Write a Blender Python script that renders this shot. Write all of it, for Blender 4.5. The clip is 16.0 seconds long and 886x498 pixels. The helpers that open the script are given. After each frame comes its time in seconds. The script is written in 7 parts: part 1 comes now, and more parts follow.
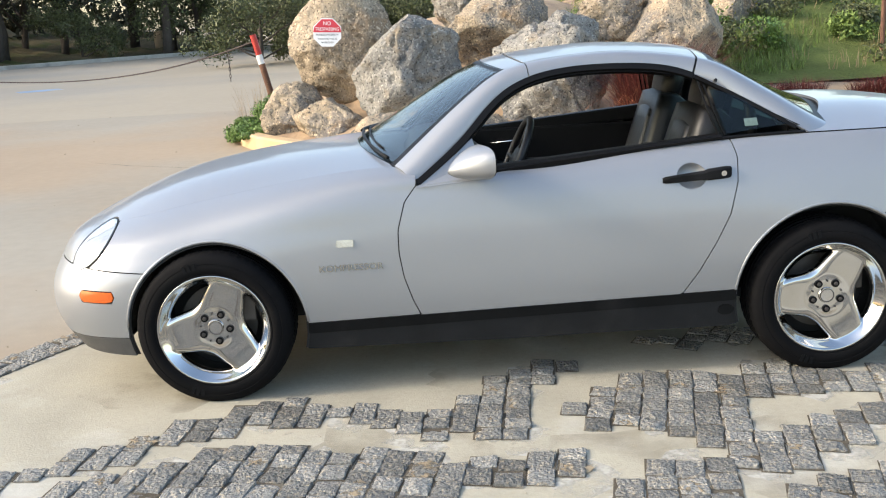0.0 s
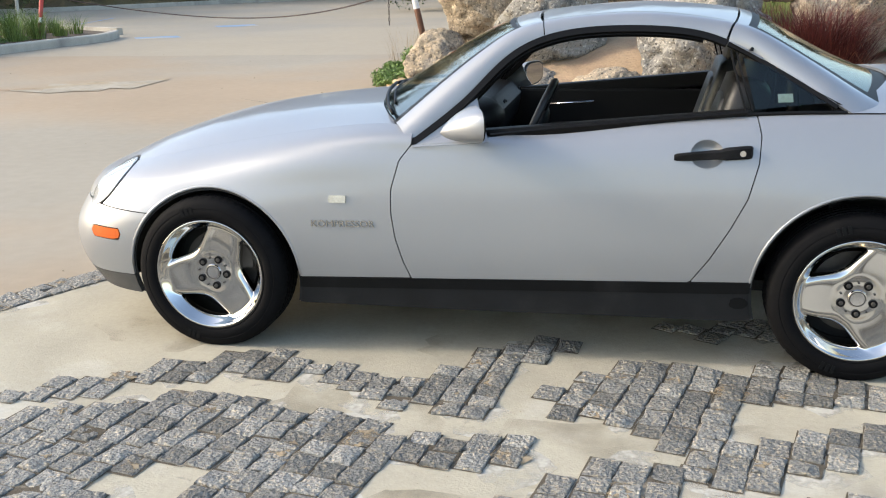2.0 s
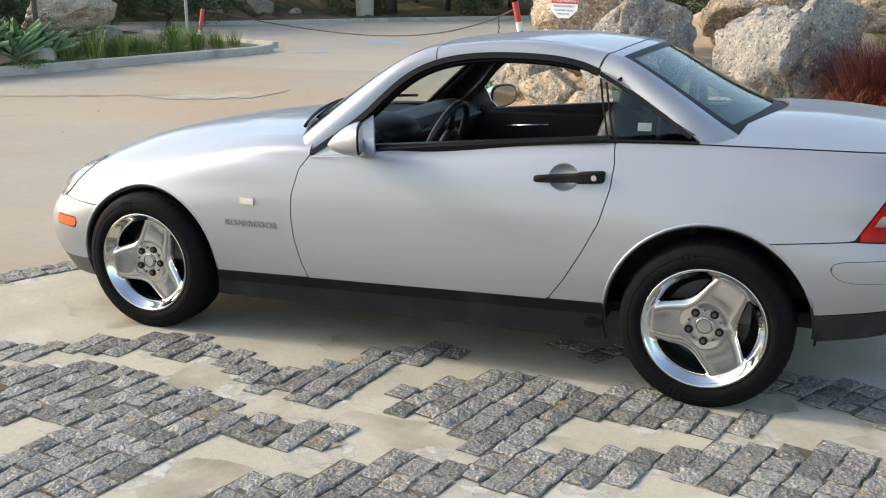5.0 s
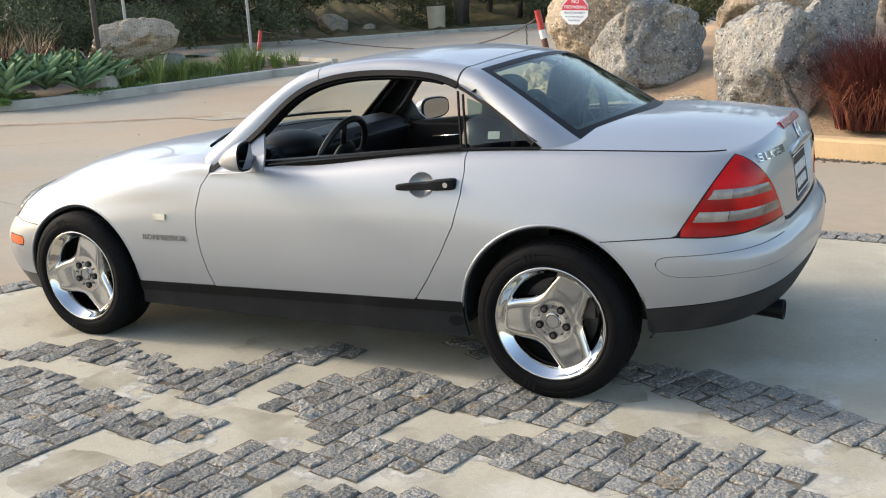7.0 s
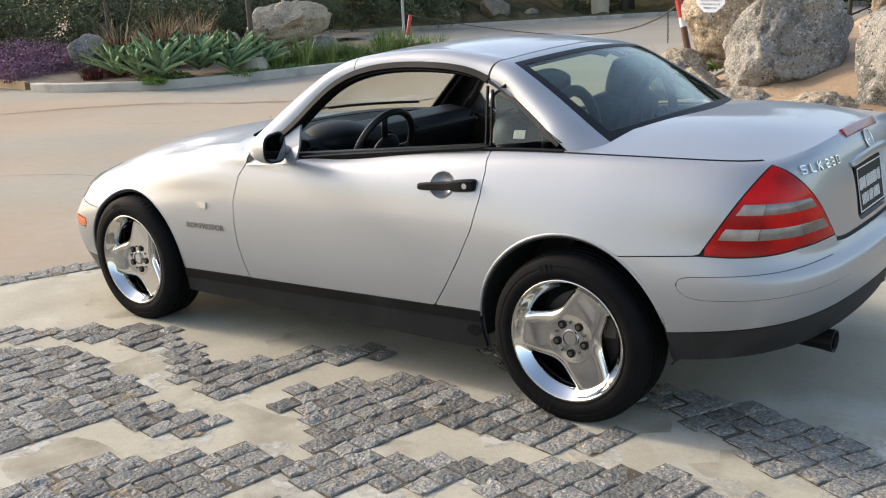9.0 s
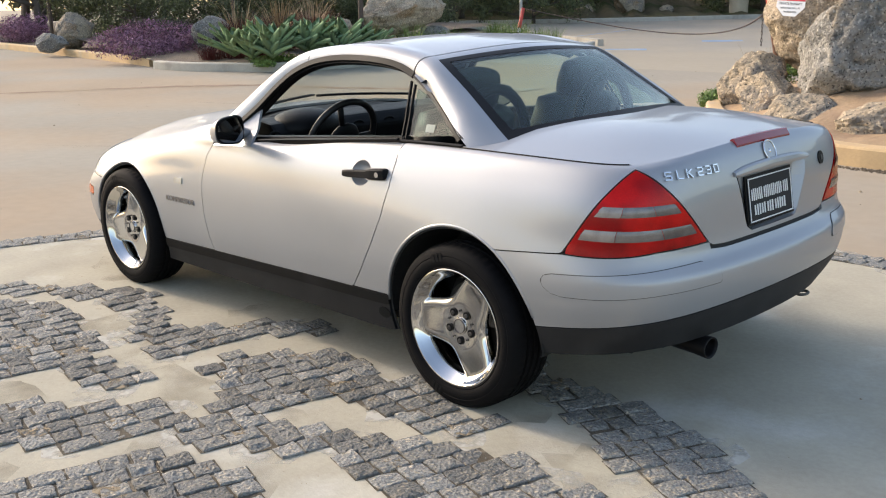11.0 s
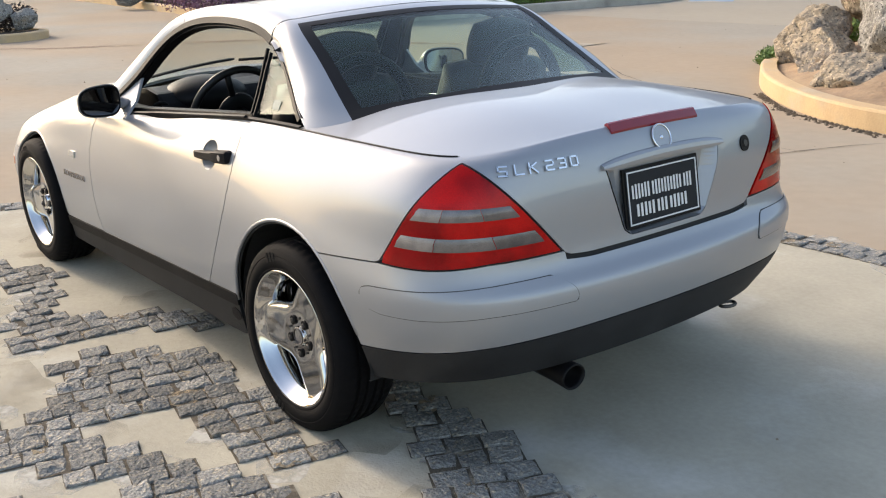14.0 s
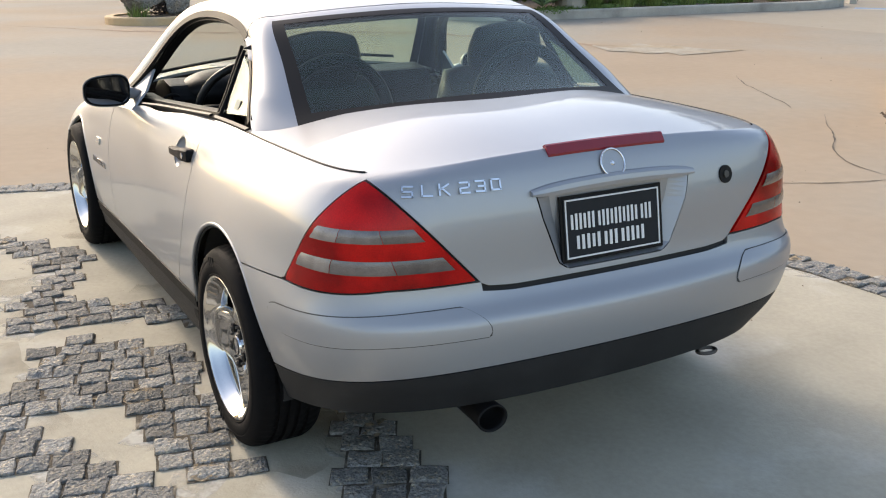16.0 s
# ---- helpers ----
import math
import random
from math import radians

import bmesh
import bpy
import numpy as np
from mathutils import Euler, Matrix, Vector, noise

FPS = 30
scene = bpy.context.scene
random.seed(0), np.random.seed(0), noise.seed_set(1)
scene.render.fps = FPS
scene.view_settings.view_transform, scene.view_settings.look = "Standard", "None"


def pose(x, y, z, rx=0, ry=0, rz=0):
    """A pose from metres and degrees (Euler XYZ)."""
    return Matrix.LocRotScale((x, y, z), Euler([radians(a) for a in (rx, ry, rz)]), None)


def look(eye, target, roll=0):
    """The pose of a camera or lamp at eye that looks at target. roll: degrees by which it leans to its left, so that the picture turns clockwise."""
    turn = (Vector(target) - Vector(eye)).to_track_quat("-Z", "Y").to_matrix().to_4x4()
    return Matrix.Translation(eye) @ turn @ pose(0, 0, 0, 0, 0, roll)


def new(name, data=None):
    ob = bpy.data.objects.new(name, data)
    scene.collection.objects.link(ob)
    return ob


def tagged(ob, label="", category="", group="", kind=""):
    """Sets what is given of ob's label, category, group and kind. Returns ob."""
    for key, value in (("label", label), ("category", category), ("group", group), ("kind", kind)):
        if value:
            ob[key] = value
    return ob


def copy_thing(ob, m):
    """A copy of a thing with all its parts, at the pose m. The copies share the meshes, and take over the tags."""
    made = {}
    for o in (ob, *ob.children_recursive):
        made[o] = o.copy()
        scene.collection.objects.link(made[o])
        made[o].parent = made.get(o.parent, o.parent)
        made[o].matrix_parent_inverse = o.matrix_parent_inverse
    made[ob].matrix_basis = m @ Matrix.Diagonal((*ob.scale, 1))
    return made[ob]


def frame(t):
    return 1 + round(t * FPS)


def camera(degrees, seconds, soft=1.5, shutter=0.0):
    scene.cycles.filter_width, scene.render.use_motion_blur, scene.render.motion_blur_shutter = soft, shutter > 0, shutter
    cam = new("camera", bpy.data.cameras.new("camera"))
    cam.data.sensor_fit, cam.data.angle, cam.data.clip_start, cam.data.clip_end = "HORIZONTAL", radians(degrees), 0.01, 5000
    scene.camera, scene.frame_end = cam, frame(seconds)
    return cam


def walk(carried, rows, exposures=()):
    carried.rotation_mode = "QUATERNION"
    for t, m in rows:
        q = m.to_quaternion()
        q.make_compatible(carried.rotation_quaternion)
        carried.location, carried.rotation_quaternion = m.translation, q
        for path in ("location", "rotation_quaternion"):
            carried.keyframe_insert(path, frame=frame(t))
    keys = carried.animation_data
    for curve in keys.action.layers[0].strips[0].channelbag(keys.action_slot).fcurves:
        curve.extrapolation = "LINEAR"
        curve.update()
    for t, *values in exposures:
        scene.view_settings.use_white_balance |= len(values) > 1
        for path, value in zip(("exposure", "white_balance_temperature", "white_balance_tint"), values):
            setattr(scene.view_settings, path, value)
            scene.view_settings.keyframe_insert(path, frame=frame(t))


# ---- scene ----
cam = camera(48.0, 16.0, soft=1.1)
PATH = [
    (0, (-0.293, -4.542, 1.458), (-0.294, -2.597, 0.993), -3.0),
    (0.5, (-0.079, -4.514, 1.45), (-0.093, -2.566, 0.996), -3.5),
    (1, (0.073, -4.416, 1.454), (-0.026, -2.471, 0.998), -1.9),
    (1.5, (0.253, -4.324, 1.44), (-0.009, -2.408, 0.93), -2.1),
    (2, (0.46, -4.309, 1.447), (0.067, -2.427, 0.898), -1.2),
    (2.5, (0.612, -4.41, 1.449), (0.09, -2.556, 0.911), 0.2),
    (3, (0.798, -4.523, 1.45), (0.238, -2.679, 0.919), -0.8),
    (3.5, (1.104, -4.542, 1.443), (0.568, -2.69, 0.911), -3.7),
    (4, (1.29, -4.495, 1.472), (0.763, -2.65, 0.908), -2.6),
    (4.2, (1.336, -4.418, 1.466), (0.796, -2.574, 0.911), -1.4),
    (6.3, (2.178, -4.208, 1.462), (1.209, -2.517, 1.011), -1.6),
    (6.5, (2.267, -4.208, 1.465), (1.321, -2.506, 1.007), -2.1),
    (7, (2.505, -4.127, 1.49), (1.6, -2.41, 1.004), -3.2),
    (7.5, (2.575, -4.023, 1.475), (1.683, -2.302, 0.981), -3.5),
    (8, (2.606, -3.845, 1.47), (1.646, -2.162, 0.973), -4.0),
    (8.2, (2.629, -3.788, 1.472), (1.603, -2.146, 0.968), -4.6),
    (10.3, (3.39, -3.416, 1.481), (2.049, -2.013, 1.001), -0.4),
    (10.5, (3.47, -3.354, 1.472), (2.099, -1.98, 0.99), -1.0),
    (11, (3.592, -3.241, 1.48), (2.214, -1.882, 0.974), -1.1),
    (11.5, (3.593, -3.121, 1.462), (2.243, -1.746, 0.928), -0.0),
    (12, (3.547, -2.935, 1.471), (2.16, -1.614, 0.892), -0.1),
    (12.5, (3.597, -2.799, 1.463), (2.136, -1.558, 0.891), -2.3),
    (13, (3.75, -2.588, 1.483), (2.255, -1.389, 0.911), -2.4),
    (13.5, (3.801, -2.409, 1.476), (2.331, -1.183, 0.894), -2.4),
    (14, (3.752, -2.233, 1.465), (2.252, -1.051, 0.873), -1.7),
    (14.5, (3.779, -2.055, 1.464), (2.185, -1.008, 0.865), -3.0),
    (15, (3.909, -1.858, 1.484), (2.232, -0.933, 0.906), -2.3),
    (15.5, (3.969, -1.744, 1.488), (2.276, -0.841, 0.922), -2.2),
    (16, (3.931, -1.599, 1.466), (2.259, -0.677, 0.87), -0.3),
]
EXPOSURES = [(0, 1.69, 6950, 9), (3.5, 1.60, 7000, 9), (8, 1.52, 7150, 11), (11, 1.46, 7300, 13), (16, 1.47, 7350, 13)]
walk(cam, [(t, look(eye, target, roll)) for t, eye, target, roll in PATH], exposures=EXPOSURES)

# ---- light ----
SUN_DIR = Vector((-1.80, -0.27, 1.0)).normalized()      # towards the sun: low, ahead of the car
world = bpy.data.worlds.new("world")
scene.world = world
world.use_nodes = True
_wn = world.node_tree
sky = _wn.nodes.new("ShaderNodeTexSky")
sky.sky_type = "NISHITA"
sky.sun_disc = False
sky.sun_elevation = math.asin(SUN_DIR.z)
sky.sun_rotation = math.atan2(SUN_DIR.x, SUN_DIR.y)
sky.air_density, sky.dust_density, sky.ozone_density = 1.0, 2.0, 1.0
_bg = _wn.nodes["Background"]
_bg.inputs["Strength"].default_value = 0.15
_wn.links.new(sky.outputs["Color"], _bg.inputs["Color"])
sun = new("sun", bpy.data.lights.new("sun", "SUN"))
sun.data.energy, sun.data.angle, sun.data.color = 1.03, radians(8.0), (1.0, 0.94, 0.85)
sun.matrix_world = Matrix.Translation((0, 0, 30)) @ SUN_DIR.to_track_quat("Z", "Y").to_matrix().to_4x4()


# ---- materials ----
def mat(name, base, rough=0.6, metal=0.0, var=0.25, scale=6.0, fine=60.0, bump=0.0, bump_scale=40.0, second=None, mix=0.0, coat=0.0,
        spec=0.5, per_piece=0.0, trans=0.0, island=0.0, rough_var=0.0, sheen=0.0, laid=False):
    """A surface with a base colour, broad and fine variation, an optional second colour in patches, and fine relief."""
    m = bpy.data.materials.new(name)
    m.use_nodes = True
    nt = m.node_tree
    n, l = nt.nodes, nt.links
    p = n["Principled BSDF"]
    p.inputs["Roughness"].default_value, p.inputs["Metallic"].default_value = rough, metal
    p.inputs["Coat Weight"].default_value, p.inputs["Coat Roughness"].default_value = coat, 0.04
    p.inputs["Specular IOR Level"].default_value = spec
    p.inputs["Transmission Weight"].default_value = trans
    p.inputs["Sheen Weight"].default_value = sheen
    co = n.new("ShaderNodeTexCoord")
    where = n.new("ShaderNodeNewGeometry").outputs["Position"] if laid else co.outputs["Object"]
    big, small = n.new("ShaderNodeTexNoise"), n.new("ShaderNodeTexNoise")
    for t, s, d in ((big, scale, 5.0), (small, fine, 4.0)):
        t.inputs["Scale"].default_value, t.inputs["Detail"].default_value = s, d
        l.new(where, t.inputs["Vector"])
    tone = n.new("ShaderNodeMath")
    tone.operation = "MULTIPLY_ADD"
    l.new(big.outputs["Fac"], tone.inputs[0])
    tone.inputs[1].default_value = 2 * var
    tone.inputs[2].default_value = 1 - 1.5 * var
    tone2 = n.new("ShaderNodeMath")
    tone2.operation = "MULTIPLY_ADD"
    l.new(small.outputs["Fac"], tone2.inputs[0])
    tone2.inputs[1].default_value = var
    l.new(tone.outputs[0], tone2.inputs[2])
    last = tone2.outputs[0]
    for amount, kind, out in ((per_piece, "ShaderNodeObjectInfo", "Random"), (island, "ShaderNodeNewGeometry", "Random Per Island")):
        if amount:
            info = n.new(kind)
            k = n.new("ShaderNodeMath")
            k.operation = "MULTIPLY_ADD"
            l.new(info.outputs[out], k.inputs[0])
            k.inputs[1].default_value, k.inputs[2].default_value = 2 * amount, 1 - amount
            k2 = n.new("ShaderNodeMath")
            k2.operation = "MULTIPLY"
            l.new(last, k2.inputs[0]), l.new(k.outputs[0], k2.inputs[1])
            last = k2.outputs[0]
    colour = n.new("ShaderNodeRGB")
    colour.outputs[0].default_value = (*base, 1)
    src = colour.outputs[0]
    if second:
        patch = n.new("ShaderNodeTexNoise")
        patch.inputs["Scale"].default_value, patch.inputs["Detail"].default_value = scale * 0.6, 6
        l.new(where, patch.inputs["Vector"])
        ramp = n.new("ShaderNodeMapRange")
        ramp.inputs[1].default_value, ramp.inputs[2].default_value = 0.62 - mix * 0.3, 0.78 - mix * 0.3
        l.new(patch.outputs["Fac"], ramp.inputs[0])
        mx = n.new("ShaderNodeMix")
        mx.data_type = "RGBA"
        l.new(ramp.outputs[0], mx.inputs[0]), l.new(src, mx.inputs[6])
        mx.inputs[7].default_value = (*second, 1)
        src = mx.outputs[2]
    scalec = n.new("ShaderNodeVectorMath")
    scalec.operation = "SCALE"
    l.new(src, scalec.inputs[0]), l.new(last, scalec.inputs["Scale"])
    l.new(scalec.outputs[0], p.inputs["Base Color"])
    if rough_var:
        rv = n.new("ShaderNodeMath")
        rv.operation = "MULTIPLY_ADD"
        l.new(big.outputs["Fac"], rv.inputs[0])
        rv.inputs[1].default_value, rv.inputs[2].default_value = rough_var, rough - rough_var / 2
        l.new(rv.outputs[0], p.inputs["Roughness"])
    if bump:
        b = n.new("ShaderNodeTexNoise")
        b.inputs["Scale"].default_value, b.inputs["Detail"].default_value = bump_scale, 8
        l.new(where, b.inputs["Vector"])
        bn = n.new("ShaderNodeBump")
        bn.inputs["Strength"].default_value, bn.inputs["Distance"].default_value = 1.0, bump
        l.new(b.outputs["Fac"], bn.inputs["Height"]), l.new(bn.outputs[0], p.inputs["Normal"])
    return m


def glass(name, tint, rough=0.02):
    """A thin pane: clear, with more gloss the flatter it is seen."""
    m = bpy.data.materials.new(name)
    m.use_nodes = True
    n, l = m.node_tree.nodes, m.node_tree.links
    n.remove(n["Principled BSDF"])
    tr, gl, mx_, lw, pw = (n.new("ShaderNodeBsdfTransparent"), n.new("ShaderNodeBsdfGlossy"), n.new("ShaderNodeMixShader"), n.new("ShaderNodeLayerWeight"), n.new("ShaderNodeMath"))
    tr.inputs["Color"].default_value = (*tint, 1)
    gl.inputs["Roughness"].default_value = rough
    lw.inputs["Blend"].default_value = 0.5
    pw.operation = "POWER"
    pw.inputs[1].default_value = 5.0
    ad = n.new("ShaderNodeMath")
    ad.operation = "MULTIPLY_ADD"
    ad.inputs[1].default_value, ad.inputs[2].default_value = 0.7, 0.035
    l.new(lw.outputs["Facing"], pw.inputs[0]), l.new(pw.outputs[0], ad.inputs[0])
    l.new(ad.outputs[0], mx_.inputs[0]), l.new(tr.outputs[0], mx_.inputs[1]), l.new(gl.outputs[0], mx_.inputs[2])
    l.new(mx_.outputs[0], n["Material Output"].inputs["Surface"])
    return m


def film_of(name, base, scale, lo, hi, most):
    """A thin dry film with ragged, fading edges, through which the surface below shows."""
    m = mat(name, base, 0.95, 0, 0.3, scale, scale * 8, spec=.08, laid=True)
    n, l = m.node_tree.nodes, m.node_tree.links
    t, r = n.new("ShaderNodeTexNoise"), n.new("ShaderNodeMapRange")
    t.inputs["Scale"].default_value, t.inputs["Detail"].default_value = scale, 7
    l.new(n.new("ShaderNodeNewGeometry").outputs["Position"], t.inputs["Vector"]), l.new(t.outputs["Fac"], r.inputs[0])
    r.inputs[1].default_value, r.inputs[2].default_value, r.inputs[4].default_value = lo, hi, most
    l.new(r.outputs[0], n["Principled BSDF"].inputs["Alpha"])
    return m


def stone(name, base, grey, rust):
    """Weathered granite: broad rusty and grey stains, pale and dark specks, and pitted relief at three scales."""
    m = bpy.data.materials.new(name)
    m.use_nodes = True
    n, l = m.node_tree.nodes, m.node_tree.links
    p = n["Principled BSDF"]
    p.inputs["Roughness"].default_value, p.inputs["Specular IOR Level"].default_value = 0.88, 0.2
    where = n.new("ShaderNodeTexCoord").outputs["Object"]

    def cloud(scale, detail, lo, hi):
        t, r = n.new("ShaderNodeTexNoise"), n.new("ShaderNodeMapRange")
        t.inputs["Scale"].default_value, t.inputs["Detail"].default_value = scale, detail
        l.new(where, t.inputs["Vector"]), l.new(t.outputs["Fac"], r.inputs[0])
        r.inputs[1].default_value, r.inputs[2].default_value = lo, hi
        return r.outputs[0], t.outputs["Fac"]

    def blend(fac, a, b, how="MIX"):
        x = n.new("ShaderNodeMix")
        x.data_type, x.blend_type = "RGBA", how
        l.new(fac, x.inputs[0])
        for q, k in ((a, 6), (b, 7)):
            if isinstance(q, tuple):
                x.inputs[k].default_value = (*q, 1)
            else:
                l.new(q, x.inputs[k])
        return x.outputs[2]
    col = blend(cloud(1.7, 6, .46, .62)[0], base, grey)
    col = blend(cloud(2.9, 7, .56, .70)[0], col, rust)
    col = blend(cloud(34, 3, .55, .66)[0], col, tuple(min(1, 1.5 * c) for c in base))
    col = blend(cloud(46, 4, .58, .66)[0], col, tuple(.32 * c for c in grey))
    col = blend(cloud(7, 8, .60, .72)[0], col, tuple(.55 * c for c in grey))
    l.new(col, p.inputs["Base Color"])
    height = None
    for scale, amount in ((5, .075), (19, .040), (70, .014)):
        t, k = n.new("ShaderNodeTexNoise"), n.new("ShaderNodeMath")
        t.inputs["Scale"].default_value, t.inputs["Detail"].default_value = scale, 9
        l.new(where, t.inputs["Vector"]), l.new(t.outputs["Fac"], k.inputs[0])
        k.operation = "MULTIPLY_ADD"
        k.inputs[1].default_value, k.inputs[2].default_value = amount, 0
        if height is not None:
            l.new(height, k.inputs[2])
        height = k.outputs[0]
    b = n.new("ShaderNodeBump")
    b.inputs["Strength"].default_value, b.inputs["Distance"].default_value = 1.0, 1.0
    l.new(height, b.inputs["Height"]), l.new(b.outputs[0], p.inputs["Normal"])
    return m


SILVER = mat("silver metallic paint", (0.296, 0.305, 0.318), 0.45, 0.54, 0.04, 3.0, 900, coat=0.6, spec=.2)
TRIM_BLACK = mat("charcoal plastic", (0.0055, 0.006, 0.0066), 0.6, 0, 0.5, 8, 200, second=(0.012, 0.012, 0.013), mix=.25, bump=0.0006, bump_scale=500, spec=.10)
SILL_GREY = mat("blue-grey sill plastic", (0.0125, 0.0135, 0.0150), 0.55, 0, 0.4, 8, 200, second=(0.020, 0.0205, 0.021), mix=.3, bump=0.0006, bump_scale=500, spec=.16)
TRIM_GREY = mat("charcoal valance plastic", (0.018, 0.0185, 0.0195), 0.6, 0, 0.4, 8, 200, second=(0.028, 0.028, 0.029), mix=.3, bump=0.0006, bump_scale=500, spec=.2)
TRIM_LIP = mat("grey lip plastic and groove shade", (0.075, 0.074, 0.072), 0.65, 0, 0.35, 8, 200, second=(0.05, 0.05, 0.05), mix=.3, bump=0.0006, bump_scale=500, spec=.2)
RUBBER_SEAL = mat("black rubber seal", (0.005, 0.0048, 0.005), 0.5, 0, 0.2, 10, 200, spec=.15)
DARK_VOID = mat("underbody black", (0.012, 0.012, 0.012), 0.8, 0, 0.2)
TYRE = mat("tyre rubber", (0.0055, 0.0055, 0.006), 0.75, 0, 0.35, 12, 120, second=(0.011, 0.0105, 0.010), mix=0.1, bump=0.0008, bump_scale=200, spec=.07)
CHROME = mat("chrome", (0.58, 0.575, 0.56), 0.07, 1.0, 0.06, 10, 100, rough_var=0.06)
CHROME_BADGE = mat("badge chrome", (0.62, 0.62, 0.62), 0.15, 1.0, 0.05)
BADGE_DARK = mat("small lettering chrome", (0.42, 0.42, 0.42), 0.2, 1.0, 0.1)
IRON = mat("brake iron", (0.07, 0.065, 0.06), 0.5, 0.6, 0.3, 20)
LEATHER = mat("black leather", (0.009, 0.009, 0.0095), 0.42, 0, 0.25, 8, 80, bump=0.0008, bump_scale=260, spec=.35)
LEATHER_GREY = mat("grey leather", (0.024, 0.025, 0.026), 0.45, 0, 0.2, 8, 80, bump=0.0008, bump_scale=260, spec=.35)
DASH = mat("dashboard vinyl", (0.005, 0.005, 0.0055), 0.5, 0, 0.2, 8, 80, bump=0.0005, bump_scale=500, spec=.18)
RED_LENS = mat("red lamp lens", (0.44, 0.005, 0.004), 0.22, 0, 0.75, 7, 300, second=(0.20, 0.001, 0.002), mix=.5, coat=0.10, bump=0.0005, bump_scale=160, spec=.15)
BRAKE_RED = mat("brake light red", (0.20, 0.008, 0.014), 0.25, 0, 0.12, 30, 200, coat=0.3)
CLEAR_LENS = mat("clear ribbed lens", (0.15, 0.135, 0.13), 0.18, 0.35, 0.7, 24, 400, coat=0.3, bump=0.001, bump_scale=260)
PALE_LENS = mat("pale ribbed lens", (0.25, 0.22, 0.20), 0.2, 0.2, 0.5, 30, 500, coat=0.3, bump=0.001, bump_scale=300)
SMOKE_LENS = mat("smoky ribbed lens", (0.10, 0.085, 0.08), 0.2, 0.2, 0.6, 20, 500, coat=0.3, bump=0.001, bump_scale=300)
AMBER_LENS = mat("amber lens", (0.56, 0.10, 0.012), 0.2, 0, 0.15, 40, 200, coat=0.6)
HEAD_LENS = mat("headlamp lens", (0.36, 0.37, 0.37), 0.12, 0.3, 0.4, 14, 120, coat=0.9, bump=0.001, bump_scale=90)
TURN_LENS = mat("turn signal lens", (0.46, 0.46, 0.42), 0.15, 0.3, 0.3, 20, 160, coat=0.9, bump=0.001, bump_scale=120)
GLASS_REAR = glass("green rear glass", (0.76, 0.86, 0.80))
GLASS_DARK = glass("tinted glass", (0.52, 0.63, 0.60))
GLASS_CLEAR = glass("windscreen glass", (0.93, 0.965, 0.95))
PLATE_BLACK = mat("plate black", (0.010, 0.012, 0.015), 0.55, 0, 0.2, 20, spec=.2)
PLATE_WHITE = mat("plate white", (0.62, 0.62, 0.61), 0.5, 0, 0.1, 20)
MIRROR = mat("mirror glass", (0.30, 0.32, 0.33), 0.02, 1.0, 0.0)

COURT = mat("pale concrete", (0.375, 0.344, 0.268), 0.9, 0, 0.26, 2.6, 45, second=(0.47, 0.45, 0.39), mix=0.24, bump=0.0018, bump_scale=110, spec=.12)
DRIVE = mat("tan stained concrete", (0.332, 0.264, 0.190), 0.95, 0, 0.18, 0.35, 9, second=(0.305, 0.275, 0.222), mix=0.62, bump=0.0015, bump_scale=60, spec=.08)
LOT = mat("grey lot paving", (0.33, 0.29, 0.225), 0.95, 0, 0.14, 0.2, 5, second=(0.28, 0.26, 0.22), mix=0.5, bump=0.002, bump_scale=40, spec=.08)
MORTAR = mat("sandy mortar", (0.10, 0.085, 0.064), 0.95, 0, 0.6, 16, 140, second=(0.33, 0.29, 0.225), mix=.25, bump=0.004, bump_scale=160, spec=.1)
SETT = mat("dark granite sett", (0.190, 0.188, 0.174), 0.8, 0, 0.95, 110, 420, second=(0.36, 0.31, 0.23), mix=0.26, bump=0.020, bump_scale=75, per_piece=0.34, spec=.22, laid=True)
SMEAR = film_of("dried mortar smear", (0.50, 0.48, 0.42), 9, .42, .60, .75)
SAND = film_of("sand washed over the setts", (0.27, 0.215, 0.145), 40, .40, .62, .95)
DAMP = film_of("brown dirt on the concrete", (0.22, 0.185, 0.13), 3.2, .46, .72, .45)
KERB = mat("kerb concrete", (0.40, 0.37, 0.31), 0.85, 0, 0.25, 3, 40, second=(0.28, 0.26, 0.22), mix=0.3, bump=0.003, bump_scale=60)
KERB_TAN = mat("tan kerb concrete", (0.50, 0.35, 0.19), 0.85, 0, 0.2, 3, 40, second=(0.42, 0.33, 0.22), mix=0.3, bump=0.003, bump_scale=60)
SOIL = mat("decomposed granite soil", (0.34, 0.235, 0.14), 0.95, 0, 0.4, 3, 40, second=(0.24, 0.16, 0.10), mix=0.4, bump=0.02, bump_scale=20)
MULCH = mat("dark mulch", (0.10, 0.075, 0.05), 0.95, 0, 0.5, 5, 50, bump=0.02, bump_scale=30)
ROCK = stone("granite boulder", (0.36, 0.29, 0.205), (0.22, 0.20, 0.175), (0.30, 0.20, 0.115))
ROCK_GREY = stone("grey granite boulder", (0.27, 0.255, 0.225), (0.16, 0.155, 0.145), (0.31, 0.25, 0.175))
ROCK_TAN = stone("tan granite boulder", (0.40, 0.325, 0.235), (0.27, 0.215, 0.155), (0.33, 0.22, 0.13))
GRASS_GREEN = mat("green blades", (0.135, 0.19, 0.05), 0.65, 0, 0.3, 4, 30, island=0.45, spec=.2)
GROUND_COVER = mat("green ground cover", (0.10, 0.17, 0.032), 0.65, 0, 0.35, 4, 30, island=0.45)
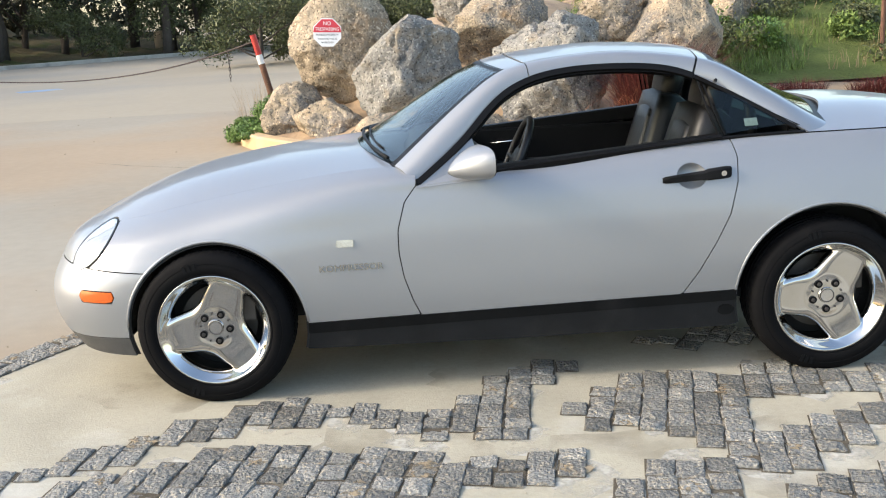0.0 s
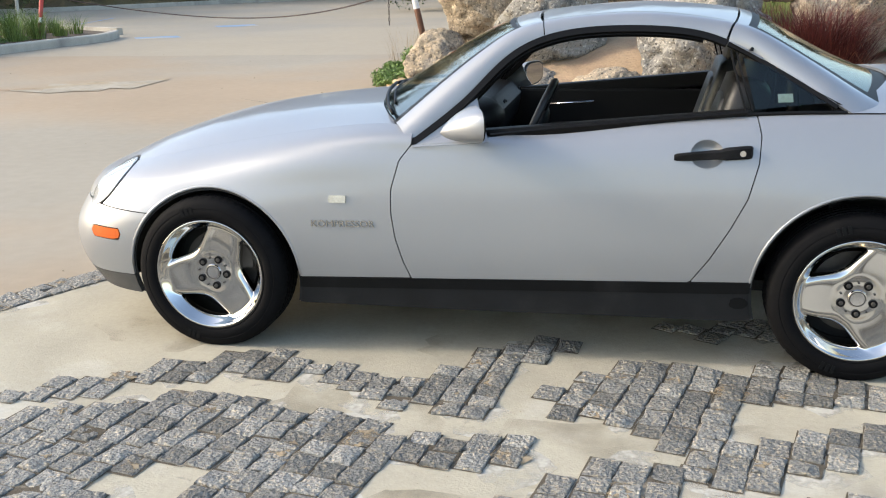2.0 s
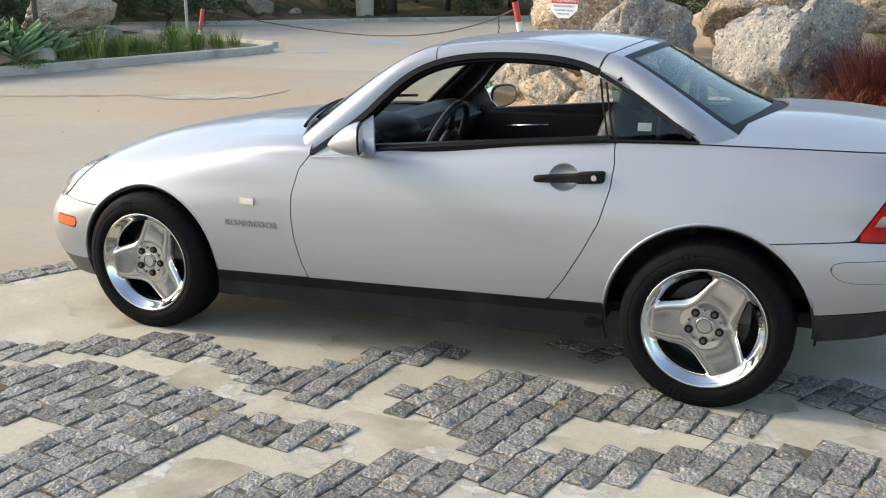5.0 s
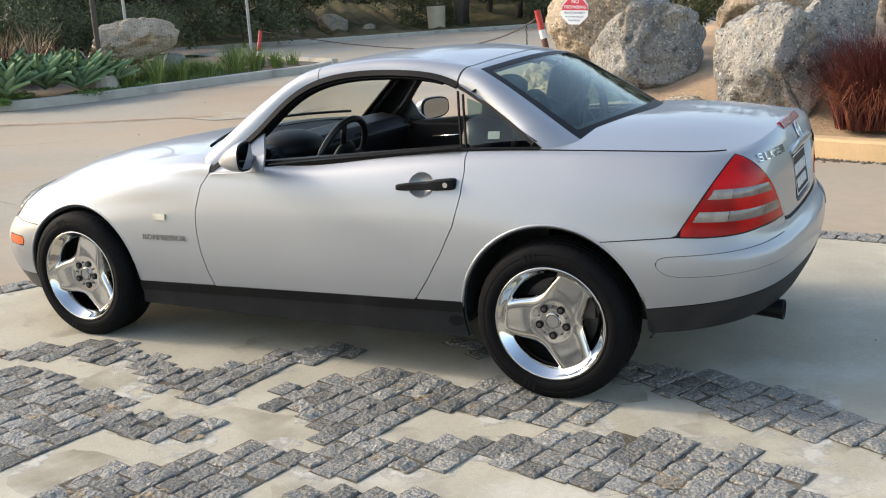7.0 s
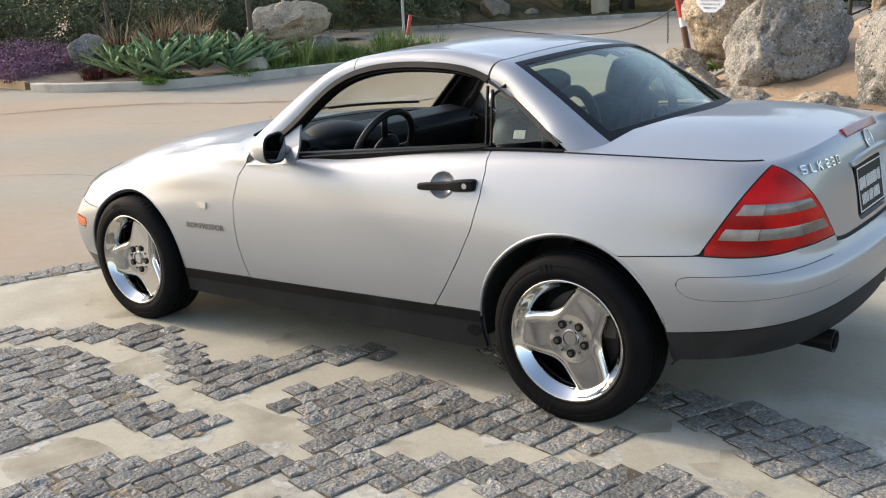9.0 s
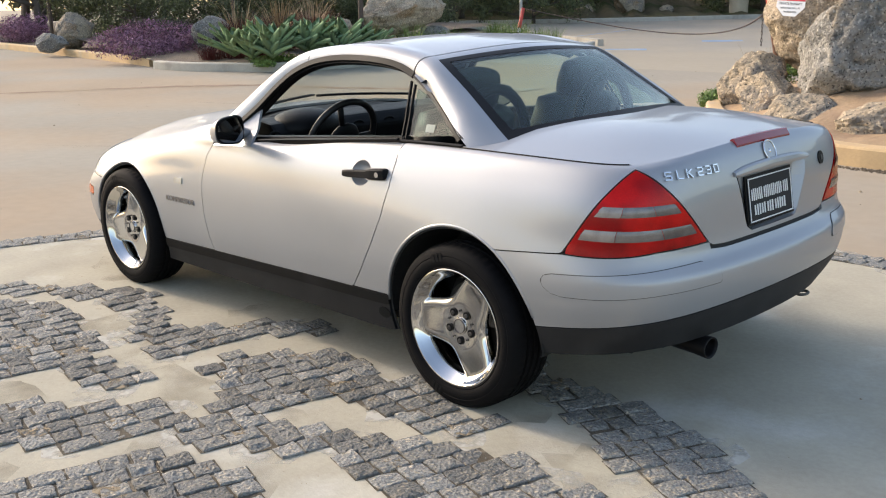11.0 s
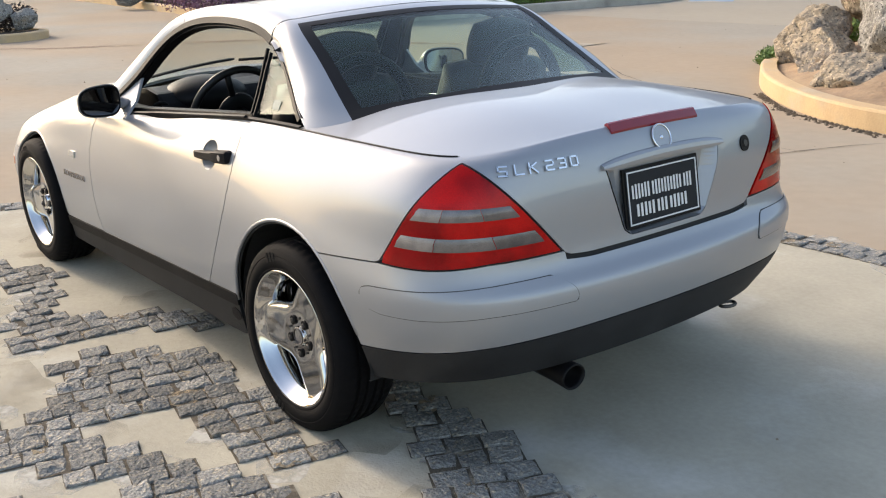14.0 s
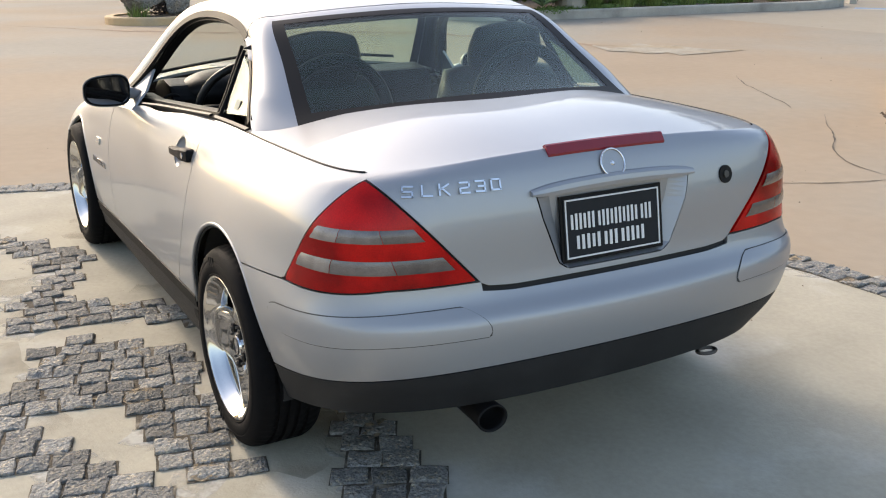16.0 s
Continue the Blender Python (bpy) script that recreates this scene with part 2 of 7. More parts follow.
HILL_GRASS = mat("meadow grass", (0.12, 0.145, 0.045), 0.9, 0, 0.6, 1.6, 25, second=(0.13, 0.10, 0.045), mix=0.3, bump=0.05, bump_scale=25, spec=.1)
RED_GRASS = mat("burgundy fountain grass", (0.085, 0.021, 0.018), 0.7, 0, 0.35, 4, 30, island=0.55, spec=.2)
RUSSET_GRASS = mat("russet dry blades", (0.24, 0.085, 0.045), 0.7, 0, 0.35, 4, 30, island=0.5, spec=.2)
DRY_GRASS = mat("straw grass", (0.30, 0.21, 0.11), 0.7, 0, 0.3, 4, 30, island=0.3)
AGAVE = mat("agave leaf", (0.19, 0.285, 0.15), 0.7, 0, 0.2, 4, 20, per_piece=0.3, spec=.15)
PURPLE = mat("purple blossom", (0.21, 0.11, 0.155), 0.8, 0, 0.3, 4, 30, island=0.55, spec=.15)
TWIG = mat("dark brush", (0.055, 0.04, 0.035), 0.8, 0, 0.3, 4, 30, island=0.4)
LEAF = mat("tree foliage", (0.024, 0.036, 0.014), 0.6, 0, 0.3, 0.8, 20, island=0.5)
LEAF_OLIVE = mat("olive foliage", (0.075, 0.085, 0.03), 0.65, 0, 0.3, 0.8, 20, island=0.5)
BARK = mat("bark", (0.075, 0.06, 0.047), 0.9, 0, 0.4, 5, 40, bump=0.02, bump_scale=20)
WEED_YELLOW = mat("yellow weed flowers", (0.42, 0.36, 0.05), 0.7, 0, 0.3, 4, 30, island=0.3)
POST_RED = mat("red post paint", (0.42, 0.035, 0.025), 0.5, 0, 0.25, 6, 60)
POST_WHITE = mat("white post band", (0.75, 0.74, 0.70), 0.6, 0, 0.15, 6)
POST_WOOD = mat("weathered post wood", (0.13, 0.06, 0.035), 0.8, 0, 0.4, 8, 60, bump=0.003)
LAMP_BROWN = mat("brown steel", (0.055, 0.04, 0.033), 0.5, 0.3, 0.2, 6)
POST_GREY = mat("galvanised post", (0.34, 0.34, 0.33), 0.5, 0.5, 0.2, 6)
POT_TAN = mat("tan planter concrete", (0.46, 0.38, 0.27), 0.85, 0, 0.2, 3, 40)
ROPE = mat("brown rope", (0.05, 0.035, 0.03), 0.9, 0, 0.3, 10)
BLUE_PAINT = mat("faded blue paint", (0.16, 0.25, 0.36), 0.8, 0, 0.35, 2, 20, second=(0.33, 0.31, 0.26), mix=0.4)
SIGN_RED = mat("sign red", (0.55, 0.03, 0.05), 0.4, 0, 0.08)
SIGN_WHITE = mat("sign white", (0.78, 0.78, 0.78), 0.4, 0, 0.06)
SIGN_INK = mat("sign ink", (0.05, 0.05, 0.06), 0.5, 0, 0.1)
# shade on the far slope is put into these dark colours
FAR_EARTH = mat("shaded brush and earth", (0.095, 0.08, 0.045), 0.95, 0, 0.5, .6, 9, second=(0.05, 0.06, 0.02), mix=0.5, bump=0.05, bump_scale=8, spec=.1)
DRIVE_BAND = mat("dark reddish paving band", (0.27, 0.195, 0.14), 0.95, 0, 0.3, 1.5, 12, second=(0.33, 0.26, 0.18), mix=0.35, spec=.08)
SPILL = mat("pale grey residue", (0.33, 0.295, 0.235), 0.95, 0, 0.3, 3, 12, second=(0.34, 0.275, 0.19), mix=0.5, spec=.08)
CRACK = mat("crack filled with dirt", (0.09, 0.07, 0.05), 0.95, 0, 0.3, 10)
WOODS = mat("far woods foliage", (0.085, 0.083, 0.055), 0.8, 0, 0.4, 0.8, 20, island=0.6, spec=.15)
PEBBLE = mat("pebble", (0.24, 0.19, 0.13), 0.9, 0, 0.4, 10)
STICKER = mat("window sticker", (0.10, 0.15, 0.135), 0.5, 0, 0.35, 60)


# ---- helpers ----
def ob_from(name, verts, faces, material, parent=None, label="", smooth=False):
    me = bpy.data.meshes.new(name)
    me.from_pydata([tuple(map(float, v)) for v in verts], [], [tuple(map(int, f)) for f in faces])
    me.update()
    if smooth:
        me.polygons.foreach_set("use_smooth", [True] * len(me.polygons))
    if material:
        me.materials.append(material)
    ob = new(name, me)
    if parent:
        ob.parent = parent
    if label:
        ob["label"] = label
    return ob


def part(name, bm, material, parent=None, label="", smooth=False, bevel=0.0):
    me = bpy.data.meshes.new(name)
    if bevel:
        bmesh.ops.bevel(bm, geom=bm.edges[:], offset=bevel, segments=2, affect="EDGES", profile=0.7)
    bmesh.ops.recalc_face_normals(bm, faces=bm.faces[:])
    bm.to_mesh(me)
    bm.free()
    if smooth:
        me.polygons.foreach_set("use_smooth", [True] * len(me.polygons))
    if material:
        me.materials.append(material)
    ob = new(name, me)
    if parent:
        ob.parent = parent
    if label:
        ob["label"] = label
    return ob


def thing(name, label, category, at=(0, 0, 0), group="", kind=""):
    ob = new(name)
    ob.location = at
    return tagged(ob, label, category, group, kind)


def box(bm, c, size, m=None):
    made = bmesh.ops.create_cube(bm, size=1.0)["verts"]
    t = Matrix.Translation(c) @ (m or Matrix()) @ Matrix.Diagonal((*size, 1))
    bmesh.ops.transform(bm, matrix=t, verts=made)
    return made


def cyl(bm, p0, p1, r0, r1=None, seg=16, caps=True):
    p0, p1 = Vector(p0), Vector(p1)
    d = p1 - p0
    made = bmesh.ops.create_cone(bm, cap_ends=caps, segments=seg, radius1=r0, radius2=r0 if r1 is None else r1, depth=d.length)["verts"]
    t = Matrix.Translation((p0 + p1) / 2) @ d.to_track_quat("Z", "Y").to_matrix().to_4x4()
    bmesh.ops.transform(bm, matrix=t, verts=made)
    return made


def tube(points, r, seg=8, closed=False, squash=1.0):
    """Vertices and faces of a round bar along points."""
    pts = [Vector(p) for p in points]
    verts, faces = [], []
    n = len(pts)
    for i, p in enumerate(pts):
        a = pts[(i - 1) % n] if closed or i else p
        b = pts[(i + 1) % n] if closed or i < n - 1 else p
        q = (b - a).normalized().to_track_quat("Z", "Y").to_matrix()
        rr = r[i] if isinstance(r, (list, tuple)) else r
        for k in range(seg):
            w = 2 * math.pi * k / seg
            verts.append(p + q @ Vector((rr * math.cos(w), rr * squash * math.sin(w), 0)))
    m = n if closed else n - 1
    for i in range(m):
        for k in range(seg):
            a, b = i * seg + k, i * seg + (k + 1) % seg
            c, d = ((i + 1) % n) * seg + (k + 1) % seg, ((i + 1) % n) * seg + k
            faces.append((a, b, c, d))
    if not closed:
        faces += [tuple(range(seg))[::-1], tuple(range((n - 1) * seg, n * seg))]
    return verts, faces


def lathe(profile, seg, axis="y"):
    """Turn (radius, along) pairs round the y axis."""
    verts, faces = [], []
    for i in range(seg):
        w = 2 * math.pi * i / seg
        for r, a in profile:
            verts.append((r * math.cos(w), a, r * math.sin(w)))
    k = len(profile)
    for i in range(seg):
        for j in range(k - 1):
            a, b = i * k + j, ((i + 1) % seg) * k + j
            faces.append((a, a + 1, b + 1, b))
    return verts, faces


def spline(xs, ys):
    """A cubic through the knots, level at both ends."""
    xs, ys = np.array(xs, float), np.array(ys, float)
    n = len(xs)
    h = np.diff(xs)
    A, b = np.zeros((n, n)), np.zeros(n)
    A[0, 0], A[0, 1], b[0] = 2 * h[0], h[0], 6 * (ys[1] - ys[0]) / h[0]
    A[-1, -1], A[-1, -2], b[-1] = 2 * h[-1], h[-1], -6 * (ys[-1] - ys[-2]) / h[-1]
    for i in range(1, n - 1):
        A[i, i - 1], A[i, i], A[i, i + 1] = h[i - 1], 2 * (h[i - 1] + h[i]), h[i]
        b[i] = 6 * ((ys[i + 1] - ys[i]) / h[i] - (ys[i] - ys[i - 1]) / h[i - 1])
    M = np.linalg.solve(A, b)

    def f(x):
        x = np.clip(np.asarray(x, float), xs[0], xs[-1])
        i = np.clip(np.searchsorted(xs, x) - 1, 0, n - 2)
        hh, l, r = h[i], x - xs[i], xs[i + 1] - x
        return (M[i] * r ** 3 + M[i + 1] * l ** 3) / (6 * hh) + (ys[i] / hh - M[i] * hh / 6) * r + (ys[i + 1] / hh - M[i + 1] * hh / 6) * l
    return f


def natural(xs, ys):
    """A cubic through the knots, free at both ends."""
    xs, ys = np.array(xs, float), np.array(ys, float)
    n = len(xs)
    h = np.diff(xs)
    A, b = np.eye(n), np.zeros(n)
    for i in range(1, n - 1):
        A[i, i - 1], A[i, i], A[i, i + 1] = h[i - 1], 2 * (h[i - 1] + h[i]), h[i]
        b[i] = 6 * ((ys[i + 1] - ys[i]) / h[i] - (ys[i] - ys[i - 1]) / h[i - 1])
    M = np.linalg.solve(A, b)

    def f(x):
        x = np.asarray(x, float)
        i = np.clip(np.searchsorted(xs, x) - 1, 0, n - 2)
        hh, l, r = h[i], x - xs[i], xs[i + 1] - x
        return (M[i] * r ** 3 + M[i + 1] * l ** 3) / (6 * hh) + (ys[i] / hh - M[i] * hh / 6) * r + (ys[i + 1] / hh - M[i + 1] * hh / 6) * l
    return f


def inside(poly, x, y):
    """Signed distance to a closed outline: below zero inside."""
    x, y = np.asarray(x, float), np.asarray(y, float)
    d = np.full(x.shape, 1e9)
    flip = np.zeros(x.shape, bool)
    n = len(poly)
    for i in range(n):
        (ax, ay), (bx, by) = poly[i], poly[(i + 1) % n]
        ex, ey = bx - ax, by - ay
        t = np.clip(((x - ax) * ex + (y - ay) * ey) / (ex * ex + ey * ey), 0, 1)
        d = np.minimum(d, np.hypot(x - ax - t * ex, y - ay - t * ey))
        if ey:
            flip ^= ((ay > y) != (by > y)) & (x < ex * (y - ay) / ey + ax)
    return np.where(flip, -d, d)


def ground_z(x, y):
    """The paving is level, but for a gentle fall far away."""
    return -.012 * max(0.0, math.hypot(x, y) - 60.0)

# ---- ground: one sheet, in rings round the court's centre ----
CX, CY, RING = 1.50, -2.184, 4.243


def ring_sheet():
    radii = list(np.linspace(0, RING - .085, 18)) + [RING + .085, 5.6, 6.6, 8, 10, 12, 14, 16.5, 19, 22, 26, 31, 38, 50, 75, 120, 220, 500, 1500]
    seg = 144
    verts, faces, mats = [(CX, CY, ground_z(CX, CY))], [], []
    for r in radii[1:]:
        for k in range(seg):
            a = 2 * math.pi * k / seg
            x, y = CX + r * math.cos(a), CY + r * math.sin(a)
            z = ground_z(x, min(y, 60))
            verts.append((x, y, z))
    for k in range(seg):
        faces.append((0, 1 + k, 1 + (k + 1) % seg))
        mats.append(0)
    for i in range(1, len(radii) - 1):
        for k in range(seg):
            a, b = 1 + (i - 1) * seg + k, 1 + (i - 1) * seg + (k + 1) % seg
            faces.append((a, a + seg, b + seg, b))
            mats.append(0 if i < 17 else 1 if i == 17 else 2)
    ob = ob_from("ground", verts, faces, COURT, smooth=True)
    for m in (MORTAR, DRIVE):
        ob.data.materials.append(m)
    for p, m in zip(ob.data.polygons, mats):
        p.material_index = m
    return tagged(ob, "pale concrete court and tan concrete drive", "ground", kind="structure")


ground = ring_sheet()

# the farther lot, a paler slab laid over the drive
bm = bmesh.new()
ys = np.linspace(12.5, 55, 20)
rows = [[bm.verts.new((x, y + .04 * x * (y < 15), ground_z(x, y) + .002)) for x in np.linspace(-60, 30, 24)] for y in ys]
for i in range(len(ys) - 1):
    for k in range(23):
        bm.faces.new((rows[i][k], rows[i][k + 1], rows[i + 1][k + 1], rows[i + 1][k]))
tagged(part("lot", bm, LOT, smooth=True), "grey paved parking lot", "paving", kind="structure")


def paint_stripe(a, b, w):
    a, b = Vector((*a, 0)), Vector((*b, 0))
    d = (b - a).normalized()
    n = Vector((-d.y, d.x, 0)) * w / 2
    v = [a - n, b - n, b + n, a + n]
    for q in v:
        q.z = ground_z(q.x, q.y) + .006
    return tagged(ob_from("parking_stripe", v, [(0, 1, 2, 3)], BLUE_PAINT), "faded blue parking stripe on the lot", "marking", "parking stripes", "structure")


for a, b, w in (((-10.75, 20.75), (-9.85, 21.3), .75), ((-10.8, 16.5), (-10.0, 17.05), .65),
                ((-15.5, 21.5), (-16.6, 26), .10)):
    paint_stripe(a, b, w)

# ---- cobbles ----
paving = tagged(new("cobbled_paving"), "rough dark granite setts laid in the concrete court", "paving", kind="structure")
FIELDS = [
    [(-2.42, -1.74), (-1.77, -1.38), (-1.4, -1.12), (-1.09, -.93), (-.85, -.88), (-.27, -1.11), (-.2, -.81), (.09, -.6), (.27, -.66), (.04, -.85), (0, -1.12), (-.08, -1.31), (-.3, -1.3),
     (-.45, -1.24), (-.78, -1.1), (-1.1, -1.17), (-1.73, -1.5), (-2.39, -1.92)],
    [(-2.19, -1.96), (-1.53, -1.53), (-1.11, -1.32), (-.91, -1.28), (-.61, -1.39), (-.19, -1.5), (.02, -1.42), (.21, -1.49), (.17, -1.56), (-.03, -1.66), (-.22, -1.66), (-.35, -2.01), (-.38, -2.7),
     (-.88, -2.7), (-.91, -2.2), (-.81, -1.95), (-.83, -1.87), (-1.01, -1.82), (-1.15, -1.93), (-1.02, -2.01), (-1.11, -2.16), (-1.35, -2.7), (-2.58, -2.71)],
    [(.08, -1.1), (.2, -1.02), (.33, -.86), (.55, -.74), (.85, -.82), (1.06, -.74), (1.31, -.85), (1.5, -.81), (1.46, -.94), (1.27, -1.08), (1.0, -1.05), (.85, -1.1), (.75, -1.2), (.67, -1.43),
     (.83, -1.43), (.96, -1.34), (1.06, -1.22), (1.25, -1.19), (1.24, -1.39), (1.13, -1.45), (.94, -1.6), (.73, -1.67), (.6, -1.7), (.59, -1.51), (.49, -1.42), (.35, -1.34), (.2, -1.26)],
    [(.34, -1.52), (.6, -1.59), (.62, -1.72), (.52, -2.0), (.27, -2.11), (.18, -2.6), (-.15, -2.6), (-.05, -2.16), (-.02, -1.95), (.07, -1.84), (.2, -1.73)],
    [(1.25, -1.41), (1.3, -1.18), (1.46, -1.06), (1.66, -.98), (1.81, -1.07), (1.96, -1.04), (2.12, -1.11), (2.3, -1.34), (1.99, -1.63), (1.58, -1.46), (1.5, -1.49)],
    [(.54, -2.61), (.66, -2.05), (.75, -1.82), (.97, -1.68), (1.39, -1.74), (1.57, -1.89), (2.18, -2.13), (2.17, -2.65)],
    [(1.31, -.56), (1.34, -.36), (1.73, -.42), (1.99, -.49), (2.32, -.66), (2.71, -.91), (2.61, -1.12), (2.26, -.89), (1.81, -.81), (1.74, -.71), (1.51, -.61)],
    [(.48, -.43), (.78, -.28), (1.02, -.28), (1.33, -.36), (1.31, -.56), (1.02, -.43), (.73, -.51)],
]


def sett_mesh(k, w, d, h=.05):
    """One rough-hewn sett: a block with a split, uneven top and broken arrises."""
    rnd = random.Random(k)
    n = 8
    verts, faces = [], []
    grid = (-.5, -.46, -.32, -.11, .11, .32, .46, .5)
    high = [(rnd.uniform(-.5, .5), rnd.uniform(-.5, .5), rnd.uniform(.5, 1.0)) for _ in range(3)]
    skew = [rnd.uniform(-.006, .006) for _ in range(4)]
    step = (rnd.uniform(0, 6.28), rnd.uniform(-.2, .25), rnd.uniform(.0, .0045))       # a split that leaves one side of the top lower
    for i in range(n):
        for j in range(n):
            u, v = grid[i], grid[j]
            edge = i in (0, n - 1) or j in (0, n - 1)
            near = i in (1, n - 2) or j in (1, n - 2)
            corner = i in (0, n - 1) and j in (0, n - 1)
            ex = 1 - (.10 if corner else .035) * rnd.random() if edge else 1
            bulge = sum(a * max(0, 1 - 2.2 * math.hypot(u - p, v - q)) for p, q, a in high)
            z = .006 * bulge - .001 + (rnd.uniform(-.006, -.0025) if edge else rnd.uniform(-.002, .0005) if near else rnd.uniform(-.0018, .0018))
            if u * math.cos(step[0]) + v * math.sin(step[0]) > step[1]:
                z -= step[2]
            verts.append((u * w * ex + skew[0] * v + rnd.uniform(-.002, .002), v * d * ex + skew[1] * u + rnd.uniform(-.002, .002), z))
    for i in range(n - 1):
        for j in range(n - 1):
            faces.append((i * n + j, (i + 1) * n + j, (i + 1) * n + j + 1, i * n + j + 1))
    rim = [(i, 0) for i in range(n)] + [(n - 1, j) for j in range(1, n)] + [(i, n - 1) for i in range(n - 2, -1, -1)] + [(0, j) for j in range(n - 2, 0, -1)]
    top = [i * n + j for i, j in rim]
    low = []
    for t in top:
        x, y, z = verts[t]
        low.append(len(verts))
        verts.append((x * 1.01, y * 1.01, -h))
    for q in range(len(top)):
        a, b = top[q], top[(q + 1) % len(top)]
        faces.append((a, low[q], low[(q + 1) % len(top)], b))
    return verts, faces


SETTS = []
for k in range(21):
    w = (.090, .098, .118, .103, .086, .108, .080)[k % 7]
    v, f = sett_mesh(k, w, (.091, .093, .089)[k % 3])
    me = bpy.data.meshes.new("sett")
    me.from_pydata(v, [], f)
    me.materials.append(SETT)
    SETTS.append((w, me, v, f))

rng = random.Random(7)
far_v, far_f, placed = [], [], 0
bed_v, bed_f = [], []
smear_v, smear_f, sand_v, sand_f = [], [], [], []


spread_at = {"sand": [], "smear": [], "dirt": []}


def apart(kind, x, y, least):
    """True where no film of this kind lies nearer than least; the place is then taken."""
    if any(math.hypot(x - a, y - b) < least for a, b in spread_at[kind]):
        return False
    spread_at[kind].append((x, y))
    return True


def lay_at(x, y, ang, near, me, v, f):
    global placed
    z = ground_z(x, y) + .0088 + rng.uniform(-.0025, .0025)
    m = pose(x + rng.uniform(-.003, .003), y + rng.uniform(-.003, .003), z, rng.uniform(-2.6, 2.6), rng.uniform(-2.6, 2.6), math.degrees(ang) + rng.uniform(-4, 4))
    half, deep, base = max(q[0] for q in v) + .002, max(q[1] for q in v) + .002, len(bed_v)
    lie = pose(x, y, ground_z(x, y) + rng.uniform(.001, .003), 0, 0, math.degrees(ang))
    bed_v.extend(tuple(lie @ Vector((a * half, b * deep, 0))) for a, b in ((-1, -1), (1, -1), (1, 1), (-1, 1)))
    bed_f.append((base, base + 1, base + 2, base + 3))
    if rng.random() < .2 and apart("sand", x, y, .16):
        base, wide = len(sand_v), rng.uniform(.03, .075)
        sand_v.extend((x + wide * rng.uniform(.5, 1.2) * math.cos(k * .6283), y + wide * rng.uniform(.5, 1.2) * math.sin(k * .6283), ground_z(x, y) + .0095 - .006 * (k % 2)) for k in range(10))
        sand_v.append((x, y, ground_z(x, y) + rng.uniform(.009, .0125)))
        sand_f.extend((base + k, base + (k + 1) % 10, base + 10) for k in range(10))
    if rng.random() < .6 and apart("smear", x, y, .21):
        base, wide = len(smear_v), rng.uniform(.07, .15)
        ox, oy, oz = x + rng.uniform(-.05, .05), y + rng.uniform(-.05, .05), ground_z(x, y) + rng.uniform(.0004, .0010)
        smear_v.extend((ox + wide * rng.uniform(.7, 1.2) * math.cos(k * .5236), oy + wide * rng.uniform(.7, 1.2) * math.sin(k * .5236), oz) for k in range(12))
        smear_f.append(tuple(range(base, base + 12)))
    if near and placed < 300:
        ob = new("sett", me)
        ob.parent = paving
        ob.matrix_basis = m
        placed += 1
    else:
        base = len(far_v)
        far_v.extend(tuple(m @ Vector(q)) for q in v)
        far_f.extend(tuple(base + i for i in q) for q in f)


COURSES = (84, 80, 77, 79, 74, 74, 62, 62)          # the way the courses run, field by field
for poly, way in zip(FIELDS, COURSES):
    ang = radians(way)
    c2, s2 = math.cos(ang), math.sin(ang)
    us = [x * c2 + y * s2 for x, y in poly]
    vs = [-x * s2 + y * c2 for x, y in poly]
    v0 = math.floor(min(vs) / .1) * .1
    while v0 < max(vs):
        u = min(us) + rng.uniform(-.1, 0)
        while u < max(us):
            w, me, v, f = rng.choice(SETTS)
            cu, cv = u + w / 2, v0 + .048 + rng.uniform(-.003, .003)
            x, y = cu * c2 - cv * s2, cu * s2 + cv * c2
            if float(inside(poly, x, y)) < .002:
                lay_at(x, y, ang, -1.3 < x < 1.75 and -2.1 < y < -.45, me, v, f)
            u += w + .006
        v0 += .096
# ring of setts round the court, two abreast
for rr in (RING - .045, RING + .045):
    a = radians(12)
    while a < radians(371.5):
        x, y = CX + rr * math.cos(a), CY + rr * math.sin(a)
        w, me, v, f = SETTS[rng.choice((0, 1, 3, 4, 5, 6))]
        lay_at(x, y, a + math.pi / 2, False, me, v, f)
        a += (w + .006) / rr
tagged(ob_from("sett_rows", far_v, far_f, SETT, paving), kind="stuff")

# sandy bed that shows between the setts
ob_from("sett_bed", bed_v, bed_f, MORTAR, paving)
# mortar dried on the concrete along the setts, and brown dirt in the patches between them
ob_from("mortar_smear", smear_v, smear_f, SMEAR, paving)
ob_from("sand", sand_v, sand_f, SAND, paving)
dirt_v, dirt_f = [], []
for k in range(60):
    x, y, wide, base = rng.uniform(-1.6, 2.4), rng.uniform(-2.4, -.5), rng.uniform(.16, .42), len(dirt_v)
    if not apart("dirt", x, y, .6):
        continue
    dirt_v.extend((x + wide * rng.uniform(.7, 1.2) * math.cos(q * .35), y + wide * rng.uniform(.6, 1.0) * math.sin(q * .35), .00025 + k * .000005) for q in range(18))
    dirt_f.append(tuple(range(base, base + 18)))
ob_from("dirt_patch", dirt_v, dirt_f, DAMP, paving)


# ---- kerbs ----
def smooth_path(pts, step=.25):
    t = np.arange(len(pts), dtype=float)
    fx, fy = natural(t, [p[0] for p in pts]), natural(t, [p[1] for p in pts])
    n = max(8, int(sum(math.dist(pts[i], pts[i + 1]) for i in range(len(pts) - 1)) / step))
    q = np.linspace(0, len(pts) - 1, n)
    return list(zip(fx(q), fy(q)))


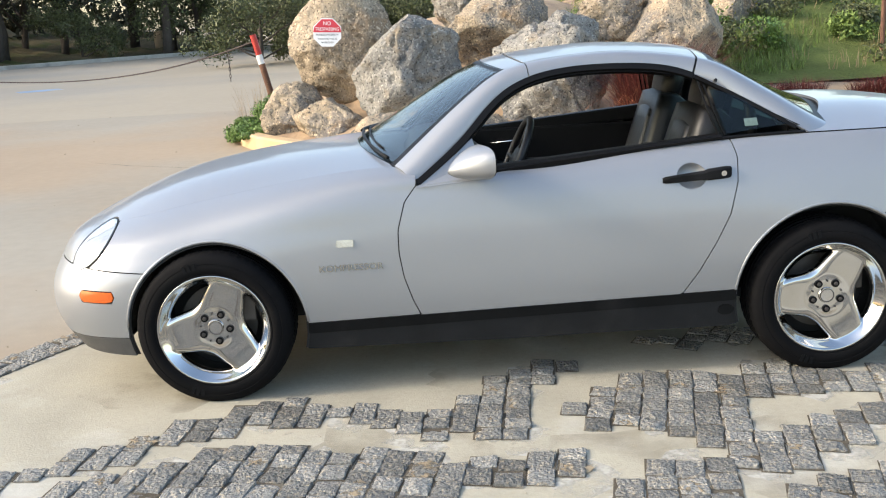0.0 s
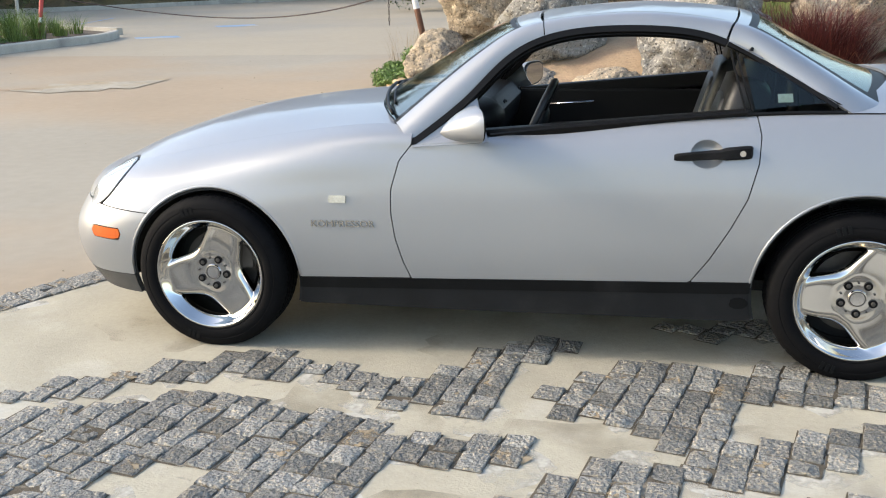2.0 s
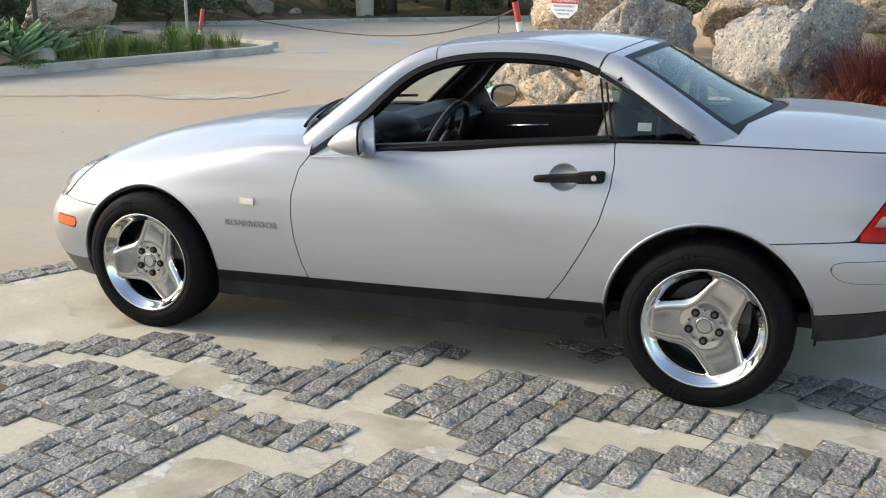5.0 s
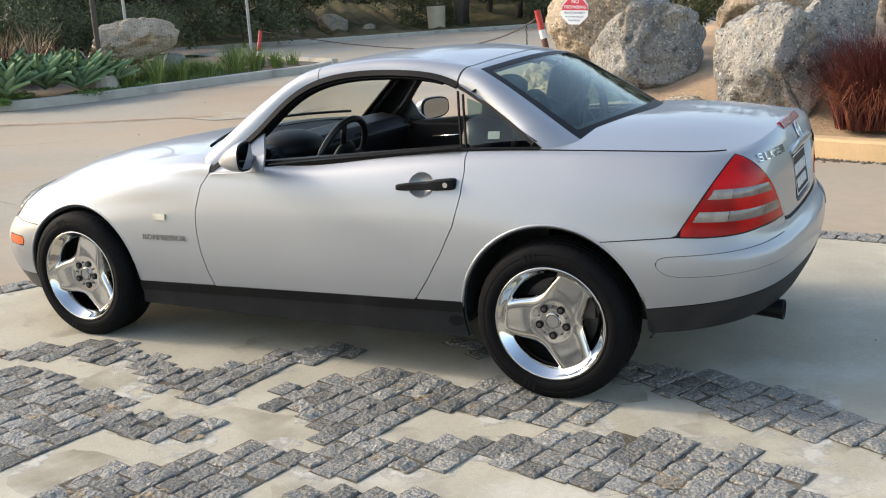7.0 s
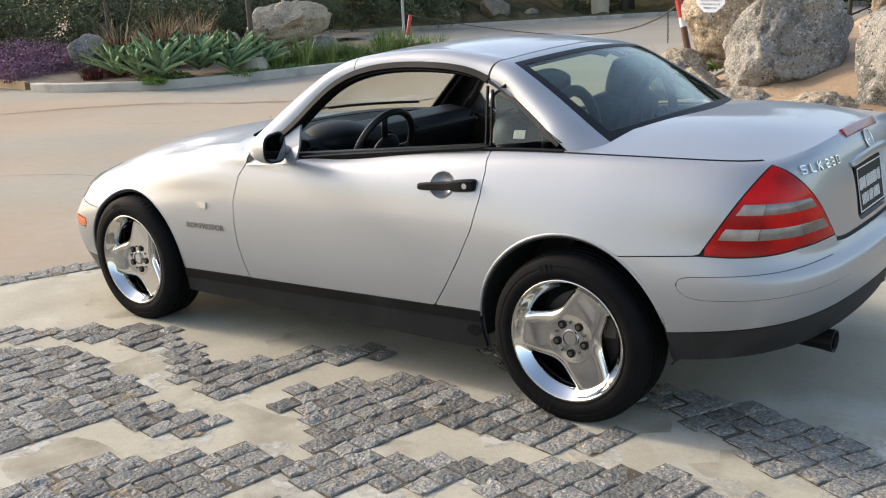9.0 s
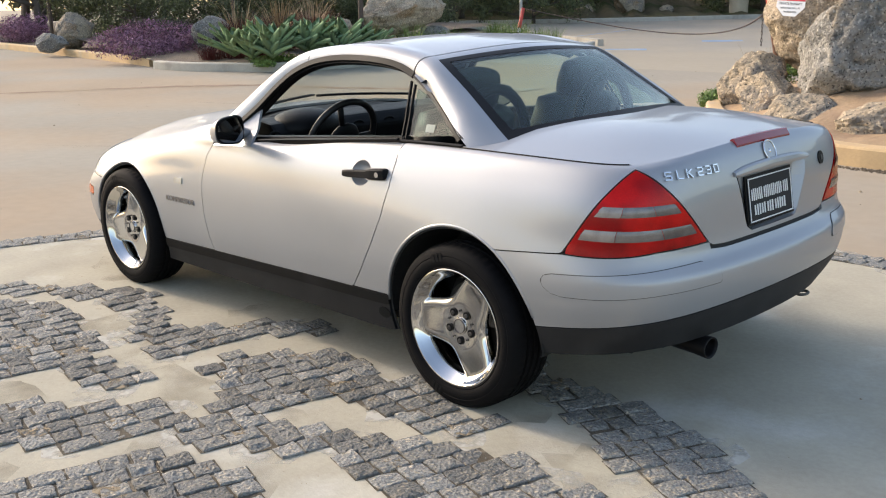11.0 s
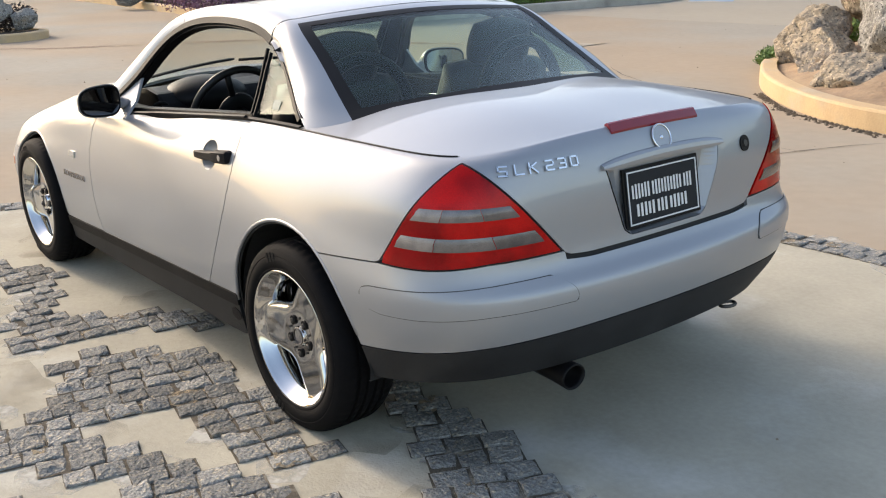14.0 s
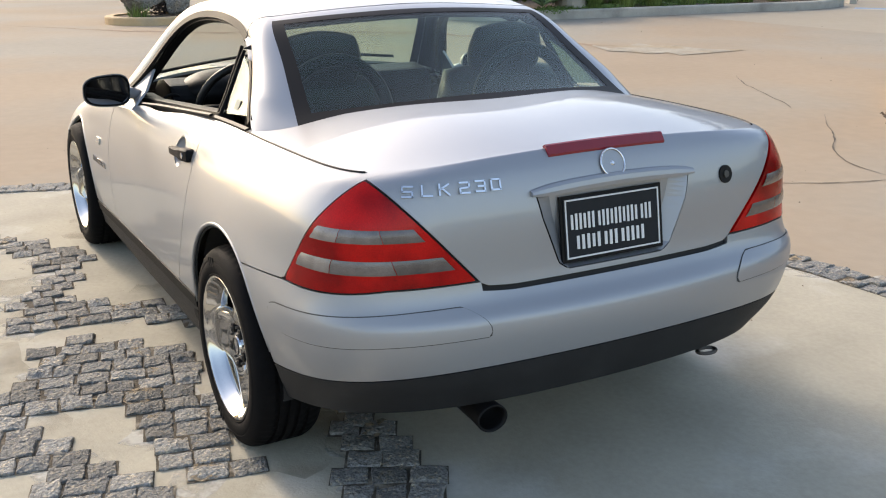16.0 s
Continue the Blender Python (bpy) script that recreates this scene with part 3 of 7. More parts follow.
def kerb(path, material, label, inner=1, width=.16, height=.17):
    """A kerb along path on the ground; inner: the side (1 left, -1 right of the path) on which the bed lies."""
    verts, faces = [], []
    prof = ((0, -.05), (0, height - .025), (.012, height - .006), (.03, height), (width, height), (width, -.05))
    n = len(path)
    for i, (x, y) in enumerate(path):
        a, b = path[max(0, i - 1)], path[min(n - 1, i + 1)]
        d = Vector((b[0] - a[0], b[1] - a[1], 0)).normalized()
        side = Vector((-d.y, d.x, 0)) * inner
        for w, h in prof:
            p = Vector((x, y, 0)) + side * w
            verts.append((p.x, p.y, ground_z(x, y) + h))
    k = len(prof)
    for i in range(n - 1):
        for j in range(k - 1):
            faces.append((i * k + j, i * k + j + 1, (i + 1) * k + j + 1, (i + 1) * k + j))
    faces += [tuple(range(k)), tuple((n - 1) * k + q for q in range(k))]
    ob = ob_from("kerb", verts, faces, material)
    bm = bmesh.new()
    bm.from_mesh(ob.data)
    bmesh.ops.recalc_face_normals(bm, faces=bm.faces[:])
    bm.to_mesh(ob.data)
    bm.free()
    return tagged(ob, label, "kerb", kind="structure")


ROCK_KERB = smooth_path([(9, 4.75), (5, 4.42), (2.1, 4.66), (1.3, 4.88), (.33, 4.84), (-.49, 5.06), (-1.09, 5.43), (-1.66, 5.94), (-2.12, 6.5), (-2.52, 7.15), (-2.74, 7.8), (-2.72, 8.6), (-2.4, 9.8), (-2.1, 11.0)])
kerb(ROCK_KERB, KERB_TAN, "tan concrete kerb round the boulder bed", inner=-1, height=.17)
AGAVE_KERB = smooth_path([(-15.2, 7.08), (-14.0, 7.2), (-12.8, 7.75), (-12.05, 8.6), (-11.6, 10.8), (-11.25, 13.9), (-11.05, 15.6), (-11.4, 16.9)])
kerb(AGAVE_KERB, KERB, "grey concrete kerb along the planting bed", inner=1)
PURPLE_KERB = smooth_path([(-42, 10.2), (-26.9, 8.65), (-19.0, 7.85), (-15.9, 7.38)])
kerb(PURPLE_KERB, KERB_TAN, "tan concrete kerb along the planting bed", inner=1)
ISLAND = [(-15.3 + .85 * math.cos(a), 2.85 + .85 * math.sin(a)) for a in np.linspace(0, 2 * math.pi, 33)]
kerb(ISLAND, KERB_TAN, "round concrete kerb of the island bed", inner=1, height=.14)
FAR_KERB = smooth_path([(-30, 24), (-21.6, 32), (-18.4, 36.5), (-15.3, 40.3), (-8, 48)])
kerb(FAR_KERB, KERB, "long concrete kerb beyond the lot", inner=1)
LOT_KERB = smooth_path([(-11.8, 17.8), (-15.5, 20.0), (-19.5, 22.5)])
kerb(LOT_KERB, KERB, "concrete kerb beside the lot", inner=1)


def bed(path, back, material, name, label, height=lambda d, x, y: .14, rows=9, bumpy=.03):
    """Soil between a kerb path and an offset line behind it."""
    verts, faces = [], []
    n = len(path)
    for i, (x, y) in enumerate(path):
        bx, by = back(i / (n - 1), x, y)
        for r in range(rows):
            t = r / (rows - 1)
            px, py = x + (bx - x) * t, y + (by - y) * t
            z = ground_z(px, py) + height(t, px, py) + (bumpy * noise.noise((px * 1.7, py * 1.7, 3)) if 0 < t else 0)
            verts.append((px, py, z))
    for i in range(n - 1):
        for r in range(rows - 1):
            a = i * rows + r
            faces.append((a, a + 1, a + rows + 1, a + rows))
    return tagged(ob_from(name, verts, faces, material, smooth=True), label, "soil", kind="structure")


def inset(path, d):
    out = []
    for i, (x, y) in enumerate(path):
        a, b = path[max(0, i - 1)], path[min(len(path) - 1, i + 1)]
        v = Vector((b[0] - a[0], b[1] - a[1]))
        v.normalize()
        out.append((x - v.y * d, y + v.x * d))
    return out


def mound(t, x, y):
    """The boulder bed climbs to the hillside behind it."""
    return .12 + (.50 * min(1, t * 8) * max(0, min(1, (2.6 - x) / 1.2)) + .40 * min(1, t * 2.2) ** 1.3) * min(1, max(0, (x + 2.7) / 2.0)) + min(1.1, 4.5 * max(0, t - .35) ** 1.2) * min(1, max(0, (x + 1.5) / 5))


bed(inset(ROCK_KERB, -.15), lambda u, x, y: (x * .9 + .6 + 2 * (1 - u), 17 + 6 * (1 - u)), SOIL, "boulder_bed", "sandy decomposed granite soil between the boulders", mound, rows=26, bumpy=.10)
bed(inset(AGAVE_KERB, .15), lambda u, x, y: (-22, 8.6 + 12 * u), MULCH, "planting_bed", "dark mulched planting bed", lambda t, x, y: .13 + .3 * t)
bed(inset(PURPLE_KERB, .15), lambda u, x, y: (x - 1, y + 12), MULCH, "planting_bed", "dark mulched planting bed", lambda t, x, y: .13 + .3 * t)
bm = bmesh.new()
bmesh.ops.create_circle(bm, cap_ends=True, segments=32, radius=.76, matrix=Matrix.Translation((-15.3, 2.85, .11)))
tagged(part("island_bed", bm, MULCH), "mulched soil of the round island", "soil", kind="structure")
bed(inset(FAR_KERB, .15), lambda u, x, y: (x - 40, y + 50), FAR_EARTH, "far_slope", "brush and earth slope beyond the lot, coloured as if shaded", lambda t, x, y: .12 + 7 * t ** 1.5, rows=14, bumpy=.4)


# ---- marks on the paving ----
def mark(name, path, width, material, label, z=.004, seed=0):
    """A ragged flat mark along a path."""
    rnd = random.Random(seed)
    pts = smooth_path(path, .08 if width < .05 else .25)
    verts, faces = [], []
    for i, (x, y) in enumerate(pts):
        a, b = pts[max(0, i - 1)], pts[min(len(pts) - 1, i + 1)]
        d = Vector((b[0] - a[0], b[1] - a[1])).normalized()
        w = width * rnd.uniform(.5, 1.3) / 2 * min(1, 4 * i / len(pts) + .1, 4 * (len(pts) - 1 - i) / len(pts) + .1)
        off = width * rnd.uniform(-.3, .3) + (.03 * noise.noise((x * 3, y * 3, seed)) if width < .05 else 0)
        verts += [(x - d.y * (w + off), y + d.x * (w + off), z), (x + d.y * (w - off), y - d.x * (w - off), z)]
    for i in range(len(pts) - 1):
        faces.append((2 * i, 2 * i + 1, 2 * i + 3, 2 * i + 2))
    return tagged(ob_from(name, verts, faces, material), label, "marking", kind="structure")


mark("drive_band", [(-16.1, .3), (-13.0, 2.6), (-11.9, 4.4), (-10.6, 6.0), (-9.3, 6.55), (-7.8, 7.2), (-6.6, 7.8)], .22, DRIVE_BAND, "dark reddish band across the drive", .004, 1)
mark("pale_spill", [(-7.4, 7.0), (-6.9, 7.5), (-6.5, 7.9), (-5.9, 8.3)], 1.0, SPILL, "pale grey residue on the drive", .008, 2)
for k, path in enumerate(([(-.45, 3.0), (-.19, 3.43), (.05, 4.1), (.3, 4.6)], [(-4.2, 6.6), (-3.66, 6.2), (-2.67, 5.64), (-2.3, 5.4)], [(-1.95, 5.4), (-1.5, 4.95), (-1.24, 4.7), (-.82, 4.22), (-.35, 3.94), (.1, 3.9)],
                          [(-6.5, 1.0), (-5.4, 1.6), (-4.4, 1.5)], [(-9.0, 4.2), (-8.0, 4.5), (-7.3, 5.1)])):
    mark("crack", path, .012, CRACK, "thin crack in the concrete", .004, 10 + k)


# soil crumbs washed out along the foot of the boulder bed
dr = random.Random(21)
V, F = [], []
foot = [p for p in inset(ROCK_KERB, .04) if -1.8 < p[0] < 6]
for _ in range(900):
    k = dr.randrange(len(foot) - 1)
    u = dr.random()
    x = foot[k][0] + (foot[k + 1][0] - foot[k][0]) * u
    y = foot[k][1] + (foot[k + 1][1] - foot[k][1]) * u - abs(dr.gauss(0, .05)) - .02 * math.sin(x * 5)
    q = dr.uniform(.006, .024)
    b = len(V)
    V += [(x - q, y, 0), (x, y - q * .8, 0), (x + q, y, 0), (x, y + q * .8, 0), (x + q * .2, y, q * .8)]
    F += [(b, b + 1, b + 4), (b + 1, b + 2, b + 4), (b + 2, b + 3, b + 4), (b + 3, b, b + 4)]
tagged(ob_from("soil_crumbs", V, F, MULCH), "dark soil crumbs along the foot of the kerb", "soil", kind="stuff")

# ---- the car: nose towards -x, its middle at the origin ----
XF, XR = -1.30, 1.25                      # where the plan begins to round off
ZX = (-2.0, -1.7, -1.3, -0.85, -0.45, 0.0, 0.45, 0.85, 1.25, 1.6, 2.05)
WX = (-1.3, -0.9, -0.45, 0.0, 0.45, 0.85, 1.25)


def rail(w, z, xf, nf, xr, nr, crown=.06, taper=.045, rise=0.0):
    return spline(WX, w), natural(ZX, z), xf, nf, xr, nr, crown, taper, rise


RAILS = [
    rail((.801, .801, .801, .801, .801, .801, .799), (.207, .197, .187, .187, .187, .187, .192, .197, .240, .288, .335), -1.89, 3.2, 1.970, 5.0, .095, .035),
    rail((.821, .823, .821, .820, .821, .824, .822), (.298, .288, .293, .300, .308, .318, .333, .348, .373, .396, .413), -1.945, 3.4, 2.012, 6.0, .09, .030),
    rail((.838, .835, .826, .824, .827, .836, .845), (.449, .444, .449, .484, .499, .509, .519, .519, .535, .550, .565), -1.962, 3.4, 2.033, 7.0, .088, .044),
    rail((.821, .818, .811, .810, .813, .821, .826), (.554, .559, .589, .649, .673, .678, .694, .704, .700, .680, .658), -1.935, 2.8, 1.975, 7.0, .052, .050),
    rail((.764, .784, .789, .789, .788, .788, .785), (.596, .621, .686, .762, .787, .782, .802, .822, .832, .832, .827), -1.900, 3.0, 1.968, 7.0, .060, .020),
    rail((.691, .723, .766, .767, .758, .752, .743), (.628, .655, .728, .806, .846, .828, .855, .890, .910, .913, .906), -1.862, 3.2, 1.938, 7.0, .040, .045, .012),
    rail((.610, .632, .683, .728, .718, .710, .709), (.640, .679, .757, .836, .875, .846, .887, .921, .930, .930, .920), -1.81, 3.0, 1.904, 7.0, .034, .050, .040),
    rail((.335, .332, .331, .330, .330, .329, .328), (.556, .708, .824, .886, .914, .940, .962, .981, .995, .993, .930), -1.77, 3.0, 1.889, 4.0, .010, .0, .008),
    rail((.000, .000, .000, .000, .000, .000, .000), (.552, .715, .834, .895, .916, .932, .953, .982, 1.001, .999, .932), -1.74, 3.0, 1.881, 4.0, 0, 0, .006),
]
NV = len(RAILS) - 1
CHORD = (.115, .20, .18, .11, .065, .052, .40, .33)


def car_skin(s, v):
    """A point of the left half of the shell. s: 0 nose .. 1 side .. 2 side .. 3 tail; v: 0 sill .. 6 shoulder .. 8 centre line."""
    s, v = np.broadcast_arrays(np.asarray(s, float), np.asarray(v, float))
    pts = []
    for w, z, xf, nf, xr, nr, crown, taper, rise in RAILS:
        side = XF + (XR - XF) * (s - 1)
        a = np.clip(s, 0, 1) * np.pi / 2
        b = np.clip(s - 2, 0, 1) * np.pi / 2
        xfront = XF - (XF - xf) * np.abs(np.cos(a)) ** (2 / nf)
        yfront = w(XF) * np.abs(np.sin(a)) ** (2 / nf)
        k = (np.abs(np.sin(b)) ** nr + np.abs(np.cos(b)) ** nr) ** (-1 / nr)
        out, across = np.sin(b) * k, np.cos(b) * k
        xrear = XR + (xr - XR) * out - crown * across ** 2 * out
        yrear = w(XR) * across * (1 - taper * out ** 1.5)
        x = np.where(s < 1, xfront, np.where(s > 2, xrear, side))
        y = np.where(s < 1, yfront, np.where(s > 2, yrear, w(side)))
        pts.append(np.stack([x, -y, z(x) + np.where(s > 2, rise * (1 - across ** 2) * out ** 4, 0)], -1))
    R = np.stack(pts)
    mirror = np.array([1, -1, 1])
    D = [(R[q + 1] - R[q]) / CHORD[q] for q in range(NV)] + [(R[NV - 1] * mirror - R[NV]) / CHORD[NV - 1]]
    M = [D[0]] + [(D[q - 1] * CHORD[q] + D[q] * CHORD[q - 1]) / (CHORD[q] + CHORD[q - 1]) for q in range(1, NV)] + [(D[NV - 1] + D[NV]) / 2]
    upper = list(M)                     # the shoulder is an edge: its two sides have tangents of their own
    upper[6] = 1.5 * D[6] - .5 * M[7]
    M[6] = 1.5 * D[5] - .5 * M[5]
    lo, hi, ch = np.stack(upper[:NV]), np.stack(M[1:]), np.array(CHORD)
    i = np.clip(v.astype(int), 0, NV - 1)
    t = (v - i)[..., None]

    def pick(arr, k):
        return np.take_along_axis(arr, k[None, ..., None].repeat(3, -1), 0)[0]
    h = ch[i][..., None]
    return ((2 * t ** 3 - 3 * t * t + 1) * pick(R, i) + (t ** 3 - 2 * t * t + t) * h * pick(lo, i)
            + (3 * t * t - 2 * t ** 3) * pick(R, i + 1) + (t ** 3 - t * t) * h * pick(hi, i))


S_AXIS = np.concatenate([np.linspace(0, 1, 57)[:-1], np.linspace(1, 2, 150)[:-1], np.linspace(2, 3, 84)])
V_AXIS = np.concatenate([np.linspace(k, k + 1, m)[:-1] for k, m in zip(range(NV), (8, 11, 11, 10, 8, 8, 16, 16))] + [[float(NV)]])
GS, GV = np.meshgrid(S_AXIS, V_AXIS, indexing="ij")


def skin_normal(s, v):
    e = 1e-3
    ds = car_skin(np.clip(s + e, 0, 3), v) - car_skin(np.clip(s - e, 0, 3), v)
    dv = car_skin(s, np.clip(v + e, 0, NV)) - car_skin(s, np.clip(v - e, 0, NV))
    n = np.cross(ds, dv)
    n /= np.maximum(np.linalg.norm(n, axis=-1, keepdims=True), 1e-9)
    return n


_c = car_skin(np.array([1.5]), np.array([2.0]))[0]
FLIP = -1.0 if skin_normal(np.array([1.5]), np.array([2.0]))[0][1] > 0 else 1.0


def panel(name, g, material, parent, label="", sides=(1,), weld=False, lift=0.0, depth=0.012, gap=0.002):
    """The piece of the shell where g(x, y, z, s, v) is below zero, with turned-in edges. sides: 1 left, -1 right."""
    mid = lambda a: (a[1:, 1:] + a[:-1, 1:] + a[1:, :-1] + a[:-1, :-1]) / 4
    ms, mv = mid(GS), mid(GV)
    mp = car_skin(ms, mv)
    sel = g(mp[..., 0], mp[..., 1], mp[..., 2], ms, mv) < -gap
    used = np.zeros(GS.shape, int)
    total = np.zeros(GS.shape, int)
    for a in (0, 1):
        for b in (0, 1):
            used[a:a + sel.shape[0], b:b + sel.shape[1]] += sel
            total[a:a + sel.shape[0], b:b + sel.shape[1]] += 1
    S, V = GS.copy(), GV.copy()
    edge = np.argwhere((used > 0) & (used < total))
    if len(edge):
        i, j = edge[:, 0], edge[:, 1]
        s, v = S[i, j], V[i, j]
        hs = np.gradient(S_AXIS)[i]
        hv = np.gradient(V_AXIS)[j]

        def val(s, v):
            p = car_skin(s, v)
            return g(p[:, 0], p[:, 1], p[:, 2], s, v) + gap
        ps, pv = np.zeros(len(s)), np.zeros(len(s))
        e = 0.05
        for _ in range(5):
            f0 = val(np.clip(s + ps * hs, 0, 3), np.clip(v + pv * hv, 0, NV))
            fs = (val(np.clip(s + (ps + e) * hs, 0, 3), np.clip(v + pv * hv, 0, NV)) - f0) / e
            fv = (val(np.clip(s + ps * hs, 0, 3), np.clip(v + (pv + e) * hv, 0, NV)) - f0) / e
            q = np.maximum(fs * fs + fv * fv, 1e-10)
            step = np.clip(-f0 / q, -400, 400)
            ps = np.clip(ps + np.clip(step * fs, -0.5, 0.5), -0.95, 0.95)
            pv = np.clip(pv + np.clip(step * fv, -0.5, 0.5), -0.95, 0.95)
        S[i, j], V[i, j] = np.clip(s + ps * hs, 0, 3), np.clip(v + pv * hv, 0, NV)
    P = car_skin(S, V)
    N = skin_normal(S, V) * FLIP
    if lift:
        P = P + N * lift
    ids = -np.ones(GS.shape, int)
    order = np.argwhere(used > 0)
    ids[order[:, 0], order[:, 1]] = np.arange(len(order))
    pts, nor = P[order[:, 0], order[:, 1]], N[order[:, 0], order[:, 1]]
    a, b = np.argwhere(sel).T
    quads = np.stack([ids[a, b], ids[a, b + 1], ids[a + 1, b + 1], ids[a + 1, b]], 1)
    count = {}
    for f in quads:
        for k in range(4):
            e2 = (f[k], f[(k + 1) % 4])
            count[e2] = count.get(e2, 0) + 1
    rim = [e2 for e2 in count if (e2[1], e2[0]) not in count]
    if weld:
        rim = [e2 for e2 in rim if not (abs(pts[e2[0]][1]) < 1e-4 and abs(pts[e2[1]][1]) < 1e-4)]
    base = len(pts)
    inner = {}
    extra = []
    for e2 in rim:
        for k in e2:
            if k not in inner:
                inner[k] = base + len(extra)
                extra.append(pts[k] - nor[k] * depth)
    walls = [(e2[1], e2[0], inner[e2[0]], inner[e2[1]]) for e2 in rim]
    V3 = np.concatenate([pts, np.array(extra)]) if extra else pts
    made = []
    m = np.array([1, -1, 1])
    if weld:
        n = len(V3)
        allv = np.concatenate([V3, V3 * m])
        faces = [tuple(f) for f in quads] + walls
        faces += [tuple(n + k for k in f[::-1]) for f in faces]
        o = ob_from(name, allv, faces, material, parent, label, smooth=True)
        bm = bmesh.new()
        bm.from_mesh(o.data)
        mids = [vv for vv in bm.verts if abs(vv.co.y) < 1e-4]
        bmesh.ops.remove_doubles(bm, verts=mids, dist=2e-4)
        bmesh.ops.recalc_face_normals(bm, faces=bm.faces[:])
        finish(bm, o)
        return o
    for side in sides:
        faces = [tuple(f) for f in quads] + walls
        if side < 0:
            faces = [f[::-1] for f in faces]
        o = ob_from(name, V3 if side > 0 else V3 * m, faces, material, parent, label, smooth=True)
        bm = bmesh.new()
        bm.from_mesh(o.data)
        bmesh.ops.recalc_face_normals(bm, faces=bm.faces[:])
        finish(bm, o)
        made.append(o)
    return made[0] if len(made) == 1 else made


def finish(bm, o):
    for e in bm.edges:
        if len(e.link_faces) == 2 and e.calc_face_angle(0) > 0.7:
            e.smooth = False
    bm.to_mesh(o.data)
    bm.free()


def on_skin(a, b, where, tail=False):
    """The point of the shell over (x, z) on the side, or over (y, z) on the tail, and its outward normal."""
    s, v = where
    ax = (1, 2) if tail else (0, 2)
    for _ in range(25):
        e = 1e-4
        p = car_skin(np.array([s]), np.array([v]))[0]
        if abs(a - p[ax[0]]) + abs(b - p[ax[1]]) < 2e-4:
            break
        js = (car_skin(np.array([min(s + e, 3)]), np.array([v]))[0] - car_skin(np.array([s - e]), np.array([v]))[0]) / (e + min(e, 3 - s))
        jv = (car_skin(np.array([s]), np.array([v + e]))[0] - car_skin(np.array([s]), np.array([v - e]))[0]) / (2 * e)
        J = np.array([[js[ax[0]], jv[ax[0]]], [js[ax[1]], jv[ax[1]]]])
        ds, dv = np.clip(np.linalg.lstsq(J, np.array([a - p[ax[0]], b - p[ax[1]]]), rcond=None)[0], -.2, .2)
        s, v = min(max(s + ds, .01), 2.9995), min(max(v + dv, .05), 5.98)
    n = skin_normal(np.array([s]), np.array([v]))[0] * FLIP
    return Vector(car_skin(np.array([s]), np.array([v]))[0]), Vector(n)


def skin_y(x, z):
    return on_skin(x, z, (1.5, 3.5))[0].y


def tail_at(y, z):
    """Point and normal of the tail; the right half mirrors the left."""
    p, n = on_skin(-max(abs(y), .004), z, (2.8, 4.5), True)
    if y > 0:
        p.y, n.y = -p.y, -n.y
    return p, n


car = thing("car", "silver metallic two-door hardtop roadster parked with its window down", "car")

DOOR = [(-.385, 1.288), (-.385, 0.816), (-.433, 0.756), (-.464, 0.648), (-.464, 0.560), (-.45, 0.467), (-.42, 0.372), (-.39, 0.305), (.625, 0.336), (.69, 0.427),
        (.755, 0.538), (.81, 0.648), (.842, 0.768), (.848, 0.858), (.835, 0.918), (.80, 0.953), (.80, 1.288)]
FRONT_EDGE = [(-3, 1.3)] + DOOR[:8] + [(-.39, 0), (-3, 0)]          # all that lies ahead of the door
REAR_EDGE = [(3, 1.3), (.80, 1.3)] + DOOR[:7:-1][1:] + [(.625, 0), (3, 0)]
HEADLAMP = [(-1.684 + .113 * math.cos(a) * .72 - .050 * math.sin(a) * .694, .616 + .113 * math.cos(a) * .694 + .050 * math.sin(a) * .72) for a in np.linspace(0, 2 * math.pi, 37)[:-1]]


def mx(*a):
    out = a[0]
    for k in a[1:]:
        out = np.maximum(out, k)
    return out


def mn(*a):
    return -mx(*[-k for k in a])


arch_f = lambda x, z: 0.352 - np.hypot(x + 1.187, z - 0.287)
arch_r = lambda x, z: 0.366 - np.hypot(x - 1.202, z - 0.305)
sill_top = lambda x: 0.299 + 0.0285 * (x + 0.80)
seam_f = lambda x: 0.539 - 0.06 * (x + 1.55)
lamp_floor = lambda y: .650 + .014 * np.clip((.79 - np.abs(y)) / .15, 0, 1)
lid_floor = lambda y: .634 + .30 * np.clip(np.abs(y) - .30, 0, 1) ** 1.6
seam_r = lambda x, y: np.where(x < 1.66, 0.642 + 0.10 * (x - 1.58), np.where(np.abs(y) > .405, lamp_floor(y), lid_floor(y)))
lip_f = lambda x: 0.272
val_r = lambda x, y: 0.384 + 0.155 * np.clip(x - 1.57, 0, 1)
lamp_side = lambda x, z: ((z - .647) * (1.848 - 1.660) - (x - 1.660) * (.953 - .647)) / 0.359          # below zero behind the line
lamp_lid = lambda y, z: -(((y + .678) * (.664 - .952) - (z - .952) * (-.413 + .678)) / 0.391)           # below zero outboard of the line
lamp_low = lambda x, y, z: lamp_floor(y) - z
shoulder = lambda v: np.where(v > 6, .40, .052) * (v - 6.0)
cowl_x = lambda y: -.475 - .175 * (1 - (y / .66) ** 2)
deck_x = lambda y: 1.375 - .25 * (y / .685) ** 2
PLATE_HOLE = [(-.245, .862), (-.23, .80), (-.18, .68), (-.155, .662), (.155, .662), (.18, .68), (.23, .80), (.245, .862)]

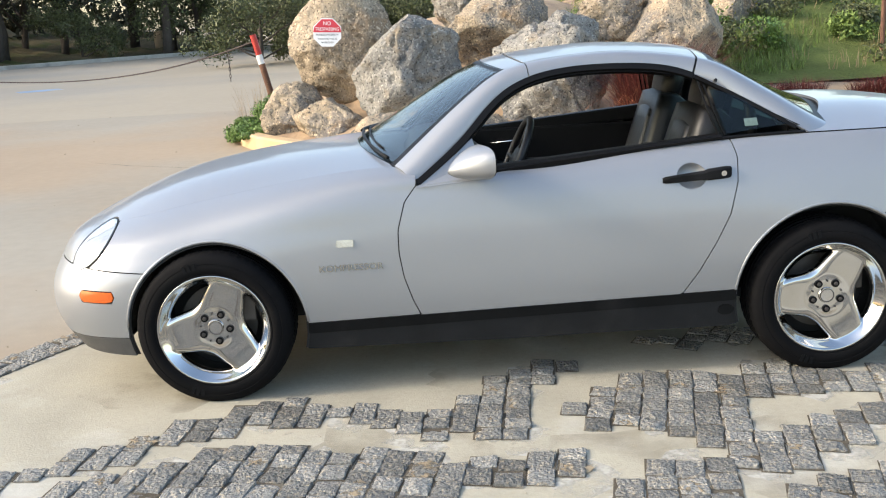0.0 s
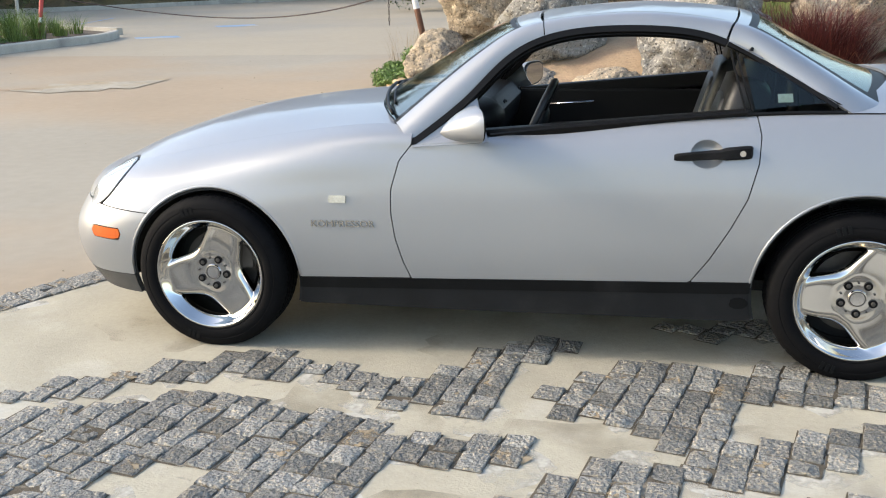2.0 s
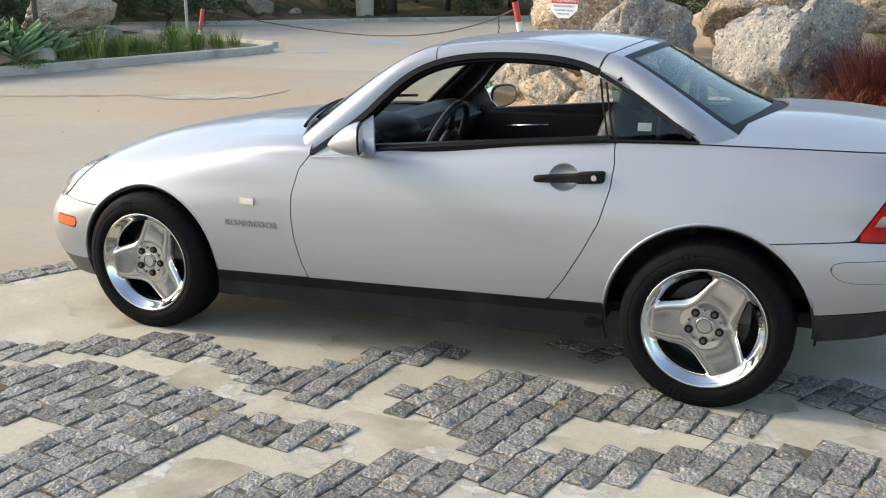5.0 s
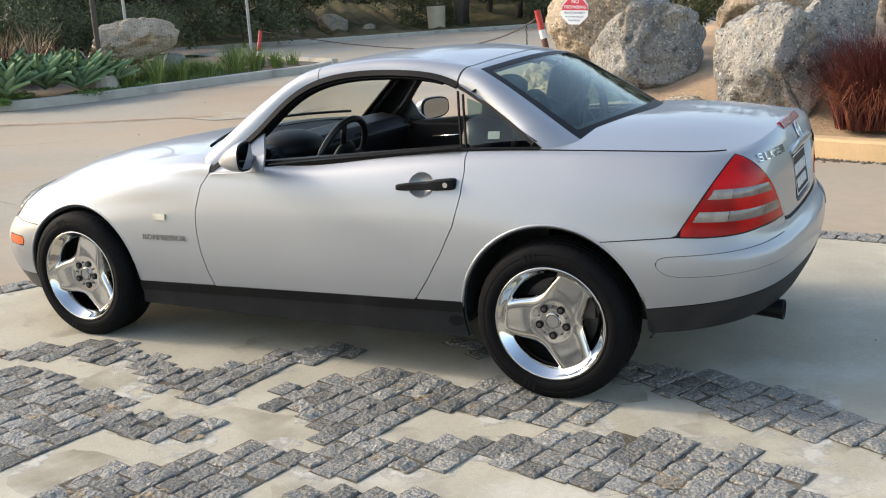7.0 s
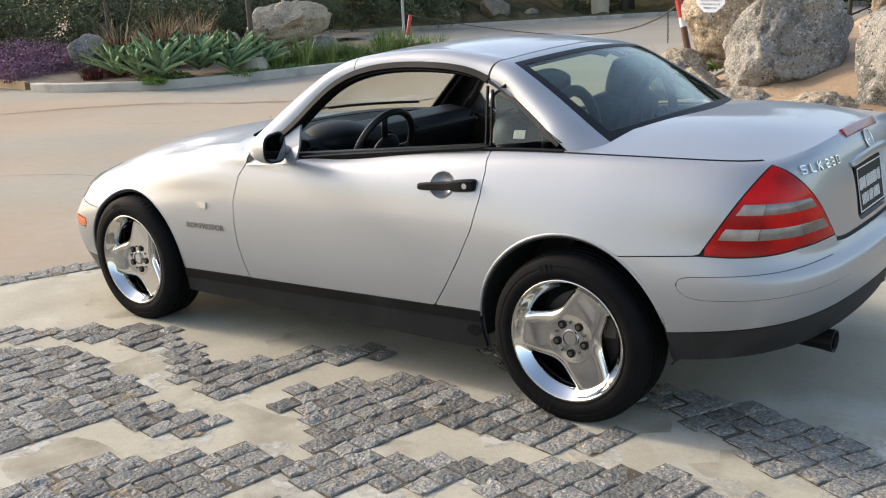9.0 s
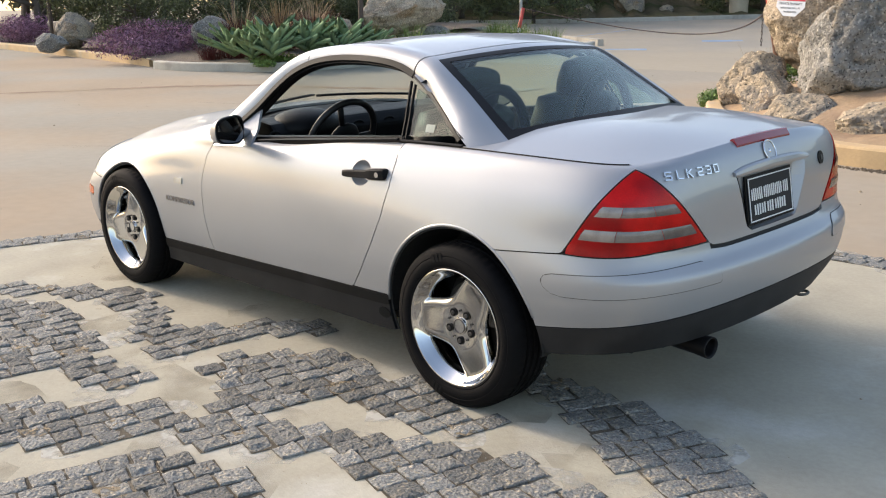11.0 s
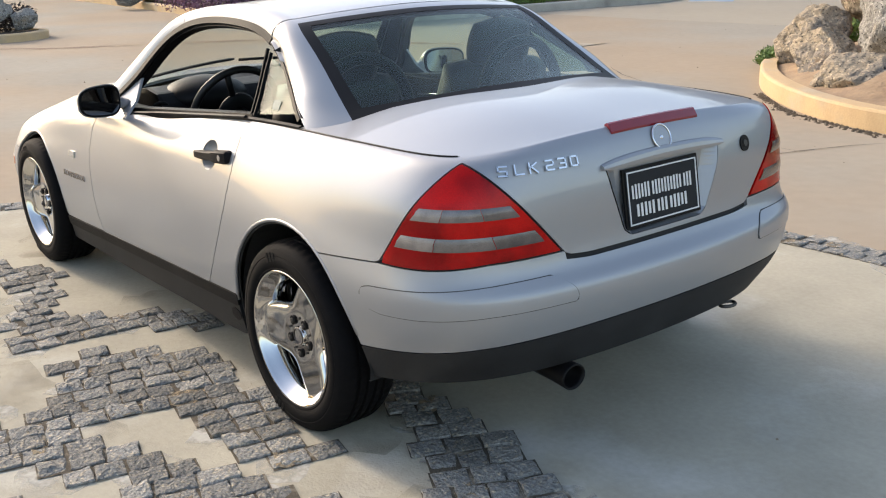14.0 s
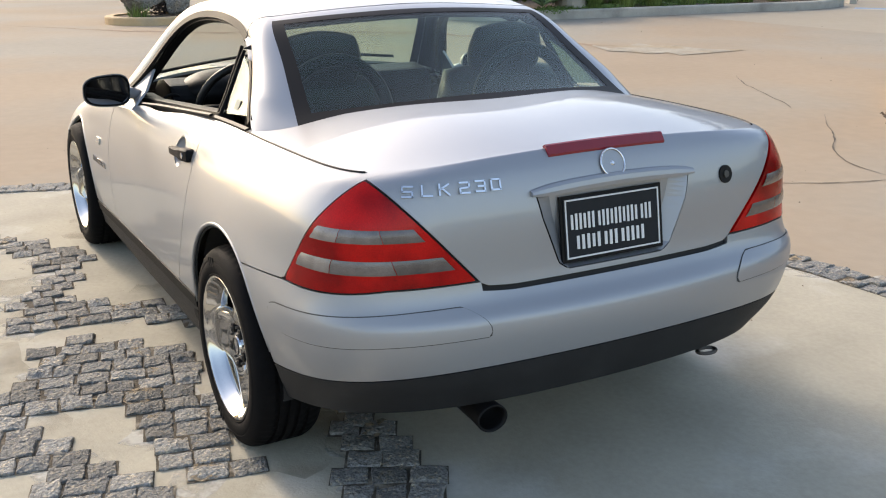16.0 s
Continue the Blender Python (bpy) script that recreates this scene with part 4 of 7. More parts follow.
fender_g = lambda x, y, z, s, v: mx(inside(FRONT_EDGE, x, z), arch_f(x, z), np.where(x < -1.25, seam_f(x) - z, sill_top(x) - z), shoulder(v) - .0019, -inside(HEADLAMP, x, z))
belt_z = lambda x: .851 + .0945 * x
door_g = lambda x, y, z, s, v: mx(inside(DOOR, x, z), shoulder(v), z - belt_z(x), .0 + .046 - np.hypot((x - .668) * .84, z - .797))
quarter_g = lambda x, y, z, s, v: mx(inside(REAR_EDGE, x, z), arch_r(x, z), np.where(x > 1.25, seam_r(x, y) - z, sill_top(x) - z), shoulder(v), -lamp_side(x, z))
sill_g = lambda x, y, z, s, v: mx(z - sill_top(x), arch_f(x, z), arch_r(x, z), np.abs(x) - 1.19)
bumper_f_g = lambda x, y, z, s, v: mx(z - seam_f(x), lip_f(x) - z, arch_f(x, z), x + 1.19, -inside(AMBER, x, z))
lip_f_g = lambda x, y, z, s, v: mx(z - lip_f(x), arch_f(x, z), x + 1.19)
AMBER = [(-1.715, 0.469), (-1.585, 0.465), (-1.578, 0.443), (-1.59, 0.419), (-1.715, 0.423), (-1.728, 0.448)]
amber_g = lambda x, y, z, s, v: mx(inside(AMBER, x, z), s - 1.2)
headlamp_g = lambda x, y, z, s, v: mx(inside(HEADLAMP, x, z), s - 1.2)
hood_g = lambda x, y, z, s, v: mx(-shoulder(v), x - cowl_x(y), np.where(x < -1.5, -inside(HEADLAMP, x, z), -1))
bumper_r_g = lambda x, y, z, s, v: mx(z - seam_r(x, y), val_r(x, y) - z, arch_r(x, z), 1.25 - x)
valance_g = lambda x, y, z, s, v: mx(z - val_r(x, y), arch_r(x, z), 1.25 - x)
lamp_g = lambda x, y, z, s, v: mx(lamp_side(x, z), lamp_lid(y, z), lamp_low(x, y, z), 1.5 - x)


def lid_g(x, y, z, s, v):
    rear = mx(-lamp_lid(y, z), lid_floor(y) + .008 - z, 1.80 - x)
    top = mx(-shoulder(v), deck_x(y) - x)
    return mx(mn(rear, top), np.where(x > 1.7, -inside(PLATE_HOLE, -np.abs(y), z), -1))


panel("front_fender", fender_g, SILVER, car, sides=(1, -1), gap=.0022)
door_l = panel("door", door_g, SILVER, car, "silver left door with a black pull handle")
door_r = panel("door", door_g, SILVER, car, sides=(-1,))
panel("rear_quarter", quarter_g, SILVER, car, sides=(1, -1))
for side in (1, -1):
    sill = panel("sill", sill_g, SILL_GREY, car, "charcoal plastic sill cladding", sides=(side,))
    panel("sill_ledge", lambda x, y, z, s, v: mx(sill_g(x, y, z, s, v), sill_top(x) - .042 - z), TRIM_BLACK, sill, "black ledge along the sill", sides=(side,), lift=.004, gap=0)
    panel("jacking_plug", lambda x, y, z, s, v: np.hypot(x - .80, (z - .265) * 1.5) - .034, TRIM_BLACK, sill, sides=(side,), lift=.0025, gap=0)
panel("front_bumper", bumper_f_g, SILVER, car, weld=True)
panel("front_lip", lip_f_g, TRIM_LIP, car, "charcoal plastic lower lip", weld=True)
panel("side_marker", amber_g, AMBER_LENS, car, "amber side marker lens", sides=(1, -1), lift=0.002)
for side in (1, -1):
    rim_ = panel("headlight", headlamp_g, RUBBER_SEAL, car, "oval clear headlight with a dark rim", sides=(side,), lift=-0.002)
    panel("lens", lambda x, y, z, s, v: headlamp_g(x, y, z, s, v) + .006, HEAD_LENS, rim_, sides=(side,), lift=0.003, gap=0)
    panel("turn_lens", lambda x, y, z, s, v: mx(headlamp_g(x, y, z, s, v) + .010, .648 + .45 * (x + 1.68) - z), TURN_LENS, rim_, "clear upper turn signal lens", sides=(side,), lift=0.0042, depth=.002, gap=0)
panel("bonnet", hood_g, SILVER, car, weld=True, gap=.0003)
panel("rear_bumper", bumper_r_g, SILVER, car, weld=True)
panel("rear_valance", valance_g, TRIM_GREY, car, "charcoal plastic rear valance", weld=True)
lid = panel("boot_lid", lid_g, SILVER, car, weld=True, gap=.0035)

def skin_at_height(s, z):
    """The points of the shell at the given heights, and the v that gives them."""
    lo, hi = np.full(s.shape, 2.0), np.full(s.shape, 5.98)
    for _ in range(24):
        v = (lo + hi) / 2
        low = car_skin(s, v)[:, 2] < z
        lo, hi = np.where(low, v, lo), np.where(low, hi, v)
    return car_skin(s, v), v


def lens_band(z0, z1, f0, f1, material, parent, side, label):
    """A lens strip of a tail lamp between two heights; f0, f1: its share of the way from the flank to the boot lid."""
    rows = []
    for z in np.linspace(z0, z1, 5):
        s = np.linspace(2.02, 2.99, 420)
        p, v = skin_at_height(s, z)
        ok = lamp_g(p[:, 0], p[:, 1], p[:, 2], s, v) < -.017
        s, p = s[ok], p[ok]
        way = np.concatenate([[0], np.cumsum(np.linalg.norm(np.diff(p, axis=0), axis=1))])
        q = np.interp(np.linspace(f0, f1, 17) * way[-1], way, s)
        p, v = skin_at_height(q, z)
        rows.append(p + skin_normal(q, v) * FLIP * (.0058 if z0 < z < z1 else .0035))
    V = np.array(rows).reshape(-1, 3) * np.array([1, side, 1])
    F = [(a * 17 + b, a * 17 + b + 1, a * 17 + b + 18, a * 17 + b + 17) for a in range(4) for b in range(16)]
    ob_from("clear_lens", V, [f if side > 0 else f[::-1] for f in F], material, parent, label, smooth=True)


# tail lamps: red lens with two clear bands
for side in (1, -1):
    lamp = panel("tail_light", lambda x, y, z, s, v: mx(lamp_g(x, y, z, s, v)), RED_LENS, car, "triangular red tail light with two clear bands", sides=(side,), lift=-0.004)
    panel("red_lens", lambda x, y, z, s, v: lamp_g(x, y, z, s, v) + .003, RED_LENS, lamp, sides=(side,), lift=0.003, gap=0.0008)
    for lo, hi in ((.703, .738), (.780, .812)):
        for f0, f1, lens_mat, look_ in ((0, .27, PALE_LENS, "pale ribbed lens"), (.275, .66, CLEAR_LENS, "clear ribbed lens"), (.665, 1, SMOKE_LENS, "smoky ribbed lens")):
            lens_band(lo, hi, f0, f1, lens_mat, lamp, side, look_)

# dark shell under the panels, seen in the shut lines
core_g = lambda x, y, z, s, v: mx(arch_f(x, z) - .01, arch_r(x, z) - .01, np.where(v > 6, np.where(x < 0, x - cowl_x(y), deck_x(y) - x), -1),
                                  np.where(x > 1.7, -inside(PLATE_HOLE, -np.abs(y), z), -1), .056 - np.hypot((x - .668) * .84, z - .797))
panel("inner_shell", core_g, DARK_VOID, car, "black inner structure", weld=True, lift=-0.011, depth=0.004)

# ---- cabin ----
GX = np.arange(13.0)
D_RAIL = [spline(GX, k) for k in zip((-.40, -.772, .815), (-.242, -.700, .934), (-.124, -.640, 1.047), (-.007, -.590, 1.147), (.151, -.560, 1.203), (.33, -.545, 1.219), (.51, -.545, 1.215),
                                     (.666, -.550, 1.190), (.80, -.572, 1.133), (.90, -.606, 1.078), (1.0, -.645, 1.020), (1.095, -.684, .962), (1.17, -.704, .918))]
E_RAIL = [spline(GX, k) for k in zip((-.47, -.685, .876), (-.30, -.625, 1.020), (-.15, -.565, 1.138), (-.02, -.508, 1.216), (.14, -.462, 1.248), (.33, -.448, 1.263), (.51, -.448, 1.261),
                                     (.70, -.458, 1.238), (.83, -.508, 1.205), (.97, -.536, 1.127), (1.10, -.562, 1.046), (1.225, -.588, .968), (1.30, -.606, .930))]
C_RAIL = [spline(GX, k) for k in zip((-.665, 0, .908), (-.46, 0, 1.035), (-.27, 0, 1.150), (-.09, 0, 1.230), (.12, 0, 1.266), (.33, 0, 1.283), (.51, 0, 1.284),
                                     (.73, 0, 1.266), (.88, 0, 1.230), (1.03, 0, 1.150), (1.18, 0, 1.071), (1.34, 0, 1.004), (1.42, 0, .978))]


def top_skin(s, v):
    """The roof, left half. s: along the roof; v: 0 at the drip edge, 1 at the roof's shoulder, 2 on the centre line."""
    s, v = np.broadcast_arrays(np.asarray(s, float), np.asarray(v, float))
    D, E, C = (np.stack([f(s) for f in r], -1) for r in (D_RAIL, E_RAIL, C_RAIL))
    t = np.clip(v, 0, 1)[..., None]
    low = D + (E - D) * t + np.array([0, -.02, .016]) * (4 * t * (1 - t)) * np.clip((12 - s) / 1.6, 0, 1)[..., None]
    q = np.clip(v - 1, 0, 1)[..., None]
    bow = 1 - (1 - q) ** 1.7
    high = E + (C - E) * np.concatenate([bow, q, bow], -1)
    return np.where((v <= 1)[..., None], low, high)


def roof_piece(name, s0, s1, v0, v1, material, parent, label="", sides=(1, -1), weld=False, ns=None, nv=14, depth=0.012, lift=0.0):
    ns = ns or max(4, int((s1 - s0) * 8))
    sv, vv = np.meshgrid(np.linspace(s0, s1, ns + 1), np.linspace(v0, v1, nv + 1), indexing="ij")
    P = top_skin(sv, vv)
    e = 1e-3
    n = np.cross(top_skin(sv + e, vv) - top_skin(sv - e, vv), top_skin(sv, np.minimum(vv + e, 2)) - top_skin(sv, vv - e))
    n /= np.maximum(np.linalg.norm(n, axis=-1, keepdims=True), 1e-9)
    n *= np.where(n[..., 2:] < 0, -1, 1)
    P = P + n * lift
    k = nv + 1
    pts = P.reshape(-1, 3)
    low = (P - n * depth).reshape(-1, 3)
    faces = [(a * k + b, a * k + b + 1, (a + 1) * k + b + 1, (a + 1) * k + b) for a in range(ns) for b in range(nv)]
    m = len(pts)
    faces += [tuple(m + q for q in f[::-1]) for f in faces]
    rim = [(a * k, (a + 1) * k) for a in range(ns)] + [(b, b + 1) for b in range(nv)] + [(ns * k + b, ns * k + b + 1) for b in range(nv)]
    if not (weld and v1 >= 2):
        rim += [(a * k + nv, (a + 1) * k + nv) for a in range(ns)]
    faces += [(a, b, m + b, m + a) for a, b in rim]
    V3 = np.concatenate([pts, low])
    flip = np.array([1, -1, 1])
    out = []
    sets = [np.concatenate([V3, V3 * flip])] if weld else [V3 * (flip if sd < 0 else 1) for sd in sides]
    for arr in sets:
        fs = faces + ([tuple(len(V3) + q for q in f) for f in faces] if weld else [])
        o = ob_from(name, arr, fs, material, parent, label, smooth=True)
        bm = bmesh.new()
        bm.from_mesh(o.data)
        if weld:
            bmesh.ops.remove_doubles(bm, verts=[q for q in bm.verts if abs(q.co.y) < 1e-4], dist=2e-4)
        bmesh.ops.recalc_face_normals(bm, faces=bm.faces[:])
        finish(bm, o)
        out.append(o)
    return out[0] if len(out) == 1 else out


roof_piece("windscreen", 0.15, 3.0, 1.03, 2, GLASS_CLEAR, car, "curved windscreen", weld=True, depth=0.004).visible_shadow = False
roof_piece("windscreen_pillar", .10, 3.555, 0, 1.0, SILVER, car, sides=(1, -1))
roof_piece("windscreen_seal", 0.02, 3.05, 1.0, 1.05, RUBBER_SEAL, car, nv=2, depth=0.008)
roof_piece("roof_header", 3.03, 3.52, 1.0, 2, SILVER, car, weld=True, ns=6, nv=20)
roof_piece("windscreen_top_band", 2.86, 3.03, 1.0, 2, RUBBER_SEAL, car, "dark band along the top of the windscreen", weld=True, ns=2, nv=16, depth=0.006)
roof_piece("roof_panel", 3.58, 7.42, 0, 2, SILVER, car, "silver removable roof panel", weld=True, nv=34)
roof_piece("rear_roof_pillar", 7.48, 12.0, 0, 1.0, SILVER, car, sides=(1, -1))
roof_piece("rear_roof_edge", 7.48, 7.80, 1.0, 2, SILVER, car, weld=True, ns=4, nv=20)
rear_glass = roof_piece("rear_window", 7.95, 11.3, 1.05, 2, GLASS_REAR, car, "large tinted rear window with a black border", weld=True, depth=0.004, lift=-0.001, nv=20)
rear_glass.visible_shadow = False
roof_piece("window_border", 7.80, 8.02, 1.0, 2, RUBBER_SEAL, rear_glass, weld=True, ns=3, nv=20, depth=0.006)
roof_piece("window_border", 10.85, 11.45, 1.0, 2, RUBBER_SEAL, rear_glass, weld=True, ns=5, nv=20, depth=0.006)
roof_piece("window_border", 8.0, 10.9, 1.0, 1.075, RUBBER_SEAL, rear_glass, nv=3, depth=0.006)


def strip(name, path, width, thick, normal, material, parent, label="", sides=(1, -1)):
    """A flat bar along path: width across, thick along normal."""
    out = []
    nrm = Vector(normal).normalized()
    for sd in sides:
        verts, faces = [], []
        for i, p in enumerate(path):
            a, b = Vector(path[max(i - 1, 0)]), Vector(path[min(i + 1, len(path) - 1)])
            d = (b - a).normalized()
            w = d.cross(nrm).normalized() * width / 2
            p = Vector(p)
            for q in (p - w, p - w * .8 + nrm * thick, p + w * .8 + nrm * thick, p + w):
                verts.append((q.x, q.y * sd, q.z))
        for i in range(len(path) - 1):
            for k in range(4):
                faces.append((i * 4 + k, i * 4 + (k + 1) % 4, i * 4 + 4 + (k + 1) % 4, i * 4 + 4 + k))
        faces += [(0, 1, 2, 3), tuple(len(verts) - 4 + k for k in range(4))]
        o = ob_from(name, verts, faces, material, parent, label)
        bm = bmesh.new()
        bm.from_mesh(o.data)
        bmesh.ops.recalc_face_normals(bm, faces=bm.faces[:])
        bm.to_mesh(o.data)
        bm.free()
        out.append(o)
    return out


drip = [tuple(float(f(s)) for f in D_RAIL) for s in np.linspace(0.30, 7.45, 50)]
inner_drip = [(x, y + .004 - .014 * max(0, .5 - (x + .4)) / .5, z - .012) for x, y, z in drip]
strip("window_seal", inner_drip, 0.030, 0.012, (0, -1, .45), RUBBER_SEAL, car, "black rubber seal round the side window")
strip("seal_lip", [(x + .004, y + .03, z - .030) for x, y, z in drip[3:-4]], 0.022, 0.03, (0, -1, .3), RUBBER_SEAL, car)
quarter_edge = [tuple(float(f(s)) for f in D_RAIL) for s in np.linspace(7.52, 11.1, 16)]
strip("quarter_seal", [(x - .006, y + .004, z - .010) for x, y, z in quarter_edge], 0.017, 0.010, (0, -1, .45), RUBBER_SEAL, car)
belt = [(x, -.716 - .030 * max(0, .10 - x) / .30, float(belt_z(x)) + .001) for x in np.linspace(-.10, .80, 22)]
strip("belt_seal", belt, 0.014, 0.007, (0, -.4, 1), RUBBER_SEAL, car, "black seal along the door top")
belt_q = [(x, -float(RAILS[6][0](x)) + .004, float(RAILS[6][1](x)) + .003) for x in np.linspace(.80, 1.13, 8)]
strip("quarter_sill_seal", belt_q, 0.016, 0.006, (0, -.4, 1), RUBBER_SEAL, car)
for k, off in ((0, 0.0), (1, 0.021)):
    strip("window_pillar", [(.742 + off, -0.577, 1.134 - off * .6), (.757 + off, -0.608, 1.070), (.78 + off, -0.650, 0.992), (.80 + off, -0.688, 0.931)], 0.007, 0.011, (0, -1, .4),
          TRIM_BLACK, car, "black bar between side window and quarter window")


def poly_part(name, pts, material, parent, thick=(0, .004, 0), sides=(1, -1), label=""):
    out = []
    for sd in sides:
        n = len(pts)
        t = Vector(thick)
        verts = [(p[0], p[1] * sd, p[2]) for p in pts] + [(p[0] + t.x, (p[1] + t.y) * sd, p[2] + t.z) for p in pts]
        faces = [tuple(range(n)), tuple(range(2 * n - 1, n - 1, -1))] + [(i, (i + 1) % n, n + (i + 1) % n, n + i) for i in range(n)]
        bm = bmesh.new()
        vs = [bm.verts.new(v) for v in verts]
        for f in faces:
            bm.faces.new([vs[i] for i in f])
        out.append(part(name, bm, material, parent, label))
    return out


for q in poly_part("quarter_window", [(.785, -0.591, 1.109), (.83, -0.685, 0.938), (1.075, -0.684, 0.965), (.99, -0.646, 1.017), (.88, -0.608, 1.078)], GLASS_DARK, car, label="small triangular tinted quarter window"):
    q.visible_shadow = False
poly_part("sticker", [(.905, -0.674, 0.962), (.955, -0.677, 0.964), (.953, -0.663, 0.992), (.903, -0.660, 0.990)], STICKER, car, (0, -0.001, 0), sides=(1,), label="small pale green sticker on the quarter window")
poly_part("window_fillet", [(1.03, -0.669, 0.958), (1.115, -0.689, 0.958), (1.0, -0.650, 1.017)], RUBBER_SEAL, car, (0, .01, 0))

# door mirrors on their sail panels
for sd in (1, -1):
    mirror = thing("door_mirror", "", "")
    mirror.parent = car
    mirror["label"] = "silver teardrop door mirror"
    def shell(x0, x1, wy, hz, grow, name, material, parent, label=""):
        verts, faces = [], []
        for i in range(15):
            t = i / 14
            k = (1 - (1 - t) ** 1.7) ** .70 if grow else (1 if i < 14 else 0)
            x = x0 + (x1 - x0) * t
            for j in range(32):
                a = 2 * math.pi * j / 32
                ca_, sa_ = math.cos(a), math.sin(a)
                c = abs(ca_) ** (.92 - .28 * (t if grow else 1)) * (1 if ca_ > 0 else -1)
                d = abs(sa_) ** (.92 - .28 * (t if grow else 1)) * (1 if sa_ > 0 else -1)
                verts.append((x + .035 * c * k * wy / .09 * (1 if grow else 1), sd * (-.862 - c * wy * k), .902 + d * hz * k * (1 - .10 * c) + .004 * c - (.030 * (1 - t) ** 1.3 if grow else 0)))
        for i in range(14):
            for j in range(32):
                faces.append((i * 32 + j, i * 32 + (j + 1) % 32, i * 32 + 32 + (j + 1) % 32, i * 32 + 32 + j))
        faces += [tuple(range(32)), tuple(14 * 32 + q for q in range(32))]
        o = ob_from(name, verts, faces, material, parent, label, smooth=True)
        bm = bmesh.new()
        bm.from_mesh(o.data)
        bmesh.ops.remove_doubles(bm, verts=bm.verts[:], dist=1e-5)
        bmesh.ops.recalc_face_normals(bm, faces=bm.faces[:])
        finish(bm, o)
        return o
    shell(-.262, -.125, .098, .063, True, "mirror_shell", SILVER, mirror)
    shell(-.126, -.119, .094, .059, False, "mirror_rim", RUBBER_SEAL, mirror)
    shell(-.120, -.1165, .086, .052, False, "mirror_glass", MIRROR, mirror)
    ob_from("mirror_arm", *tube([(-.20, sd * -.725, .868), (-.19, sd * -.765, .880), (-.185, sd * -.82, .892)], [.028, .030, .034], 12, squash=.8), SILVER, mirror, smooth=True)
    poly_part("sail_panel", [(-.385, -0.792, 0.806), (-.10, -0.780, 0.826), (-.135, -0.712, 0.89), (-.160, -0.670, 0.970)], SILVER, mirror, (0, .012, 0), sides=(sd,))

# pull handles in round recesses
for sd, dr in ((1, door_l), (-1, door_r)):
    verts, faces = [], []
    y0, yx, yz = skin_y(.668, .797), (skin_y(.72, .797) - skin_y(.616, .797)) / .104, (skin_y(.668, .84) - skin_y(.668, .754)) / .086
    for i in range(33):
        a = 2 * math.pi * i / 32
        for j in range(9):
            r = j / 8
            px, pz = .668 + .059 * r * math.cos(a), .797 + .0505 * r * math.sin(a)
            verts.append((px, sd * (y0 + yx * (px - .668) + yz * (pz - .797) + .003 + .026 * (1 - r ** 2.4)), pz))
    for i in range(32):
        for j in range(8):
            faces.append((i * 9 + j, i * 9 + j + 1, i * 9 + j + 10, i * 9 + j + 9))
    ob_from("handle_recess", verts, faces, SILVER, dr, "rounded recess behind the handle", smooth=True)
    grip = [(.556, .785, .009, .004), (.566, .7865, .012, .010), (.60, .789, .0135, .016), (.66, .7945, .0145, .021), (.715, .799, .016, .022), (.73, .8005, .0205, .024), (.80, .807, .0215, .024), (.814, .808, .020, .020), (.820, .8085, .015, .006)]
    verts, faces = [], []
    for x, z, half, out in grip:
        y = skin_y(x, z)
        for q, w in ((-1, -.006), (-1, out * .7), (-.72, out), (.72, out), (1, out * .7), (1, -.006)):
            verts.append((x, sd * (y - w), z + q * half))
    for i in range(len(grip) - 1):
        for q in range(6):
            faces.append((i * 6 + q, i * 6 + (q + 1) % 6, i * 6 + 6 + (q + 1) % 6, i * 6 + 6 + q))
    faces += [tuple(range(6)), tuple(6 * len(grip) - 6 + q for q in range(6))]
    handle = ob_from("door_handle", verts, faces, TRIM_BLACK, dr, "black plastic pull handle", smooth=True)
    bm = bmesh.new()
    bm.from_mesh(handle.data)
    bmesh.ops.recalc_face_normals(bm, faces=bm.faces[:])
    finish(bm, handle)
    y = skin_y(.785, .806)
    bm = bmesh.new()
    cyl(bm, (.785, sd * (y - .020), .8055), (.785, sd * (y - .027), .8055), .0105)
    part("lock", bm, CHROME_BADGE, handle)
    panel("repeater", lambda x, y, z, s, v: mx(np.abs(x + .671) - .034, np.abs(z - .610) - .014, np.abs(s - 1.5) - .5), TURN_LENS, car, "small clear side repeater", sides=(sd,), lift=0.006, depth=.006, gap=0)


def letters(text, size, depth, m, material, parent, name="badge", label="", width=None):
    cu = bpy.data.curves.new(name, "FONT")
    cu.body, cu.size, cu.extrude, cu.resolution_u = text, size, depth, 3
    cu.align_x, cu.align_y = "CENTER", "CENTER"
    tmp = new(name, cu)
    bpy.context.view_layer.update()
    me = bpy.data.meshes.new_from_object(tmp.evaluated_get(bpy.context.evaluated_depsgraph_get()))
    bpy.data.objects.remove(tmp)
    if width:
        xs = [q.co.x for q in me.vertices]
        k = width / (max(xs) - min(xs))
        for q in me.vertices:
            q.co.x *= k
    me.materials.append(material)
    ob = new(name, me)
    ob.matrix_world = m
    if parent:
        ob.parent = parent
    if label:
        ob["label"] = label
    return ob


def facing(at, normal, right):
    """A pose whose z is normal and whose x runs along right."""
    z = Vector(normal).normalized()
    y = z.cross(Vector(right)).normalized()
    x = y.cross(z)
    return Matrix.Translation(at) @ Matrix((x, y, z)).transposed().to_4x4()


kp, kn = on_skin(-.652, .516, (1.2, 2.2))
letters("KOMPRESSOR", .036, .0016, facing(kp + kn * .0035, kn, (1, 0, .012)), BADGE_DARK, car, label="small chrome KOMPRESSOR lettering", width=.246)

